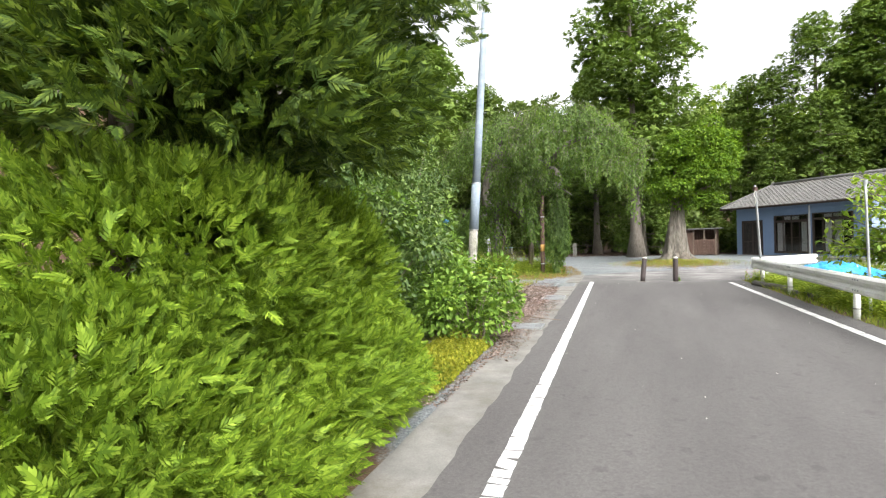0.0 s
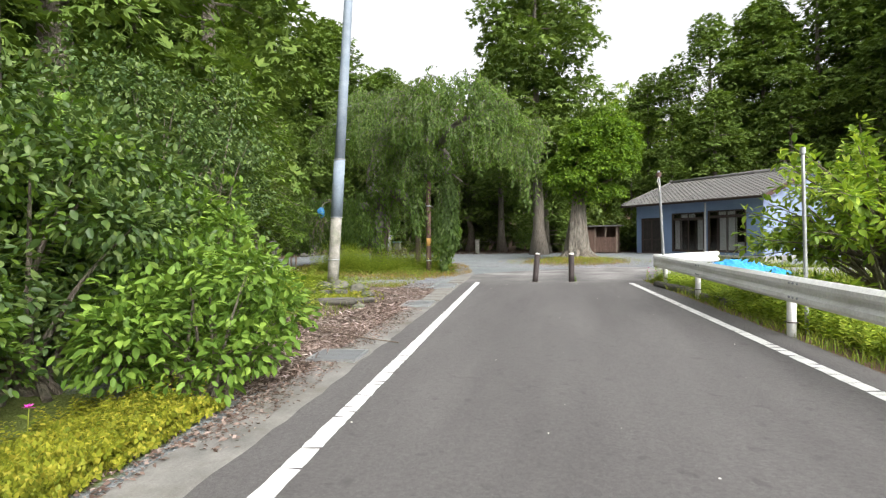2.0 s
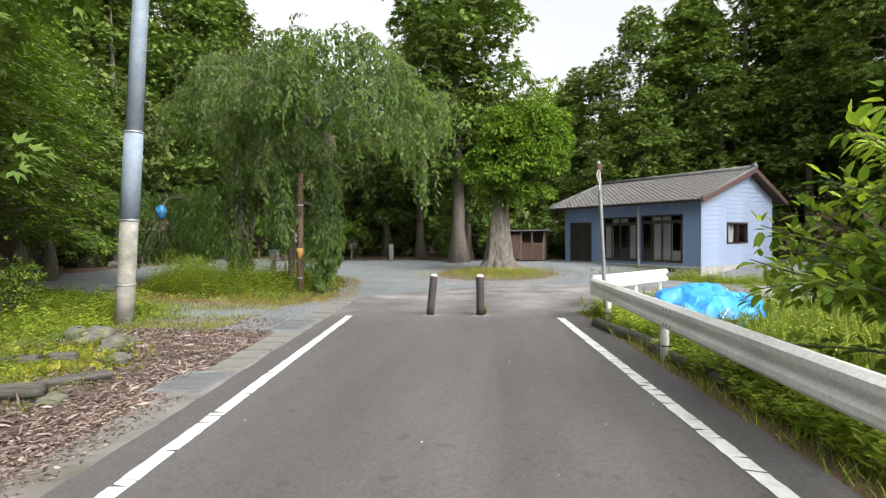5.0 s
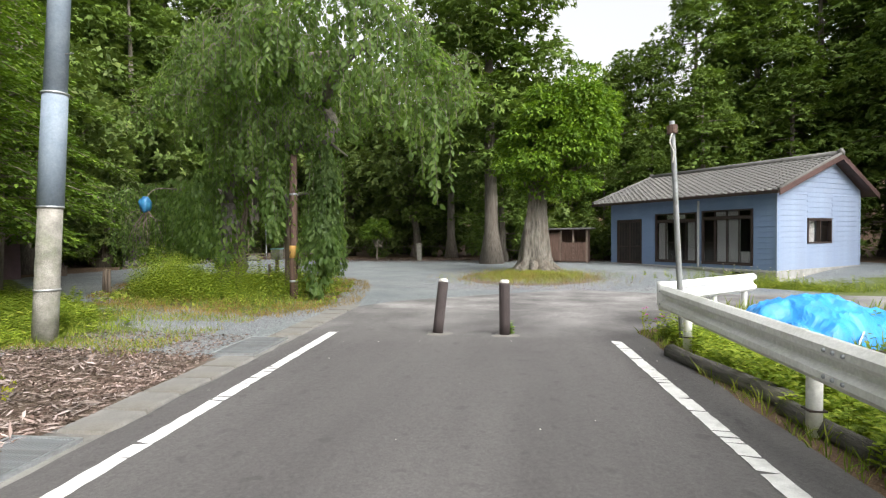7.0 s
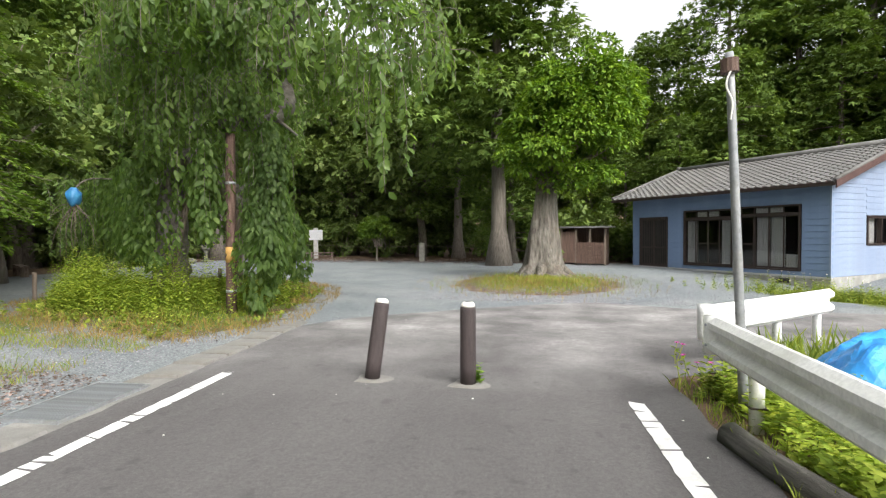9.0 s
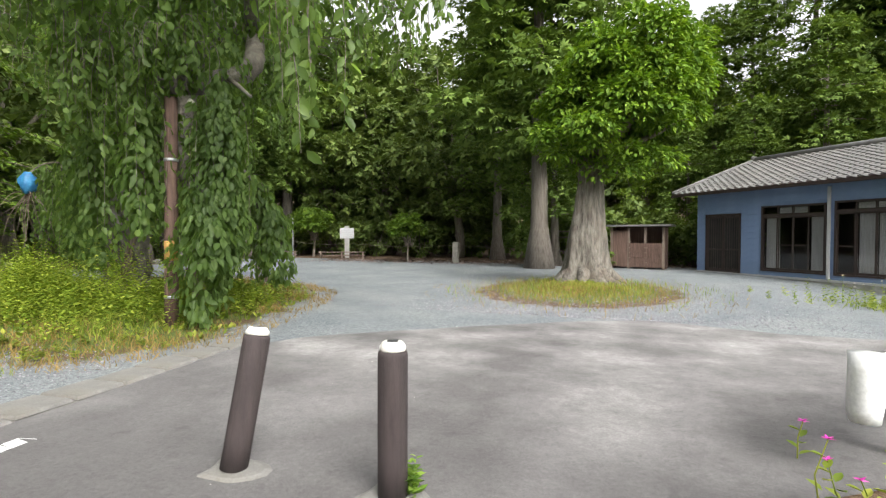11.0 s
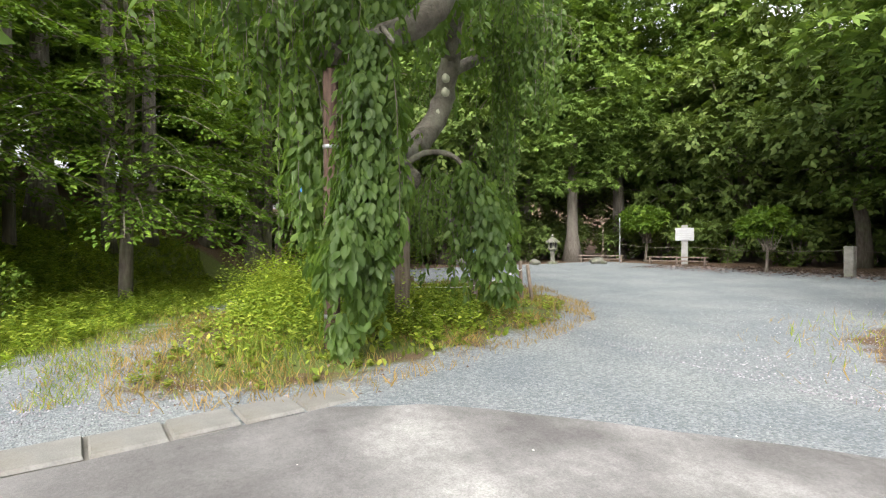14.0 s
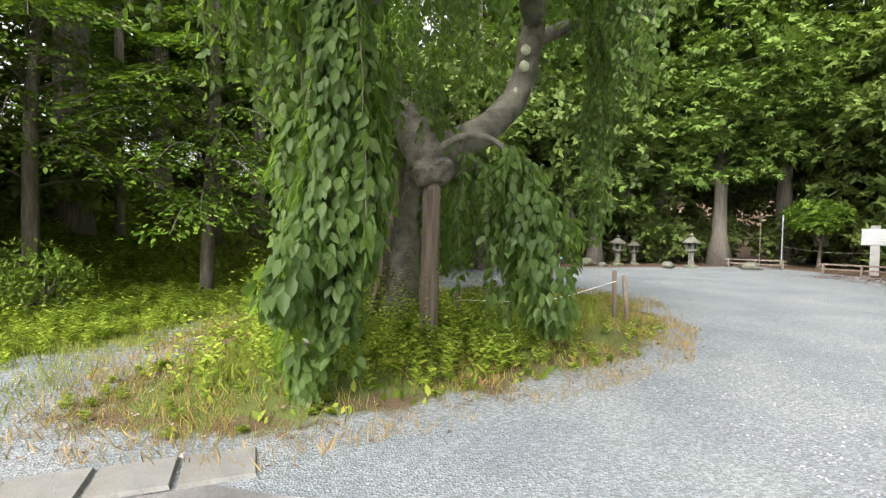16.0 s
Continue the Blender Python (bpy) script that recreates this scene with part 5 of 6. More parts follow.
    mantle(-2.55, 20.2, 0.4, 0.3, 4.6, 3.7, 200, (0, 0), (0.1, 0.17))
    mantle(-2.75, 19.75, 0.34, 0.3, 2.2, 0.16, 520, (0.12, -0.08), (0.115, 0.18))
    mantle(-2.4, 20.15, 0.24, 0.22, 2.6, 1.3, 260, (0.05, 0.0))
    mantle(-2.3, 19.65, 0.26, 0.24, 1.75, 0.95, 220, (0.05, -0.2))
    mantle(-3.72, 19.6, 0.27, 0.25, 3.75, 1.6, 420)
    mantle(-3.72, 22.1, 0.32, 0.36, 2.75, 0.9, 560, (0.15, 0.3), (0.12, 0.19))
    mantle(-3.45, 22.35, 0.34, 0.4, 2.2, 0.5, 520, (0.1, 0.2), (0.12, 0.19))
    for mx, my, top in ((-6.5, 20.6, 3.5), (-5.6, 20.3, 3.4), (-7.4, 21.5, 3.3), (-7.4, 21.9, 3.2), (-8.3, 22.3, 3.5), (-9.2, 22.8, 3.6), (-10.1, 23.1, 3.5), (-11.0, 23.6, 3.2)):
        mantle(mx, my, 0.6, 0.5, top, rng.uniform(0.7, 1.2), 430, (0, 0), (0.12, 0.19))
    mantle(-6.75, 25.2, 0.24, 0.24, 6.4, 1.5, 420, (0, 0), (0.12, 0.18))
    mantle(-5.2, 24.6, 0.26, 0.26, 7.2, 4.2, 190, (0, 0), (0.12, 0.18))
    for c, out, fall, reach in strands:
        n = max(6, int(fall / 0.05))
        u = np.linspace(0, 1, n)
        line = c + np.outer(np.minimum(1, u * 2.2) ** 0.7 * reach, out)
        line[:, 2] = c[2] + 0.12 * np.sin(np.minimum(u * 5, 3.14)) - fall * u ** 1.25
        line += np.cumsum(rng.normal(size=(n, 3)) * 0.008, 0)
        line[:, 2] = np.maximum(line[:, 2], 0.32)
        stems.append((line[:: max(1, n // 7)]))
        d = ball(n)
        d[:, 2] = -np.abs(d[:, 2]) * 0.6 - 0.75
        P.append(line + rng.normal(size=(n, 3)) * 0.025)
        A.append(d)
        f = ball(n) * 0.55 + out * 0.8
        f[:, 2] += 0.45
        F.append(f)
        S.append(rng.uniform(0.1, 0.18, n))
    inner = []
    for centre, radius, sprays, keep_up, floor_z in lobes:
        d = ball(sprays // 6)
        d[:, 2] = np.abs(d[:, 2])
        inner.append(np.array(centre) + np.array((0, 0, 0.4)) + d * np.array(radius) * rng.uniform(0.6, 0.88, len(d))[:, None])
    inner = np.concatenate(inner)
    for centre, radius, sprays, keep_up, floor_z in lobes:
        # leaves lying like shingles over the upper side of the lobe, in patches
        d = ball(9000)
        d = d[d[:, 2] > 0.3]
        patch = np.array([noise.noise(Vector(q) * 3.2 + Vector((centre[0], 0, 0))) for q in d])
        d = d[patch > -0.05][:1900]
        P.append(np.array(centre) + d * np.array(radius) * rng.uniform(0.93, 1.04, len(d))[:, None])
        A.append(d * np.array((0.6, 0.6, 0.1)) + rng.normal(size=(len(d), 3)) * 0.25 - np.array((0, 0, 0.6)))
        F.append(d + rng.normal(size=(len(d), 3)) * 0.25 + np.array((0, 0, 0.5)))
        S.append(rng.uniform(0.12, 0.19, len(d)))
    p, al, fc = tufted(inner, np.tile((0.65, 0.65, 0.5), (len(inner), 1)), 70, 1.0)
    P.append(p)
    A.append(al)
    F.append(fc)
    S.append(rng.uniform(0.1, 0.18, len(p)))
    P, A, F = np.concatenate(P), np.concatenate(A), np.concatenate(F)
    cloud("hanging_leaves", LEAF, P, A, F, np.concatenate(S), M["cherry"], t)
    tagged(piece("shoot_growth", *tubes([tube(s, list(np.linspace(0.008, 0.003, len(s))), 4, False) for s in stems if len(s) > 2]), M["bark"], t), kind="stuff")


weeping_cherry()


def timber_prop(x, y, top, r, label, band, lean=(0, 0)):
    z = land(x, y)
    t = thing("timber_prop", pose(x, y, z - 0.03), label, "prop", "props under the cherry tree")
    h = top - z
    v, f = tube([(lean[0] * u, lean[1] * u, u * h) for u in np.linspace(0, 1, 7)], [r * q for q in (1.05, 1, 1.02, 0.98, 1, 0.97, 0.95)], 14, knobs=0.1)
    piece("post", v, f, M["darktimber"] if band else M["timber"], t, "", True)
    if band:
        v, f = tube([(lean[0] * 0.31, lean[1] * 0.31, 1.05), (lean[0] * 0.37, lean[1] * 0.37, 1.36)], [r * 1.06] * 2, 14)
        piece("tape_band", v, f, M["tape"], t, "ochre tape band", True)
        for zz in (0.45, 2.6):
            v, f = tube([(lean[0] * zz / h, 0, zz), (lean[0] * zz / h, 0, zz + 0.05)], [r * 1.05] * 2, 14)
            piece("wire_binding", v, f, M["galvanised"], t, "", True)
    else:
        v, f = tube([(0.1, -0.05, 0), (0.1 + lean[0], -0.05 + lean[1], h - 0.1)], [0.05, 0.045], 8)
        piece("slat", v, f, M["timber"], t)


timber_prop(-3.28, 19.75, 3.68, 0.1, "tall brown timber prop with an ochre band", True, (0.05, 0))
timber_prop(-4.2, 21.2, 2.32, 0.12, "weathered split timber prop under a cherry limb", False, (0.03, 0.02))
timber_prop(-5.6, 20.6, 3.2, 0.05, "thin leaning timber prop", False, (0.2, 0.6))


# ---- roadside planting ----
def sprayed(name, label, boxes, count, size, mat, seed, shape=SPRAY, out_bias=(1, 0, 0), stems=(), category="hedge"):
    """A hedge: flat sprays standing out of rounded bodies."""
    global rng
    rng = np.random.default_rng(seed)
    t = thing(name, pose(0, 0, 0), label, category)
    P, A, F = [], [], []
    for cx, cy, cz, rx, ry, rz, share in boxes:
        n = int(count * share)
        d = ball(n)
        d[:, 2] = np.where(d[:, 2] < -0.5, -d[:, 2], d[:, 2])
        bump = 1 + 0.2 * np.array([noise.noise(Vector((v[0] * 3 + cx, v[1] * 3 + cy, v[2] * 3 + cz))) for v in d])
        p = np.array((cx, cy, cz)) + d * np.array((rx, ry, rz)) * (bump * rng.uniform(0.7, 1.04, n))[:, None]
        a = d * 0.9 + rng.normal(size=(n, 3)) * 0.4
        a[:, 2] += 0.28
        P.append(p)
        A.append(a)
        F.append(np.cross(a, rng.normal(size=(n, 3))) + np.array((0, 0, 0.35)))
    P, A, F = np.concatenate(P), np.concatenate(A), np.concatenate(F)
    k = P[:, 2] > 0.05
    cloud("foliage", shape, P[k], A[k], F[k], rng.uniform(0.7, 1.3, k.sum()) * size, M[mat], t)
    limbs = [tube(bend([s, (np.array(s) + np.array(e)) / 2 + np.array((0.05, 0.05, 0.1)), e], 4), list(np.linspace(r, r * 0.3, 9)), 7) for s, e, r in stems]
    if limbs:
        tagged(piece("branchwork", *tubes(limbs), M["bark"], t), kind="stuff")
    return t


sprayed("conifer_hedge", "bright yellow-green conifer hedge overhanging the gutter", [(-0.65, -1.9, 0.75, 0.85, 1.1, 0.85, 0.24), (-0.72, -0.5, 0.75, 0.85, 1.0, 0.9, 0.28), (-1.0, 0.8, 0.5, 0.8, 0.95, 0.62, 0.2), (-1.4, 1.6, 0.35, 0.6, 0.6, 0.42, 0.1), (-0.85, -1.0, 1.55, 0.88, 1.3, 0.8, 0.18), (-1.05, 0.55, 1.35, 0.72, 0.85, 0.85, 0.2), (-0.4, -1.5, 0.45, 0.72, 1.5, 0.55, 0.2), (-0.75, 0.3, 0.55, 0.78, 1.0, 0.6, 0.14)],
        26000, 0.14, "hedge", 61, stems=[((-0.9, -1.5, 0.1), (-0.8, -1.4, 1.0), 0.05), ((-1.0, 0.2, 0.1), (-1.0, 0.3, 0.9), 0.05)])
sprayed("conifer_tree", "tall dark green conifer leaning over the hedge", [(-0.75, -0.75, 2.75, 1.3, 1.3, 0.85, 0.3), (-1.9, 0.3, 2.2, 1.0, 1.1, 1.2, 0.2), (-0.6, -0.6, 3.7, 1.5, 1.45, 1.0, 0.34), (-0.9, -0.7, 5.0, 1.55, 1.4, 1.2, 0.22), (-2.3, -2.4, 3.0, 1.2, 1.2, 2.0, 0.2)],
        17000, 0.17, "darkhedge", 62, stems=[((-1.9, -0.9, 0), (-1.6, -0.7, 5.6), 0.13)], category="tree")

shrub_a = broadleaf("garden_shrub", "large grey-green leafy shrub beside the road", 2.9, 0.04, 0.0, 1.6, 66, 160, 0.088, "shrub", "bark", 71, LEAF, trunk=False, lump_r=(0.3, 0.55))
plant(shrub_a, [(-2.75, 4.15, 0, 1.05), (-4.5, 5.9, 100, 1.3), (-3.5, 2.3, 200, 1.0), (-5.2, 3.8, 300, 1.35)])
shrub_b = broadleaf("garden_shrub", "low bright green shrub at the gutter's edge", 1.15, 0.02, 0.0, 0.8, 44, 95, 0.078, "brightshrub", "bark", 72, LEAF, trunk=False, lump_r=(0.2, 0.34))
plant(shrub_b, [(-1.12, 4.7, 0, 1.3), (-1.85, 5.6, 140, 1.05), (-2.6, 6.3, 80, 0.95)])
shrub_c = broadleaf("garden_shrub", "loose light green shrub with upright shoots", 2.5, 0.03, 0.0, 1.25, 46, 95, 0.12, "brightshrub", "bark", 75, LEAF, trunk=False, lump_r=(0.25, 0.5), hang=0.1)
plant(shrub_c, [(-2.35, 3.1, 0, 0.62), (-3.7, 5.0, 90, 1.25), (-4.2, 3.4, 190, 1.3), (-3.1, 6.6, 270, 0.95), (-6.4, 4.6, 40, 1.4)])
airy = broadleaf("slender_tree", "slender young tree with fine light green leaves", 4.6, 0.05, 0.7, 1.35, 60, 80, 0.09, "shrub", "bark", 73, LEAF, lump_r=(0.28, 0.5), group="slender trees", hang=0.5)
plant(airy, [(-4.4, 8.9, 0, 1.05), (-3.9, 7.0, 60, 0.95), (-5.6, 10.2, 120, 0.95), (-5.3, 7.3, 220, 1.05), (-6.9, 11.9, 40, 0.8)])
gp_plant = broadleaf("garden_shrub", "small pale yellow-green shrub on the bank", 1.5, 0.02, 0.0, 0.75, 26, 60, 0.085, "lime", "bark", 74, LEAF, trunk=False, lump_r=(0.2, 0.32))
plant(gp_plant, [(-8.1, 15.2, 0, 1.0)])


def maple(name, x, y, h, seed, mat, reach, away):
    """Flat layers of small leaves on long level boughs."""
    global rng
    rng = np.random.default_rng(seed)
    t = thing(name, pose(x, y, land(x, y) - 0.05), "maple with level layered boughs of small light green leaves", "tree", "maples on the bank")
    piece("trunk", *tube(bend([(0, 0, 0), (0.15, 0.1, h * 0.35), (-0.1, 0.2, h * 0.7), (0.05, 0, h)], 5), list(np.linspace(0.17, 0.03, 16)), 10), M["bark"], t, "", True)
    P, A, F, limbs = [], [], [], []
    for i in range(46):
        z = h * (0.2 + 0.8 * i / 46)
        a = away + rng.normal() * 0.95
        ln = reach * rng.uniform(0.55, 1.0) * (1 - 0.55 * (z / h) ** 2)
        u = np.linspace(0, 1, 9)
        line = np.column_stack([np.cos(a) * u * ln, np.sin(a) * u * ln, z + 0.5 * np.sin(u * 2.4) - 0.75 * u * u])
        limbs.append(tube(line, list(np.linspace(0.035, 0.006, 9)), 5))
        n = 260
        k = rng.uniform(0.28, 1.02, n)
        w = rng.normal(size=n) * (0.16 + 0.42 * np.sin(np.clip(k, 0, 1) * 2.9))
        p = np.column_stack([np.interp(k, u, line[:, j]) for j in range(3)])
        p += np.outer(w, (-math.sin(a), math.cos(a), 0)) + rng.normal(size=(n, 3)) * np.array((0.03, 0.03, 0.045))
        p[:, 2] -= 0.16 * np.abs(w)
        al = np.outer(np.sign(w), (-math.sin(a), math.cos(a), 0)) * 0.7 + np.array((math.cos(a), math.sin(a), -0.25)) + rng.normal(size=(n, 3)) * 0.3
        P.append(p)
        A.append(al)
        F.append(np.array((0, 0, 1.0)) + rng.normal(size=(n, 3)) * 0.3)
    P, A, F = np.concatenate(P), np.concatenate(A), np.concatenate(F)
    cloud("leaves", LEAF, P, A, F, rng.uniform(0.09, 0.17, len(P)), M[mat], t)
    tagged(piece("branchwork", *tubes(limbs), M["bark"], t), kind="stuff")


maple("maple_tree", -11.2, 17.3, 8.5, 81, "maple", 4.3, 0.55)
maple("maple_tree", -10.0, 14.2, 9.0, 82, "maple", 4.2, 0.9)
maple("maple_tree", -14.5, 21.2, 9.5, 83, "maple", 4.5, -0.1)


def persimmon():
    global rng
    rng = np.random.default_rng(91)
    x, y = 7.25, 10.35
    t = thing("persimmon_tree", pose(x, y, land(x, y) - 0.04), "young persimmon tree with large glossy light green leaves", "tree")
    limbs, P, A, F = [], [], [], []
    for i in range(120):
        a = rng.uniform(0, 2 * math.pi)
        el = rng.uniform(-0.1, 1.35)
        ln = rng.uniform(1.1, 2.35) * (1.05 if el > 0.7 else 1.0)
        s = np.array((0.1 * math.cos(a), 0.1 * math.sin(a), rng.uniform(0.5, 1.9)))
        e = s + ln * np.array((math.cos(a) * math.cos(el), math.sin(a) * math.cos(el), math.sin(el) * 0.95))
        e[2] = max(e[2], 0.35)
        line = bend([s, (s + e) / 2 + np.array((0, 0, 0.12)), e], 5)
        limbs.append(tube(line, list(np.linspace(0.028, 0.006, len(line))), 6))
        n = 58
        u = rng.uniform(0.35, 1.02, n) ** 0.8 * (len(line) - 1)
        p = np.column_stack([np.interp(u, np.arange(len(line)), line[:, j]) for j in range(3)])
        d = ball(n) + (e - s) / ln * 0.5
        d[:, 2] -= 0.15
        P.append(p + d * 0.07)
        A.append(d)
        F.append(ball(n) * 0.4 + np.array((0, 0, 1)))
    limbs.append(tube(bend([(0, 0, 0), (0.05, 0.03, 0.9), (-0.04, 0.05, 2.0)], 4), list(np.linspace(0.07, 0.03, 9)), 9))
    P, A, F = np.concatenate(P), np.concatenate(A), np.concatenate(F)
    cloud("leaves", LEAF, P, A, F, rng.uniform(0.1, 0.185, len(P)), M["persimmon"], t)
    tagged(piece("branchwork", *tubes(limbs), M["bark"], t), kind="stuff")


persimmon()


# ---- grasses and ground scatter ----
def scatter(name, label, category, shape, mat, count, where, size, upright=1.0, seed=1, lift=0.0, flat=False):
    """Countless small plants or bits spread over an area. where(n) gives x and y."""
    global rng
    rng = np.random.default_rng(seed)
    xy = where(count)
    n = len(xy)
    p = np.column_stack([xy, height(xy[:, 0], xy[:, 1]) + lift])
    a = rng.normal(size=(n, 3)) * (0.35 if not flat else 1.0)
    a[:, 2] = upright if not flat else rng.normal(size=n) * 0.15
    f = rng.normal(size=(n, 3))
    if flat:
        f = f * 0.3 + np.array((0, 0, 1.0))
    ob = cloud(name, shape, p, a, f, rng.uniform(0.5, 1.2, n) * size, M[mat])
    return tagged(ob, label, category, kind="stuff")


def in_ring(cx, cy, rx, ry, inner=0.0, power=0.5):
    def where(n):
        a, r = rng.uniform(0, 2 * math.pi, n), np.minimum(np.abs(rng.normal(size=n)) * 0.58 + 0.05, 1.5)
        return np.column_stack([cx + rx * r * np.cos(a), cy + ry * r * np.sin(a)])
    return where


def on_island(shallow, deep):
    """Spots on the island whose distance from its edge lies between two values, thinned in patches."""
    def where(n):
        xy = np.column_stack([rng.uniform(-12.3, -1.2, n * 3), rng.uniform(17.3, 28.2, n * 3)])
        d = depth_inside(xy[:, 0], xy[:, 1], ISLAND)
        patch = np.array([noise.noise(Vector((a * 1.1, b * 1.1, 4.0))) for a, b in xy])
        return xy[(d > shallow) & (d < deep) & (patch + rng.normal(size=len(d)) * 0.25 > -0.12)][:n]
    return where


def beside(line, off0, off1, y0, y1, power=1.0):
    def where(n):
        y = rng.uniform(y0, y1, n)
        return np.column_stack([line(y) + off0 + (off1 - off0) * rng.uniform(0, 1, n) ** power, y])
    return where


def clear_of_road(where):
    def picked(n):
        xy = where(n)
        return xy[(xy[:, 0] < left_line(xy[:, 1]) - 1.2) | (xy[:, 1] > 19.6)]
    return picked


def inside_island(where, margin=0.35):
    def picked(n):
        xy = where(n)
        return xy[depth_inside(xy[:, 0], xy[:, 1], ISLAND) > margin]
    return picked


scatter("tall_weeds", "tall bright green weeds under the cherry tree", "weeds", LEAF, "grass", 9000, inside_island(in_ring(-6.6, 20.8, 3.3, 2.0)), 0.13, 0.35, 101, 0.0)
def weed_stand(name, label, spots, h, mat, leaf, seed):
    """Upright leafy stalks."""
    global rng
    rng = np.random.default_rng(seed)
    xy = spots(1)
    k = 18
    n = len(xy) * k
    i = np.repeat(np.arange(len(xy)), k)
    u = np.tile(np.linspace(0.1, 1, k), len(xy))
    hh = h * rng.uniform(0.5, 1.1, len(xy)) * np.array([0.85 + 0.75 * noise.noise(Vector((a * 0.9, b * 0.9, 2.0))) for a, b in xy])
    lean_by = rng.normal(size=(len(xy), 2)) * 0.12
    p = np.column_stack([xy[i] + lean_by[i] * (u * hh[i])[:, None], height(xy[i, 0], xy[i, 1]) + u * hh[i]])
    a = 2.4 * np.tile(np.arange(k), len(xy)) + i
    al = np.column_stack([np.cos(a), np.sin(a), 0.5 - 0.2 * u])
    cloud_ob = cloud(name, LEAF, p, al, np.column_stack([np.zeros(n), np.zeros(n), np.ones(n)]) + rng.normal(size=(n, 3)) * 0.2, leaf * rng.uniform(0.7, 1.2, n) * (1.15 - 0.5 * u), M[mat])
    return tagged(cloud_ob, label, "weeds", kind="stuff")


weed_stand("weed_stand", "stand of tall leafy green weeds", lambda n: inside_island(in_ring(-6.7, 20.0, 3.1, 1.7), 0.75)(1900), 1.2, "weed", 0.08, 102)
weed_stand("weed_stand", "leafy weeds round the props", lambda n: inside_island(in_ring(-4.4, 21.3, 2.0, 1.9), 0.5)(420), 0.5, "weed", 0.1, 103)
weed_stand("weed_stand", "leafy weeds below the guardrail", lambda n: beside(right_line, 0.75, 2.3, 2.0, 16.6)(1700), 0.52, "weed", 0.1, 104)
weed_stand("weed_stand", "leafy plants covering the bank", lambda n: in_ring(-11.5, 15.2, 4.6, 3.2)(1000), 0.5, "weed", 0.13, 105)
weed_stand("weed_stand", "weeds at the foot of the house", lambda n: in_ring(10.9, 28.2, 3.4, 1.8)(260), 0.5, "grass", 0.1, 106)
weed_stand("weed_stand", "green plants in the roadside garden", lambda n: in_ring(-3.6, 9.2, 1.3, 2.6)(240), 0.45, "grass", 0.1, 107)
scatter("grass", "rough green grass round the cherry tree", "grass", BLADE, "grass", 20000, on_island(1.3, 9), 0.18, 1.0, 111)
scatter("grass", "short green grass at the island's rim", "grass", BLADE, "grass", 12000, on_island(0.2, 1.7), 0.09, 0.8, 137)
weed_stand("weed_stand", "low leafy weeds on the island's rim", lambda n: on_island(0.3, 2.0)(520), 0.13, "grass", 0.075, 138)
scatter("grass", "dry tawny grass at the edge of the gravel", "grass", BLADE, "drygrass", 14000, on_island(-0.2, 1.9), 0.13, 0.7, 112)
scatter("grass", "green grass along the guardrail", "grass", BLADE, "grass", 13000, beside(right_line, 0.5, 2.6, -1.0, 16.7), 0.15, 1.0, 113)
scatter("grass", "thin grass round the old tree", "grass", BLADE, "grass", 5000, in_ring(2.4, 27.9, 2.4, 2.7), 0.16, 0.9, 114)
scatter("grass", "dry grass round the old tree", "grass", BLADE, "drygrass", 5000, in_ring(2.3, 27.5, 2.6, 3.1), 0.14, 0.8, 115)
scatter("grass", "grass in the roadside garden", "grass", BLADE, "grass", 24000, in_ring(-3.8, 9.6, 1.2, 2.1), 0.13, 0.9, 116)
scatter("grass", "grass along the gravel track", "grass", BLADE, "grass", 12000, in_ring(-7.4, 15.6, 3.2, 1.3), 0.12, 0.9, 117)
def on_track(n):
    xy = np.column_stack([rng.uniform(-9.5, -2.6, n), rng.uniform(13.8, 18.6, n)])
    patch = np.array([noise.noise(Vector((a * 0.55, b * 1.2, 8.0))) for a, b in xy])
    return xy[(patch + rng.normal(size=n) * 0.12 > 0.1 - 0.06 * (-xy[:, 0] - 4)) & (depth_inside(xy[:, 0], xy[:, 1], ISLAND) < 0.1)]


scatter("grass", "thin patchy grass growing through the gravel track", "grass", BLADE, "grass", 16000, on_track, 0.1, 0.8, 141)
scatter("grass", "dry tawny grass on the gravel track", "grass", BLADE, "drygrass", 9000, on_track, 0.09, 0.6, 142)


def on_bank(n):
    xy = np.column_stack([rng.uniform(-19, -4.8, n), rng.uniform(8.5, 19.6, n)])
    b = -0.55 * (xy[:, 0] + 7.0) - 0.83 * (xy[:, 1] - 14.2) + rng.normal(size=n) * 0.25
    return xy[(b > -2.6) & (b < 6.5)]


scatter("grass", "bright green grass covering the bank", "grass", BLADE, "grass", 42000, on_bank, 0.17, 0.9, 135)
weed_stand("weed_stand", "low leafy plants on the lower bank", lambda n: on_bank(3600), 0.34, "weed", 0.11, 136)
scatter("grass", "tufts of grass before the house", "grass", BLADE, "grass", 3200, in_ring(11.4, 28.3, 2.6, 1.6), 0.2, 1.0, 118)
scatter("ground_cover", "yellow-green stonecrop at the gutter's edge", "ground cover", ROSETTE, "sedum", 7000, beside(left_line, -1.1, -2.0, 1.8, 4.4, 0.8), 0.05, 0.8, 119, 0.06)
weed_stand("ground_cover", "ragged yellow-green stonecrop shoots", lambda n: beside(left_line, -1.2, -2.3, 1.6, 4.2, 0.9)(420), 0.3, "sedum", 0.05, 134)
scatter("ground_cover", "taller yellow-green stonecrop clumps", "ground cover", ROSETTE, "sedum", 5000, beside(left_line, -1.15, -1.9, 2.0, 4.2, 0.8), 0.055, 0.8, 131, 0.15)
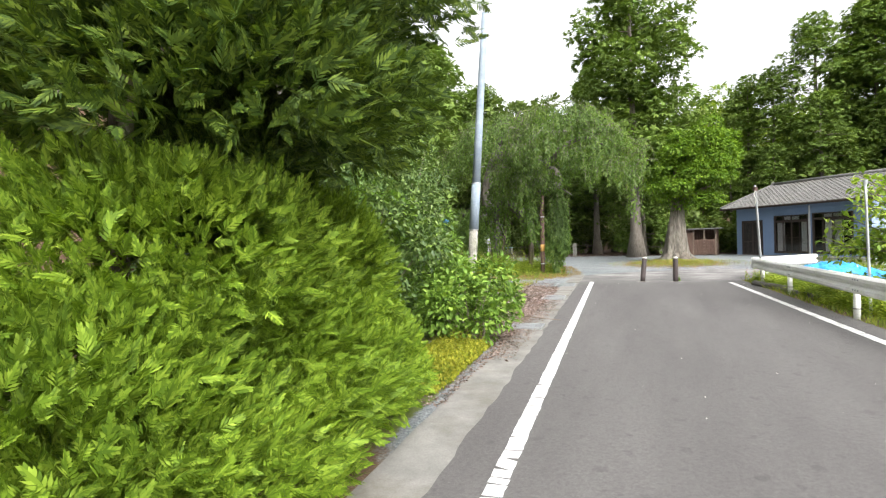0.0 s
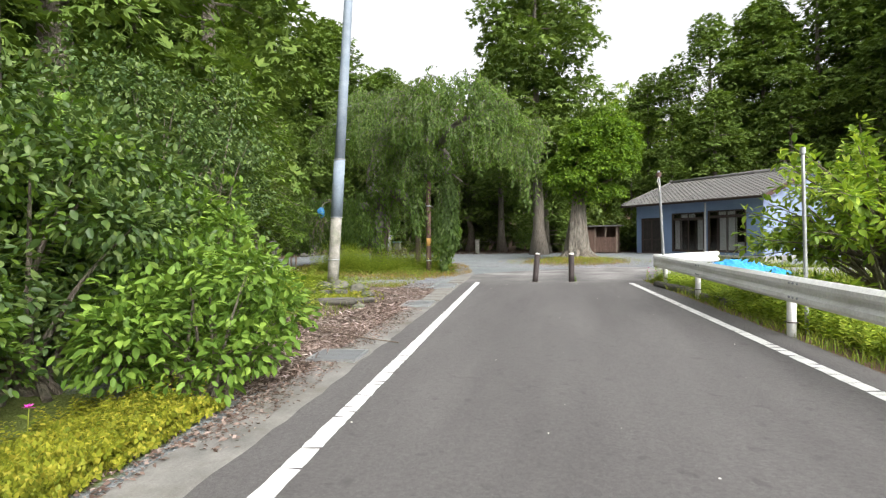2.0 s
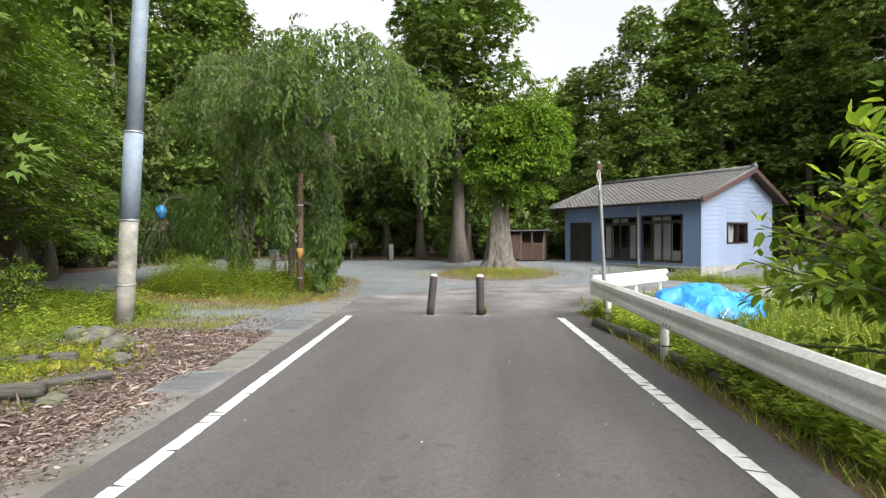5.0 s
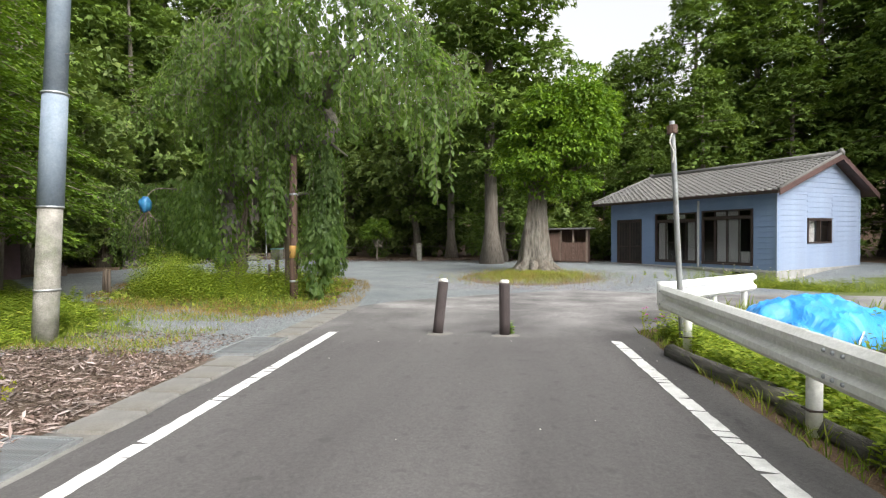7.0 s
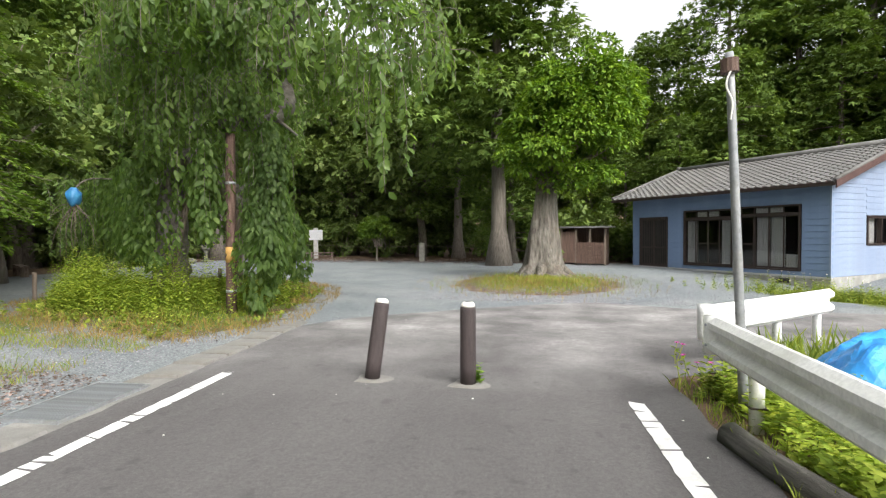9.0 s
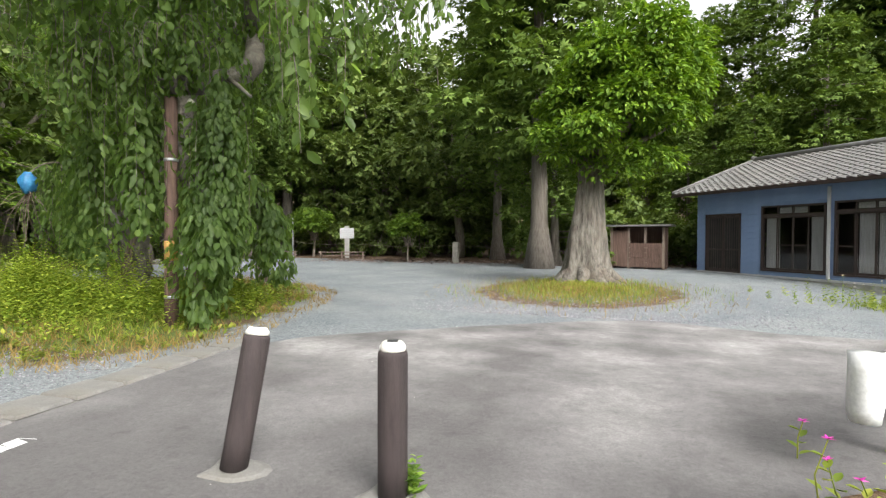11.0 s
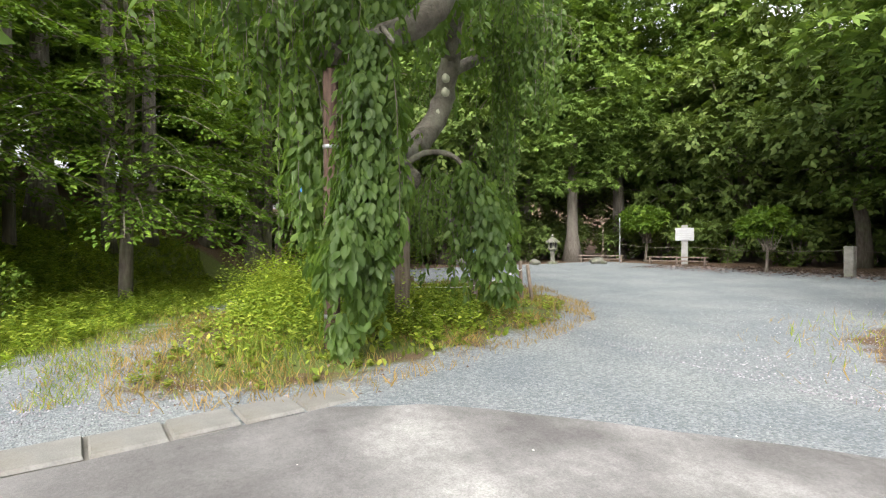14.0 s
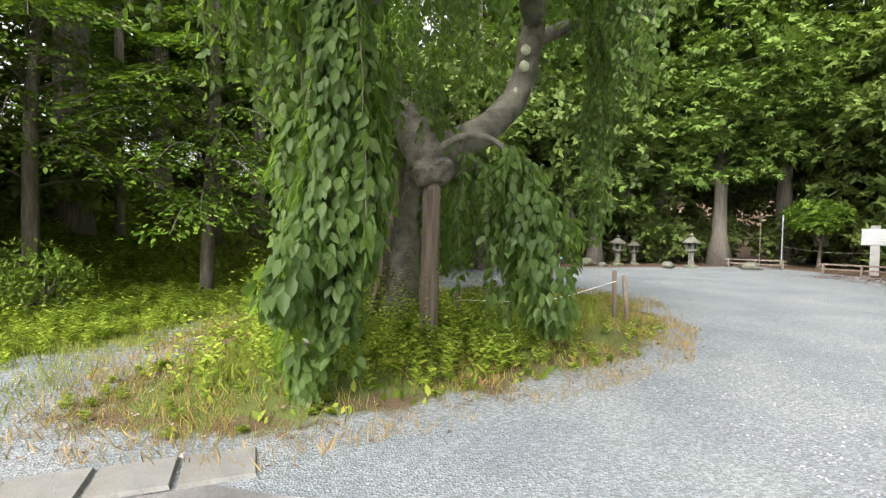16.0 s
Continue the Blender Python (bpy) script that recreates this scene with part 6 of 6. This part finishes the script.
scatter("ground_cover", "yellow-green moss on the garden stones", "ground cover", ROSETTE, "sedum", 2500, in_ring(-3.3, 11.2, 0.9, 1.0), 0.05, 0.8, 120, 0.03)
scatter("wood_chips", "scattered brown and pale wood chips", "wood chips", DIAMOND, "chip", 20000, beside(left_line, -1.1, -4.0, 4.6, 14.3, 1.3), 0.062, 1, 121, 0.012, True)
scatter("wood_chips", "bark chips strewn over the gutter edge", "wood chips", DIAMOND, "chip", 5000, beside(left_line, -0.95, -1.5, 1.5, 13.5, 1.2), 0.05, 1, 139, 0.02, True)
scatter("wood_chips", "bark chips fallen on the concrete gutter", "wood chips", DIAMOND, "chip", 2600, beside(left_line, -0.55, -1.05, 3.6, 10.6, 0.6), 0.05, 1, 140, 0.018, True)
STRIP = (np.array([(0, 0, 0), (0.1, 0.4, 0.03), (0, 1, 0.0), (-0.08, 0.55, 0.03)], float), np.array([(0, 1, 2, 3)]))
scatter("wood_chips", "long pale bark strips among the chips", "wood chips", STRIP, "barkstrip", 3600, beside(left_line, -1.0, -3.2, 4.8, 13.6, 1.2), 0.15, 1, 143, 0.025, True)
scatter("wood_chips", "thin scatter of bark chips before the pole", "wood chips", DIAMOND, "chip", 3200, beside(left_line, -1.3, -4.4, 13.6, 15.7, 0.9), 0.06, 1, 144, 0.012, True)
scatter("fallen_leaves", "brown fallen leaves along the edge of the yard", "fallen leaves", DIAMOND, "chip", 7000, lambda n: np.column_stack([rng.uniform(-14, 8, n), 40.6 - 0.12 * rng.uniform(-14, 8, n) + rng.normal(size=n) * 0.9]), 0.13, 1, 122, 0.02, True)
scatter("fallen_leaves", "a few brown leaves on the grass edge", "fallen leaves", DIAMOND, "chip", 1500, on_island(-0.3, 1.3), 0.07, 1, 123, 0.02, True)
STONE = (np.array([(1, 0, 0), (0, 1, 0), (-1, 0, 0), (0, -1, 0), (0, 0, 0.7), (0, 0, -0.5)], float), np.array([(0, 1, 4), (1, 2, 4), (2, 3, 4), (3, 0, 4), (1, 0, 5), (2, 1, 5), (3, 2, 5), (0, 3, 5)]))
scatter("gravel", "loose pale grey gravel", "gravel", STONE, "pebble", 11000, lambda n: np.column_stack([2.6 + 2.4 * rng.normal(size=n), 23.1 + 9 * rng.uniform(0, 1, n) ** 1.6 + 0.0 * np.zeros(n)]), 0.013, 1, 124, 0.004, True)
scatter("gravel", "loose gravel on the side track", "gravel", STONE, "pebble", 4000, lambda n: np.column_stack([-1.9 - 5 * rng.uniform(0, 1, n), rng.uniform(13.5, 18.2, n)]), 0.013, 1, 125, 0.004, True)
scatter("grass", "rough meadow grass behind the guardrail", "grass", BLADE, "grass", 16000, lambda n: np.column_stack([right_line(0) + 0.2 + 8 * rng.uniform(0, 1, n) ** 1.5, rng.uniform(5, 18.5, n)]), 0.4, 1.0, 132)
weed_stand("weed_stand", "tall weeds behind the guardrail", lambda n: np.column_stack([rng.uniform(6.3, 12, 420), rng.uniform(6, 18.0, 420)]), 0.6, "grass", 0.12, 133)


# ---- things round the yard ----
def tarp():
    """A blue tarpaulin thrown over a low heap, with folds."""
    x0, y0 = 7.25, 17.4
    t = thing("tarpaulin", pose(x0, y0, land(x0, y0), 0, 0, 38), "bright blue tarpaulin draped over a low heap", "tarpaulin")
    n, m = 90, 60
    v, f = [], []
    for j in range(m):
        for i in range(n):
            u, w = i / (n - 1) * 2 - 1, j / (m - 1) * 2 - 1
            edge = 1 + 0.12 * noise.noise(Vector((u * 3, w * 3, 1)))
            x, y = u * 1.75 * edge, w * 0.95 * edge
            body = max(0.0, 1 - (abs(u) ** 2.6 + abs(w) ** 2.4))
            z = 0.6 * body ** 0.6 * (1 - 0.3 * u) + 0.2 * noise.noise(Vector((x * 1.8, y * 1.8, 2))) * body ** 0.4
            z += 0.055 * math.sin(9 * u + 5 * w + 3 * noise.noise(Vector((u * 3, w * 3, 7)))) * (0.3 + body) + 0.13 * (0.5 - abs(noise.noise(Vector((x * 2.6 + 0.8 * y, y * 3.4, 5))))) * body ** 0.3 + 0.05 * (0.5 - abs(noise.noise(Vector((x * 6, y * 7, 8)))))
            v.append((x, y, max(0.012 + 0.01 * noise.noise(Vector((x * 9, y * 9, 3))), z)))
    for j in range(m - 1):
        for i in range(n - 1):
            f.append((j * n + i, j * n + i + 1, (j + 1) * n + i + 1, (j + 1) * n + i))
    piece("sheet", v, f, M["tarp"], t)
    rope = bend([(-1.2, -0.98, 0.06), (-0.3, -0.72, 0.42), (0.4, -0.2, 0.62), (1.1, 0.5, 0.4), (1.5, 0.9, 0.06)], 6)
    piece("rope", *tube(rope, [0.012] * len(rope), 6), M["cap"], t)


tarp()


def basket(x, y, s, turn_z):
    t = thing("plastic_crate", pose(x, y, land(x, y), 0, 0, turn_z), "weathered plastic crate beside the tarpaulin", "crate", "crates")
    for i, (a, b, c, d) in enumerate(((-s, s, -s, -s + 0.02), (-s, s, s - 0.02, s), (-s, -s + 0.02, -s + 0.02, s - 0.02), (s - 0.02, s, -s + 0.02, s - 0.02))):
        bm = bmesh.new()
        for k in range(4):
            block(bm, a, b, c, d, 0.02 + k * 0.07, 0.065 + k * 0.07)
        part("side", bm, M["bluenet"] if i < 2 else M["timber"], t)
    slab("base", -s, s, -s, s, 0.0, 0.02, M["timber"], t)


basket(6.35, 17.35, 0.17, 20)
basket(7.1, 15.75, 0.2, 50)


def log(x, y, ln, r, turn_z, label, mat="greylog", up=0.0):
    t = thing("log", pose(x, y, land(x, y) + r * 0.6, 0, up, turn_z), label, "log", "logs")
    piece("body", *tube([(u * ln, 0.02 * math.sin(u * 7), 0) for u in np.linspace(-0.5, 0.5, 8)], [r * q for q in (0.92, 1, 1.04, 1, 0.97, 1.03, 1, 0.9)], 12, knobs=0.25), M[mat], t, "", True)


log(4.76, 14.25, 2.1, 0.1, 106, "grey weathered log lying along the road edge")
log(5.13, 12.2, 2.0, 0.085, 100, "grey weathered log lying along the road edge")
log(5.2, 17.0, 0.7, 0.13, 70, "short weathered log under the rail end")
log(-2.75, 9.9, 1.5, 0.085, 22, "weathered grey timber edging the garden")
log(-3.5, 11.0, 1.6, 0.085, 30, "weathered grey timber edging the garden")
log(-2.3, 10.7, 0.9, 0.06, 50, "weathered grey timber edging the garden")


def stick(x, y, ln, turn_z, r=0.014):
    t = thing("stick", pose(x, y, land(x, y) + r + 0.012, 0, 0, turn_z), "thin dry brown stick lying on wood chips", "stick", "sticks")
    p = bend([(-ln / 2, 0, 0), (-ln / 6, 0.04, 0.01), (ln / 4, -0.03, 0.01), (ln / 2, 0.02, 0)], 4)
    piece("body", *tube(p, list(np.linspace(r, r * 0.5, len(p))), 6), M["timber"], t)


for q in ((-1.1, 7.6, 2.3, -22), (-1.6, 6.9, 1.1, 40), (-1.4, 8.8, 0.8, -50), (-1.9, 7.9, 1.3, 10), (-1.2, 6.3, 0.7, 15), (-2.1, 9.4, 0.9, 70)):
    stick(*q)


def rock(x, y, s, seed, label="rounded grey garden stone", group="garden stones"):
    t = thing("rock", pose(x, y, land(x, y) + s * 0.3, 0, 0, seed * 40), label, "rock", group)
    bm = bmesh.new()
    bmesh.ops.create_icosphere(bm, subdivisions=3, radius=s)
    for q in bm.verts:
        q.co = Vector((q.co.x * 1.3, q.co.y, q.co.z * 0.7)) * (1 + 0.35 * noise.noise(q.co * (1.6 / s) + Vector((seed, 0, 0))))
    part("body", bm, M["fieldstone"], t, "", True)


for i, q in enumerate(((-1.45, 4.9, 0.14), (-1.15, 3.1, 0.12), (-1.0, 2.2, 0.14), (-1.25, 3.9, 0.1), (-1.1, 1.7, 0.12), (-2.9, 12.2, 0.2), (-3.6, 12.6, 0.24), (-2.4, 11.6, 0.14), (-4.2, 12.9, 0.2), (-2.0, 10.2, 0.1))):
    rock(*q, i + 1)
for i, q in enumerate(((-20.6, 33.2, 0.4), (-20.0, 33.9, 0.22), (-18.6, 36.6, 0.3), (-17.3, 40.2, 0.35))):
    rock(*q, i + 20, "pale stone lying at the edge of the yard", "yard stones")


def stake(x, y, h, mat, label, lean=(0.0, 0.0), r=0.045):
    t = thing("stake", pose(x, y, land(x, y) - 0.03), label, "stake", "stakes round the cherry tree")
    piece("post", *tube([(lean[0] * u, lean[1] * u, u * h) for u in (0, 0.5, 0.98, 1)], [r, r, r * 0.96, r * 0.8], 10), M[mat], t, "", True)


for q in ((-6.3, 25.4, 0.95, (-0.06, 0)), (-6.05, 25.5, 0.85, (-0.22, 0.05)), (-9.9, 20.9, 0.75, (0.03, 0)), (-10.3, 21.2, 0.75, (0, 0)), (-10.7, 21.5, 0.7, (0.05, 0)), (-5.2, 21.9, 0.65, (0, 0))):
    stake(q[0], q[1], q[2], "timber", "short weathered timber stake in the grass", q[3])
v, f = tube(bend([(-6.3, 25.4, 0.75), (-5.8, 23.7, 0.5), (-5.2, 21.9, 0.62)], 8), [0.008] * 17, 5)
tagged(piece("rope", v, f, M["cap"]), "thin pale rope strung between stakes", "rope")
stake(-3.1, 8.6, 1.0, "galvanised", "thin grey metal stake in the roadside garden", (0.0, 0), 0.016)


def notice():
    x, y = -13.9, 43.2
    t = thing("notice_board", pose(x, y, land(x, y), 0, 0, 32), "white notice board on a post", "sign")
    slab("post", -0.16, 0.16, -0.05, 0.05, -0.05, 2.15, M["concrete"], t)
    slab("board", -0.46, 0.46, -0.1, -0.055, 1.3, 2.0, M["white"], t, "white board with dark lettering", 0.01)
    for k, (z, w) in enumerate(((1.9, 0.3), (1.76, 0.36), (1.64, 0.35), (1.52, 0.37), (1.4, 0.24))):
        slab("text_line", -w, w if k else 0.1, -0.104, -0.1005, z - 0.022, z + 0.022, M["curtain"], t)


notice()


def low_rail(x, y, turn_z, ln):
    t = thing("bench", pose(x, y, land(x, y), 0, 0, turn_z), "low weathered plank bench at the edge of the yard", "bench", "plank benches")
    for z, d in ((0.42, 0.0), (0.42, 0.17), (0.22, 0.08)):
        slab("plank", -ln / 2, ln / 2, d - 0.07, d + 0.07, z - 0.03, z + 0.03, M["timber"], t, "", 0.008)
    for a in (-ln / 2 + 0.15, 0, ln / 2 - 0.15):
        slab("leg", a - 0.04, a + 0.04, -0.06, 0.22, -0.05, 0.39, M["timber"], t)


low_rail(-13.7, 42.2, 22, 3.0)
low_rail(-18.0, 41.2, 35, 2.6)
low_rail(-19.4, 27.4, -30, 2.6)
bw = thing("bench", pose(-17.8, 25.6, land(-17.8, 25.6), 0, 0, -35), "pale grey bench beside the mauve shed", "bench", "plank benches")
slab("seat", -0.9, 0.9, -0.2, 0.2, 0.4, 0.46, M["curtain"], bw)
for a in (-0.7, 0.7):
    slab("leg", a - 0.04, a + 0.04, -0.16, 0.16, -0.02, 0.4, M["concrete"], bw)


def stone_post(x, y, h):
    t = thing("stone_post", pose(x, y, land(x, y) - 0.03), "square grey stone post with chamfered top", "post", "stone posts")
    slab("shaft", -0.15, 0.15, -0.15, 0.15, 0, h, M["stone"], t, "", 0.02)
    slab("cap", -0.17, 0.17, -0.17, 0.17, h, h + 0.1, M["stone"], t, "", 0.03)


stone_post(-5.2, 40.0, 1.05)
stone_post(1.5, 41.2, 1.0)
for a, b in (((-13.8, 43.4, 0.95), (-5.2, 40.0, 0.95)), ((-5.2, 40.0, 0.95), (1.5, 41.2, 0.9)), ((-17.8, 42.6, 1.1), (-13.8, 43.4, 0.95))):
    a, b = np.array(a), np.array(b)
    p = bend([a, (a + b) / 2 - np.array((0, 0, 0.12)), b], 6)
    tagged(piece("rope", *tube(p, [0.012] * len(p), 5), M["bark"]), "dark rope fence at the edge of the yard", "rope")
pipe("steel_post", -17.6, 42.4, land(-17.6, 42.4), 2.7, 0.035, M["galvanised"], "thin pale steel post by the rope fence", "post")
pipe("steel_post", -19.6, 43.2, land(-19.6, 43.2), 2.4, 0.03, M["timber"], "thin brown post by the rope fence", "post")


def lantern(x, y, s, seed):
    t = thing("stone_lantern", Matrix.Translation((x, y, land(x, y) - 0.03)) @ Matrix.Rotation(seed, 4, "Z") @ Matrix.Scale(s, 4), "mossy grey stone lantern at the wood's edge", "stone lantern", "stone lanterns")
    for nm, prof in (("pedestal", [(0.38, 0), (0.38, 0.14), (0.24, 0.2)]), ("shaft", [(0.17, 0.2), (0.14, 0.5), (0.17, 0.85)]), ("platform", [(0.2, 0.85), (0.34, 0.95), (0.34, 1.03)]),
                     ("roof", [(0.5, 1.38), (0.46, 1.45), (0.2, 1.65), (0.1, 1.7)]), ("finial", [(0.07, 1.7), (0.12, 1.78), (0.02, 1.92)])):
        piece(nm, *tube([(0, 0, z) for r, z in prof], [r for r, z in prof], 6), M["fieldstone"], t)
    bm = bmesh.new()
    for a in (-0.16, 0.16):
        for b in (-0.16, 0.16):
            block(bm, a - 0.05, a + 0.05, b - 0.05, b + 0.05, 1.03, 1.38)
    part("fire_box", bm, M["fieldstone"], t)
    # added dark block paints the shade of the hollow fire box
    slab("fire_box_shade", -0.12, 0.12, -0.12, 0.12, 1.03, 1.37, M["dark"], t)


lantern(-18.7, 38.0, 0.92, 0.3)
lantern(-20.4, 35.0, 0.85, 0.8)
lantern(-21.0, 36.4, 0.75, 0.1)


for x, y, r in ((-12.2, 14.1, 0.42), (-12.9, 14.9, 0.13), (-15.2, 16.8, 0.2), (-17.5, 17.9, 0.25), (-7.9, 8.4, 0.14), (-7.2, 7.0, 0.11), (-6.9, 9.6, 0.1)):
    t = thing("tree_trunk", pose(x, y, land(x, y) - 0.05), "straight bare conifer trunk in shade", "tree", "bare trunks")
    piece("trunk", *tube([(0.02 * z, 0.01 * z, z) for z in (0, 0.5, 2, 5, 9)], [r * q for q in (1.25, 1, 0.95, 0.85, 0.7)], 14, knobs=0.1), M["cedarbark"], t, "", True)


# ---- sheds ----
def hut():
    t = thing("hut", pose(4.15, 38.4, land(4.15, 38.4), 0, 0, -12), "small old board hut with stacked planks", "hut")
    for a in (-1.1, -0.35, 0.35, 1.1):
        slab("corner_post", a - 0.05, a + 0.05, -0.55, -0.45, -0.05, 1.85, M["timber"], t)
    slab("back_wall", -1.15, 1.15, 0.5, 0.56, 0, 1.9, M["darktimber"], t)
    for a in (-1.15, 1.1):
        slab("side_wall", a, a + 0.05, -0.44, 0.5, 0, 1.85, M["darktimber"], t)
    part("roof", block(bmesh.new(), -1.45, 1.45, -0.85, 0.75, 1.9, 1.98), M["roof"], t)
    for k in range(5):
        slab("board", -0.34, 1.05, -0.58 - 0.01 * (k % 2), -0.54, 0.08 + k * 0.22, 0.27 + k * 0.22, M["darktimber"], t)
    slab("left_board", -1.05, -0.4, -0.56, -0.53, 0.1, 1.7, M["darktimber"], t)


hut()
sh = thing("shed", pose(-20.3, 24.6, land(-20.3, 24.6), 0, 0, 55), "mauve sheet-metal shed behind the cherry tree", "shed")
slab("body", -1.5, 1.5, -1.0, 1.0, -0.1, 2.05, M["purple"], sh)
for k in range(16):
    slab("rib", -1.45 + k * 0.19, -1.42 + k * 0.19, -1.03, -1.002, 0, 2.0, M["purple"], sh)
part("roof", block(bmesh.new(), -1.7, 1.7, -1.25, 1.2, 2.05, 2.13), M["roof"], sh)
slab("door", -0.5, 0.4, -1.05, -1.035, 0.05, 1.9, M["fascia"], sh)


# ---- small things ----
net = thing("blue_bag", pose(-8.55, 20.9, 2.62), "blue plastic bag hung on a cherry branch", "bag")
bm = bmesh.new()
bmesh.ops.create_icosphere(bm, subdivisions=3, radius=0.2)
for q in bm.verts:
    q.co = Vector((q.co.x * 0.85, q.co.y * 0.8, q.co.z * 1.15)) * (1 + 0.25 * noise.noise(q.co * 8))
part("body", bm, M["bluenet"], net, "", True)
p = bend([(0, 0, 0.2), (0.02, 0.5, 0.5), (0.1, 1.9, 0.55)], 5)
piece("branch", *tube(p, list(np.linspace(0.012, 0.03, len(p))), 6), M["bark"], net)
rng = np.random.default_rng(140)
dead = []
for k in range(14):
    e = np.array((rng.normal() * 0.35, rng.normal() * 0.3, -rng.uniform(0.4, 1.5)))
    dead.append(tube(bend([(0, 0.02, -0.15), e * 0.5 + rng.normal(size=3) * 0.1, e], 4), list(np.linspace(0.01, 0.004, 9)), 5))
tagged(piece("dead_twig_growth", *tubes(dead), M["timber"], net), kind="stuff")

boxm = thing("donation_box", pose(-6.1, 23.9, land(-6.1, 23.9)), "small grey-green box on a post under the cherry", "box")
slab("post", -0.05, 0.05, -0.05, 0.05, -0.03, 0.75, M["timber"], boxm)
slab("body", -0.16, 0.16, -0.12, 0.12, 0.75, 1.1, M["stone"], boxm, "", 0.01)
slab("lid", -0.18, 0.18, -0.14, 0.14, 1.1, 1.14, surface("teal_lid", [(0.3, (0.2, 0.42, 0.42)), (0.7, (0.3, 0.52, 0.52))], 6, 0.5), boxm, "pale teal lid")


def flowers(name, label, spots, h, head, mat, seed):
    """Thin stalks, each with a small head of petals."""
    global rng
    rng = np.random.default_rng(seed)
    t = thing(name, pose(0, 0, 0), label, "flowers")
    stalks, P, A, F, LP, LA = [], [], [], [], [], []
    for x, y in spots:
        z = land(x, y)
        top = np.array((x + rng.normal() * 0.08, y + rng.normal() * 0.08, z + h * rng.uniform(0.6, 1.1)))
        stalks.append(tube(np.array([(x, y, z), (np.array((x, y, z)) + top) / 2 + rng.normal(size=3) * 0.02, top]), [0.005, 0.004, 0.003], 5))
        for k in range(10):
            a = 2.4 * k
            P.append(top)
            A.append((math.cos(a), math.sin(a), rng.uniform(0.1, 0.9)))
            F.append((0, 0, 1.0))
        for k in range(5):
            LP.append(np.array((x, y, z)) + (top - np.array((x, y, z))) * (0.15 + 0.15 * k))
            LA.append((math.cos(2.4 * k), math.sin(2.4 * k), 0.5))
    tagged(piece("stalk_growth", *tubes(stalks), M["grass"], t), kind="stuff")
    cloud("petals", DIAMOND, np.array(P), np.array(A), np.array(F), head, M[mat], t)
    cloud("leaves", LEAF, np.array(LP), np.array(LA), np.tile((0, 0, 1.0), (len(LP), 1)), 0.09, M["grass"], t)


def around(cx, cy, sx, sy, n, seed):
    q = np.random.default_rng(seed)
    return [(cx + a * sx, cy + b * sy) for a, b in q.normal(size=(n, 2))]


flowers("pink_flowers", "magenta flowers on thin stalks by the rail end", around(4.62, 16.95, 0.08, 0.2, 5, 3), 0.36, 0.035, "pink", 151)
flowers("pink_flowers", "magenta flowers in the roadside garden", around(-1.6, 2.7, 0.2, 0.35, 8, 5) + around(-3.4, 8.4, 0.25, 0.3, 7, 6), 0.4, 0.05, "pink", 152)
flowers("white_flowers", "small white daisies in the grass", around(-3.6, 21.6, 0.35, 0.4, 40, 7), 0.3, 0.02, "daisy", 153)
flowers("white_flowers", "white daisies before the house", around(10.2, 28.0, 0.8, 0.8, 40, 8), 0.7, 0.035, "daisy", 154)
weed_stand("weed_stand", "green plant growing at a bollard's foot", lambda n: np.array([(2.33, 16.3), (2.36, 16.33), (2.31, 16.35), (2.35, 16.28)]), 0.26, "brightshrub", 0.07, 108)
weed_stand("weed_stand", "weeds by the rail end", lambda n: in_ring(4.72, 16.5, 0.15, 0.6)(26), 0.2, "grass", 0.08, 109)
r6 = random.Random(5)
crumb_v, crumb_f = [], []
for k in range(70):
    y = r6.uniform(-1, 22)
    x = r6.uniform(left_line(y) - 0.3, right_line(y) + 0.4)
    s = r6.choice([0.004, 0.005, 0.007, 0.011])
    a = r6.uniform(0, 6.3)
    o = len(crumb_v)
    for q in range(5):
        crumb_v.append((x + s * math.cos(a + q * 1.257) * r6.uniform(0.6, 1.3), y + s * math.sin(a + q * 1.257), 0.014))
    crumb_v.append((x, y, 0.014 + s * 0.5))
    crumb_f += [(o + q, o + (q + 1) % 5, o + 5) for q in range(5)]
tagged(piece("grit", crumb_v, crumb_f, M["cap"]), "pale grit and crumbs scattered on the asphalt", "grit", kind="stuff")

# ---- concrete gutter and its lids ----
gutter = strip("gutter", list(np.arange(-8, 19.4, 0.2)), lambda y: left_line(y) - 0.98, lambda y: left_line(y) - 0.42, 0.006, M["gutter"], "pale worn concrete gutter along the road", "gutter", 0.03)
lid = mesh_of("lid", [(-0.25, -0.244, 0), (0.2, -0.244, 0), (0.2, 0.244, 0), (-0.25, 0.244, 0), (-0.235, -0.232, 0.03), (0.185, -0.232, 0.03), (0.185, 0.232, 0.03), (-0.235, 0.232, 0.03)],
              [(4, 5, 6, 7), (0, 1, 5, 4), (1, 2, 6, 5), (2, 3, 7, 6), (3, 0, 4, 7)], M["gutter"])
y = 19.1
k = 0
while y > 11.6:
    if not any(a - 0.3 < y < b + 0.3 for a, b in ((10.65, 11.47), (14.3, 15.4), (6.05, 6.6))):
        ob = new("lid", lid)
        ob.parent = gutter
        ob.matrix_local = pose(left_line(y) - 0.66 + 0.012 * math.sin(k * 2.3), y, 0.006 + 0.006 * (math.sin(k * 1.7) + 1), 0.6 * math.sin(k), 0.5 * math.cos(k * 1.3), 5.4 + 1.2 * math.sin(k * 3.1))
    y -= 0.515
    k += 1
